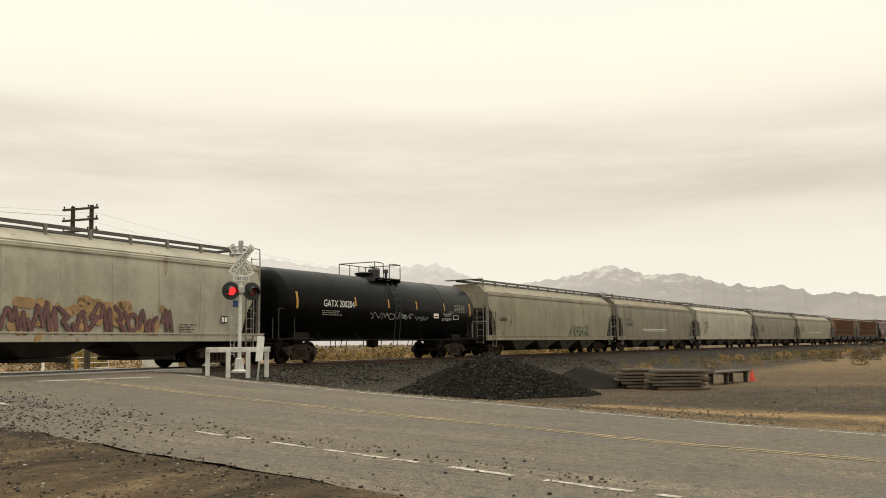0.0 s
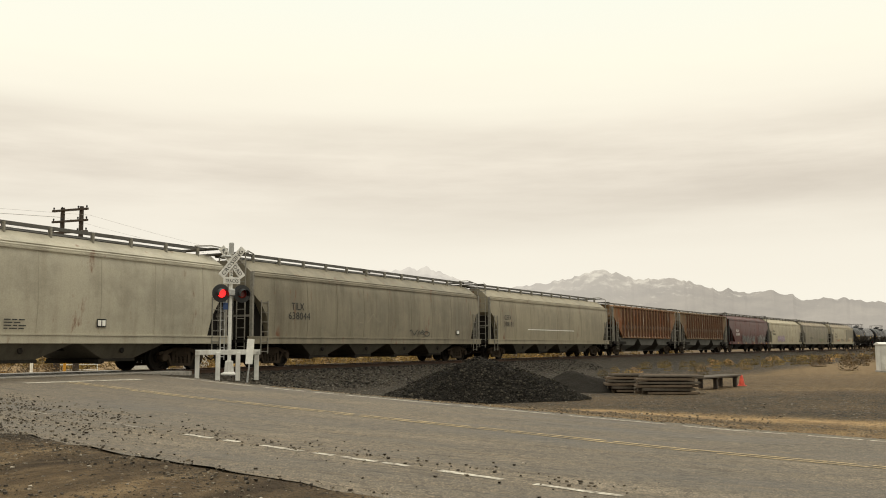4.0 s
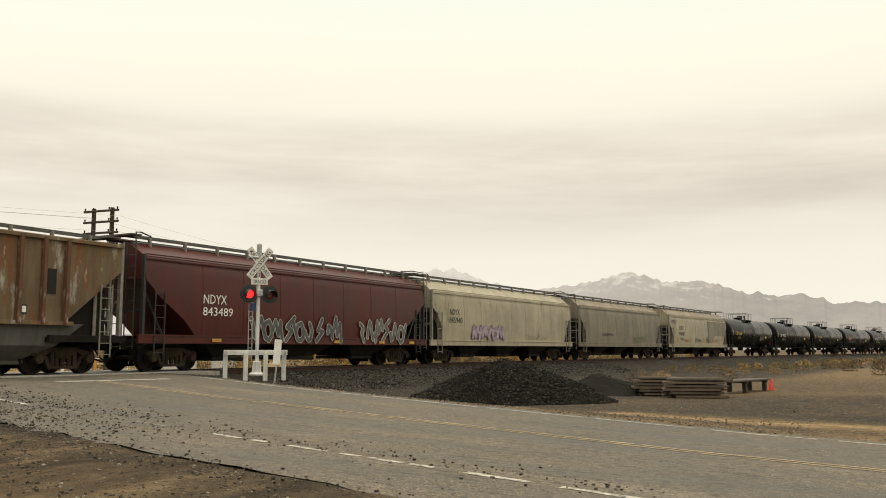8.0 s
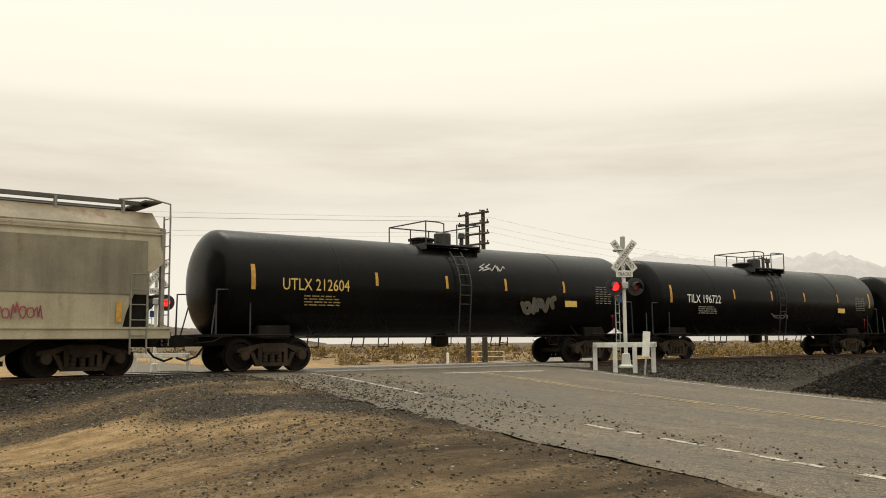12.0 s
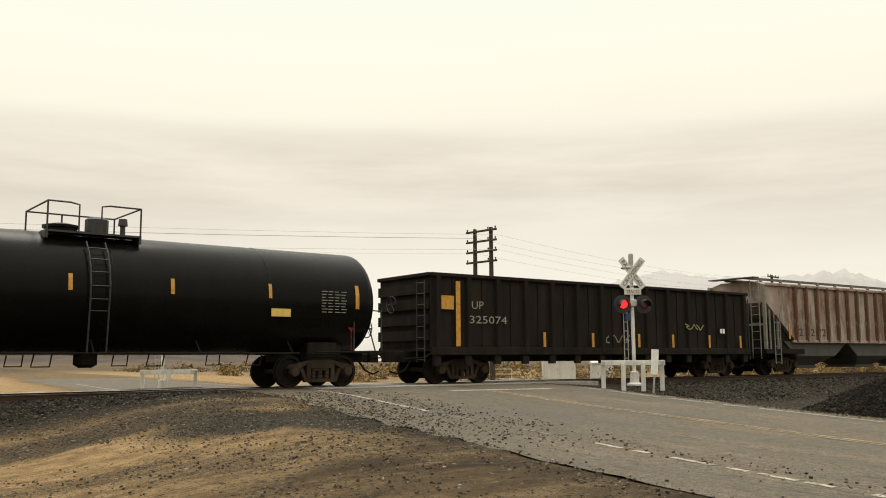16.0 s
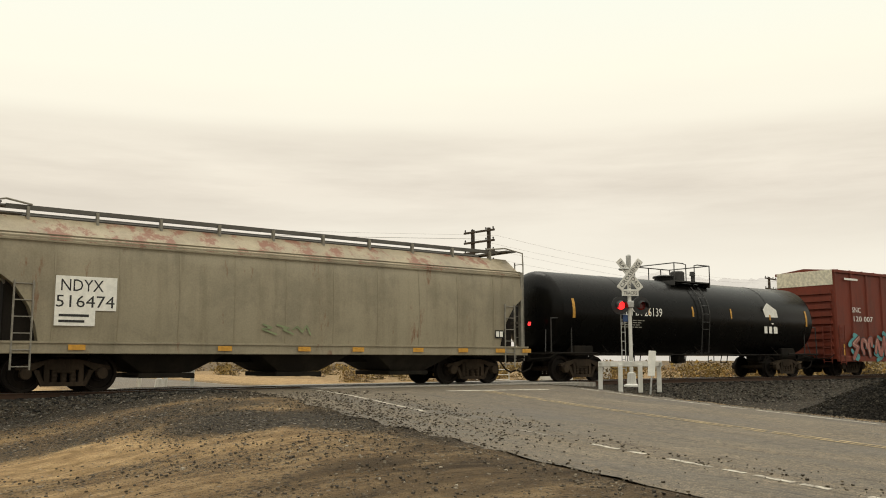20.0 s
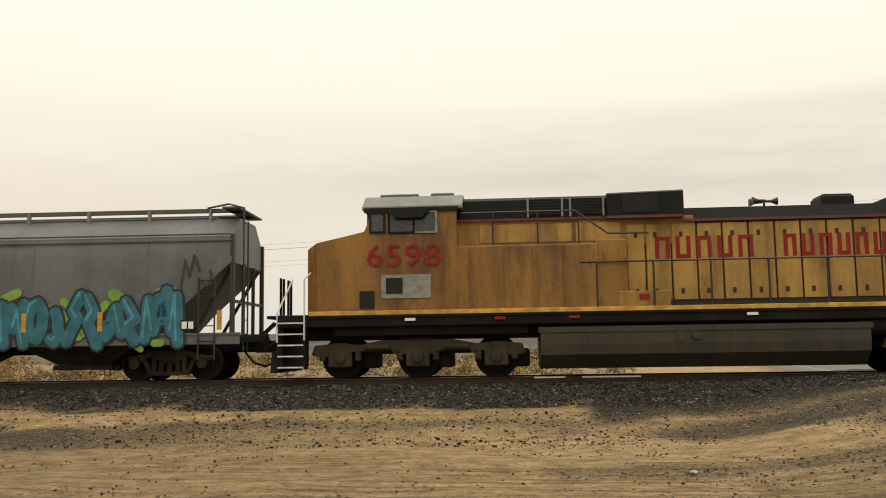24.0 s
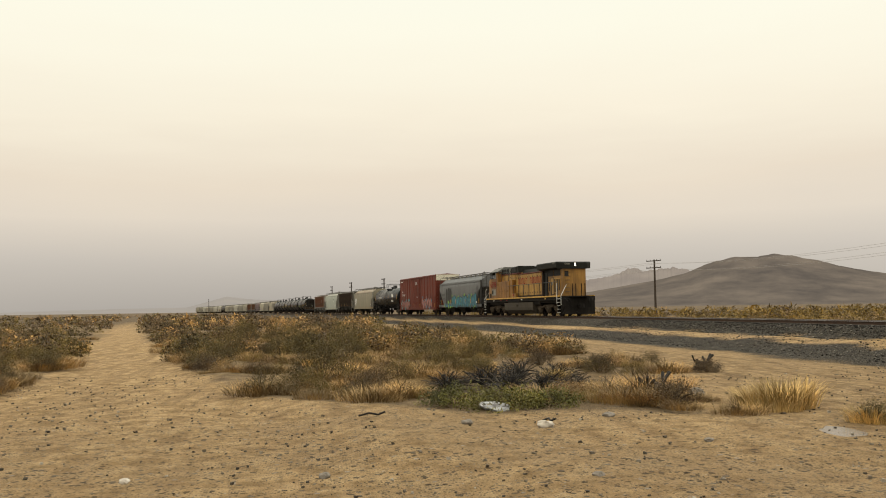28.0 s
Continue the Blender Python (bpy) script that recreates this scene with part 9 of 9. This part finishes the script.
KINDS = {}
for v in range(3):
    KINDS["grass", v] = [("foliage", blades_mesh("foliage", 520, 0.50, 0.75, 1.0, 0.007, 60 + v, P["straw"]))]
    KINDS["dry", v] = [("branchwork", twig_mesh("branchwork", 18, 0.95, 0.5, 70 + v, P["brown"])), ("crown", blades_mesh("crown", 760, 0.42, 1.25, 1.5, 0.006, 71 + v, P["tan"]))]
    KINDS["olive", v] = [("branchwork", twig_mesh("branchwork", 16, 1.15, 0.75, 80 + v, P["brown"], 0.005)), ("crown", shrub_crown("crown", 130, 44, 1.25, 0.8, 81 + v, P["olive"], 0.017))]
    KINDS["brown", v] = [("branchwork", twig_mesh("branchwork", 22, 1.0, 0.6, 90 + v, P["brown"], 0.005)), ("crown", shrub_crown("crown", 120, 44, 1.05, 0.55, 91 + v, P["brown"], 0.015))]
KINDS["green", 0] = [("crown", shrub_crown("crown", 95, 26, 1.5, 0.42, 99, P["green"], 0.03)), ("branchwork", twig_mesh("branchwork", 20, 1.3, 0.35, 98, P["brown"]))]
KINDS["burnt", 0] = [("branchwork", twig_mesh("branchwork", 90, 1.7, 0.6, 97, P["burnt"], 0.008)), ("crown", shrub_crown("crown", 40, 9, 1.6, 0.5, 96, P["burnt"], 0.022))]
TEXT = {"grass": ("tuft of golden dry grass", "grass tuft"), "dry": ("dry tan bushy desert grass and twigs", "shrub"), "olive": ("olive-brown creosote shrub on the sand", "shrub"),
        "brown": ("dull brown low desert shrub", "shrub"), "green": ("low spreading green shrub on sand", "shrub"), "burnt": ("blackened leafless shrub with bare twigs", "shrub")}


def plant(kind, x, y, size, turn, v=0):
    name = "grass_tuft" if kind == "grass" else "desert_shrub"
    lab, cat = TEXT[kind]
    ob = thing(name, lab, cat, "plants of the desert")
    for nm, me in KINDS[kind, v]:
        share(nm, me, ob)
    ob.matrix_world = Matrix.LocRotScale((x, y, height(x, y) - 0.02), Euler((0, 0, turn)), (size, size, size * (0.85 + 0.3 * ((x * 7.3) % 1))))
    return ob


# the clump by the clearing
for kind, x, y, s in (("grass", -13.7, 7.4, 1.15), ("grass", -13.3, 7.0, 1.0), ("grass", -14.1, 7.1, 0.95), ("green", -14.5, 2.9, 1.15), ("green", -15.0, 2.2, 1.0), ("green", -14.6, 3.7, 0.9),
                      ("burnt", -18.6, 3.4, 1.0), ("burnt", -18.0, 2.5, 0.8), ("burnt", -17.4, 3.6, 0.85), ("burnt", -18.2, 4.5, 0.8), ("burnt", -17.3, 4.9, 0.7), ("burnt", -20.3, 4.4, 0.9), ("burnt", -19.6, 5.2, 0.8), ("grass", -19.2, 5.0, 0.8), ("grass", -11.6, 7.5, 0.75),
                      ("olive", -11.5, 7.55, 0.62), ("dry", -15.7, 5.7, 1.15), ("dry", -16.3, 5.3, 1.0), ("dry", -16.9, 6.4, 1.1), ("brown", -21.2, 9.4, 0.9),
                      ("olive", -20.4, 7.2, 0.7), ("dry", -12.9, 6.2, 0.6), ("dry", -14.9, 6.4, 0.55), ("brown", -17.2, 0.7, 0.9), ("dry", -16.6, 1.4, 0.9),
                      ("brown", -18.4, 1.0, 1.0), ("dry", -20.2, 2.2, 1.0), ("olive", -21.0, 3.6, 0.8), ("dry", -22.0, 1.0, 1.0), ("olive", -24.0, 9.0, 0.6)):
    plant(kind, x, y, s, x * 1.7 + y, 0 if kind in ("green", "burnt") else int(abs(x * 3)) % 3)
rng = random.Random(77)
count = 0
while count < 300:
    r = 14 + 40 * rng.random() ** 1.1
    a = radians(rng.uniform(42, 118))
    x, y = -r * math.sin(a), r * math.cos(a)
    d = float(track_offset(x, y))
    if bool(bare(x, y)) or d > -13 or math.hypot(x + 14.4, y - 3.0) < 1.9 or math.hypot(x + 18.2, y - 3.8) < 2.0 or lumps(x, y, 0.30) + 0.7 * lumps(x, y, 0.8) < -0.16:
        continue
    k = rng.choices(("grass", "dry", "olive", "brown"), (0.12, 0.46, 0.26, 0.16))[0]
    plant(k, x, y, rng.uniform(0.5, 1.2) * (1.3 if k == "olive" else 1.0), rng.uniform(0, 6.28), rng.randrange(3))
    count += 1


def far_brush(name, n, place, seed, label, clear=bare):
    """Distant scrub as one sheet of many small clumps of flakes."""
    rng = np.random.default_rng(seed)
    verts, faces = [], []
    r2 = random.Random(seed)
    got = 0
    while got < n:
        x, y, s = place(r2)
        if place is left_far and float(track_offset(x, y)) > 0 and r2.random() < 0.9:
            got += 1
            continue
        if clear and (bool(clear(x, y)) or lumps(x, y, 0.16) + 0.6 * lumps(x, y, 0.5) < -0.02):
            continue
        got += 1
        z0 = height(x, y)
        far = math.hypot(x, y)
        fl, big = (420, 0.026) if far < 75 else (150, 0.047) if far < 130 else (36, 0.08)
        u = rng.normal(0, 1, (fl, 3))
        u /= np.linalg.norm(u, axis=1)[:, None]
        c = u * rng.uniform(0.55, 1.0, (fl, 1)) * np.array([0.48, 0.48, 0.42]) * s + np.array([x, y, z0 + 0.16 * s])
        c[:, 2] = np.maximum(c[:, 2], z0 + 0.02)
        d1, d2 = rng.normal(0, big * s, (fl, 3)), rng.normal(0, big * 0.8 * s, (fl, 3))
        k = len(verts)
        tri = np.stack([c - d1, c + d2, c + d1], 1).reshape(-1, 3)
        verts += tri.tolist()
        faces += [(k + 3 * i, k + 3 * i + 1, k + 3 * i + 2) for i in range(fl)]
    me = bpy.data.meshes.new(name)
    me.from_pydata(verts, [], faces)
    me.materials.append(P[{0: "olive", 1: "tan", 2: "brown"}[seed % 3]])
    return tagged(new(name, me), label, "scrub", "", "stuff")


def brush_patch(name, forms, n, seed, label, m):
    """Low brush that nobody could count: many turned and scaled clumps in one sheet."""
    r = random.Random(seed)
    src = []
    for me in forms:
        co = np.empty(len(me.vertices) * 3)
        me.vertices.foreach_get("co", co)
        src.append((co.reshape(-1, 3), [tuple(p.vertices) for p in me.polygons]))
    verts, faces, k, got = [], [], 0, 0
    while got < n:
        q = 14.5 + 46 * r.random() ** 0.9
        a = radians(r.uniform(44, 122))
        x, y = -q * math.sin(a), q * math.cos(a)
        if math.hypot(x + 14.3, y - 2.8) < 1.7 or math.hypot(x + 18.2, y - 3.8) < 1.9 or bool(bare(x, y)) or float(track_offset(x, y)) > -13 or lumps(x, y, 0.30) + 0.7 * lumps(x, y, 0.8) < -0.14:
            continue
        got += 1
        co, fc = src[got % len(src)]
        t, sc = r.uniform(0, 6.28), r.uniform(0.4, 1.0)
        c, s = math.cos(t) * sc, math.sin(t) * sc
        pts = np.stack([co[:, 0] * c - co[:, 1] * s + x, co[:, 0] * s + co[:, 1] * c + y, co[:, 2] * sc * r.uniform(0.75, 1.1) + height(x, y) - 0.02], -1)
        verts.append(pts)
        faces += [tuple(i + k for i in f) for f in fc]
        k += len(co)
    me = bpy.data.meshes.new(name)
    me.from_pydata(np.concatenate(verts).tolist(), [], faces)
    me.materials.append(m)
    return tagged(new(name, me), label, "brush", "", "stuff")


brush_patch("low_brush", [blades_mesh("clump", 420, 0.42, 1.25, 1.3, 0.008, 200 + i, P["tan"]) for i in range(3)], 480, 41, "tan dry grass between the shrubs", P["tan"])
brush_patch("low_brush", [shrub_crown("clump", 60, 30, 0.95, 0.48, 240 + i, P["tan"], 0.016) for i in range(3)], 320, 45, "rounded tan burro brush on the sand", P["tan"])
brush_patch("low_brush", [blades_mesh("clump", 200, 0.34, 0.6, 0.8, 0.009, 210 + i, P["straw"]) for i in range(3)], 100, 42, "golden dry grass between the shrubs", P["straw"])
brush_patch("low_brush", [shrub_crown("clump", 70, 34, 1.25, 0.72, 220 + i, P["olive"], 0.018) for i in range(3)], 190, 43, "low olive creosote brush on the sand", P["olive"])
brush_patch("low_brush", [shrub_crown("clump", 60, 32, 1.0, 0.5, 230 + i, P["brown"], 0.017) for i in range(3)], 220, 44, "low brown twiggy brush on the sand", P["brown"])


def left_far(r):
    d = 32 + 420 * r.random() ** 1.7
    a = radians(r.uniform(40, 125))
    return -d * math.sin(a), d * math.cos(a), r.uniform(0.8, 1.7) if d < 60 or r.random() < 0.85 else r.uniform(1.8, 2.8)


def beyond(r):
    x = r.uniform(-190, 130)
    y = float(np.interp(x, X_, Y_)) + 8.5 + 130 * r.random() ** 1.5
    return x, y, r.uniform(0.6, 1.5)


def beyond_big(r):
    x, y, _ = beyond(r)
    return x, y, r.uniform(1.2, 2.9)


def right_far(r):
    x, y = r.uniform(60, 330), r.uniform(-120, 5)
    return x, y, r.uniform(0.8, 1.6)


far_brush("far_scrub", 2900, left_far, 30, "olive desert scrub running to the horizon")
far_brush("far_scrub", 1300, left_far, 31, "tan dry scrub running to the horizon")
far_brush("far_scrub", 2600, left_far, 32, "brown scrub running to the horizon")
far_brush("far_scrub", 900, beyond_big, 33, "olive scrub beyond the track")
far_brush("far_scrub", 220, beyond, 34, "tan dry scrub beyond the track")
far_brush("far_scrub", 1500, beyond, 35, "brown scrub beyond the track")


def bank_scrub(r):
    x = r.uniform(48, 160)
    return x, float(np.interp(x, X_, Y_)) - r.uniform(5.0, 14.0), r.uniform(0.5, 1.1)


far_brush("bank_scrub", 120, bank_scrub, 36, "olive scrub on the railway bank", None)
far_brush("bank_scrub", 25, bank_scrub, 37, "tan scrub on the railway bank", None)
far_brush("far_scrub", 900, right_far, 38, "brown scrub beyond the yard", None)


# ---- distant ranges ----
def range_material(name, low, high, haze_glow, snow=None, line=(0, 1), mist_glow=None):
    """Rock with gullies; the hazy air over it is painted as a pale glow of the rock."""
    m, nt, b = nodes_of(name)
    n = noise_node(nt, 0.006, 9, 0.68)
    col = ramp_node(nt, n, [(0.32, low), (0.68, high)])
    if snow:
        g = noise_node(nt, 0.020, 9, 0.72, (1, 1, 0.5))
        tc, sp, mr = nt.nodes.new("ShaderNodeTexCoord"), nt.nodes.new("ShaderNodeSeparateXYZ"), nt.nodes.new("ShaderNodeMapRange")
        nt.links.new(tc.outputs["Object"], sp.inputs[0])
        nt.links.new(sp.outputs["Z"], mr.inputs["Value"])
        mr.inputs["From Min"].default_value, mr.inputs["From Max"].default_value = line
        mr.inputs["To Min"].default_value, mr.inputs["To Max"].default_value = -0.16, 0.10
        ad = nt.nodes.new("ShaderNodeMath")
        ad.operation = "ADD"
        nt.links.new(g, ad.inputs[0])
        nt.links.new(mr.outputs[0], ad.inputs[1])
        col = mix_node(nt, ramp_node(nt, ad.outputs[0], [(0.48, (0, 0, 0)), (0.64, (0.55, 0.55, 0.55))]), col, snow)
    nt.links.new(col, b.inputs["Base Color"])
    b.inputs["Roughness"].default_value = 1.0
    b.inputs["Specular IOR Level"].default_value = 0.0
    b.inputs["Emission Color"].default_value = (*haze_glow, 1)
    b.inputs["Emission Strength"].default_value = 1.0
    if mist_glow:
        # the misty end is painted too: stronger glow, base colour faded to black
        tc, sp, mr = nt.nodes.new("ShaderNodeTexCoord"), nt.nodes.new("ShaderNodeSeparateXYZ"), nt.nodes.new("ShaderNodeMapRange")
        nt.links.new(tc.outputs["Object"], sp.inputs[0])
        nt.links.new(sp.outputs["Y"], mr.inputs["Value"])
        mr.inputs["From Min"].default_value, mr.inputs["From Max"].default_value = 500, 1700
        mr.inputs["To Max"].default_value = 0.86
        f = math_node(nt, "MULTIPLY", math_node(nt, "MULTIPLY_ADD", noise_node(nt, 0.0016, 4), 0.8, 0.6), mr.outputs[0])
        nt.links.new(mix_node(nt, f, haze_glow, mist_glow), b.inputs["Emission Color"])
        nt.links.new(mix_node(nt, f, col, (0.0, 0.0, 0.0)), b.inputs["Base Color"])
    return m


def mountains(name, dist, crest, seed, m, label, depth=900.0, rough=1.0, crag=None):
    """A range as a gullied sheet under a crest line of bearings and heights in degrees."""
    a = np.array([c[0] for c in crest], float)
    e = np.array([c[1] for c in crest], float)
    o = np.argsort(a)
    na, nr = 420, 26
    az = np.linspace(a.min(), a.max(), na)
    el = np.interp(az, a[o], e[o])
    verts, faces = [], []
    for i, b in enumerate(az):
        top = dist * math.tan(radians(el[i]))
        top += (rough if crag is None else crag) * min(12.0, 0.07 * top) * noise.fractal(Vector((b * 1.7 + seed, 0, 0)), 0.8, 2.1, 6)
        for j in range(nr):
            u = j / (nr - 1)
            gully = noise.ridged_multi_fractal(Vector((b * 0.55 + seed + u * 0.5, u * 1.6, seed)), 0.9, 2.1, 6, 1.0, 2.0) - 1.0
            r = dist - depth * (1 - u) + 70 * rough * gully * (1 - u) * u * 3
            z = top * (u ** 1.25) * (1 + 0.22 * rough * gully * (1 - u))
            verts.append((-r * math.sin(radians(b)), r * math.cos(radians(b)), z - 6.0 * (1 - u)))
    for i in range(na - 1):
        for j in range(nr - 1):
            k = i * nr + j
            faces.append((k, k + 1, k + nr + 1, k + nr))
    me = bpy.data.meshes.new(name)
    me.from_pydata(verts, [], faces)
    me.materials.append(m)
    return tagged(new(name, me), label, "mountain range", "distant ranges", "structure")


# the pale third colour is hazy air, painted as glow of the rock
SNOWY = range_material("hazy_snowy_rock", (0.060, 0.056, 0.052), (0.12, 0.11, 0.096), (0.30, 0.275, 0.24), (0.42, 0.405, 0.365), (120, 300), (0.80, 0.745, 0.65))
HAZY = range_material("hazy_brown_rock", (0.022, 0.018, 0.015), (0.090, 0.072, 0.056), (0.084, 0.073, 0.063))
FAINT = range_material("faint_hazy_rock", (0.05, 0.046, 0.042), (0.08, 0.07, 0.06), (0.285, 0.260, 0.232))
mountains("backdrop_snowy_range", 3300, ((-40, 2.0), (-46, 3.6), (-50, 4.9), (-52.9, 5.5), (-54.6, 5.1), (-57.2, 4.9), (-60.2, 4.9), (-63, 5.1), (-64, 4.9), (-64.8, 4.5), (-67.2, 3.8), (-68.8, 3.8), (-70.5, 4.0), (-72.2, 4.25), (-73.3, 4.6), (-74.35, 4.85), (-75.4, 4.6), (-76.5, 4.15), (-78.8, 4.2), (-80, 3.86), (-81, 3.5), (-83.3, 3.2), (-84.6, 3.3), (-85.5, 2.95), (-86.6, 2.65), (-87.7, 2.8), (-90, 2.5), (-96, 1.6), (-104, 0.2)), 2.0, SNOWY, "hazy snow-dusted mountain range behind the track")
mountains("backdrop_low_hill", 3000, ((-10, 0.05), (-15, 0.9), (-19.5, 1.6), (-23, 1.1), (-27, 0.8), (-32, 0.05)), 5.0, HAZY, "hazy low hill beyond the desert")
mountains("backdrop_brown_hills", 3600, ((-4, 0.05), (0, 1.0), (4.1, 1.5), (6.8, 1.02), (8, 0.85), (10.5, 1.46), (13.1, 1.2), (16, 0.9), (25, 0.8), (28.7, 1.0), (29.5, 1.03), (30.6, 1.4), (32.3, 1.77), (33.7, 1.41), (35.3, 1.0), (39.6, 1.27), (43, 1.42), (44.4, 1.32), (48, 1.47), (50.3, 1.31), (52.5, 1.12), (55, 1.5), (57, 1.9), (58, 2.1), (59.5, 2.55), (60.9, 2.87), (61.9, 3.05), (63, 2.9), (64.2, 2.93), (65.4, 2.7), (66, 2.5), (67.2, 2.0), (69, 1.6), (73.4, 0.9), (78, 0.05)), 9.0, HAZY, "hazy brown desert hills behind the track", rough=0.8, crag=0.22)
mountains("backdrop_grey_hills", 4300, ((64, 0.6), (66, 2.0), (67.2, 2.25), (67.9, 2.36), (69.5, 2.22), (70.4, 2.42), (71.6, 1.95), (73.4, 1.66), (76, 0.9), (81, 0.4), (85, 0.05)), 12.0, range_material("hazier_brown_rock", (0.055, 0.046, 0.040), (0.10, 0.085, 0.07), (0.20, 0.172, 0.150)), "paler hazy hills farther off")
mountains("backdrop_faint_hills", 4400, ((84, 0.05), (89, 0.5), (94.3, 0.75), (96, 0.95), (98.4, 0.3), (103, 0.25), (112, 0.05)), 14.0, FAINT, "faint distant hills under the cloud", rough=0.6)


# ---- what moves ----
def motions():
    for ob, s0 in CARS:
        walk(ob, ride(ob, s0))
    # the lit lens swaps sides: a shorter flash on one lamp, a longer one on the other
    flips = [0.0]
    for k in range(21):
        flips += [max(0.06, 0.33 + 1.357 * k - 0.235), 0.33 + 1.357 * k + 0.235]
    flips = [round(t * 30) / 30 for t in flips if t < 27.9]
    for g, mirror in GLOWS:
        rows = []
        for i, t in enumerate(flips):
            x = -0.36 if (i % 2 == 0) != mirror else 0.36
            rows.append((t, pose(x, 0, 0)))
            if i + 1 < len(flips) and flips[i + 1] - t > 0.1:
                rows.append((flips[i + 1] - 1 / 30, pose(x, 0, 0)))
        rows.append((28.0, rows[-1][1]))
        walk(g, rows)


motions()
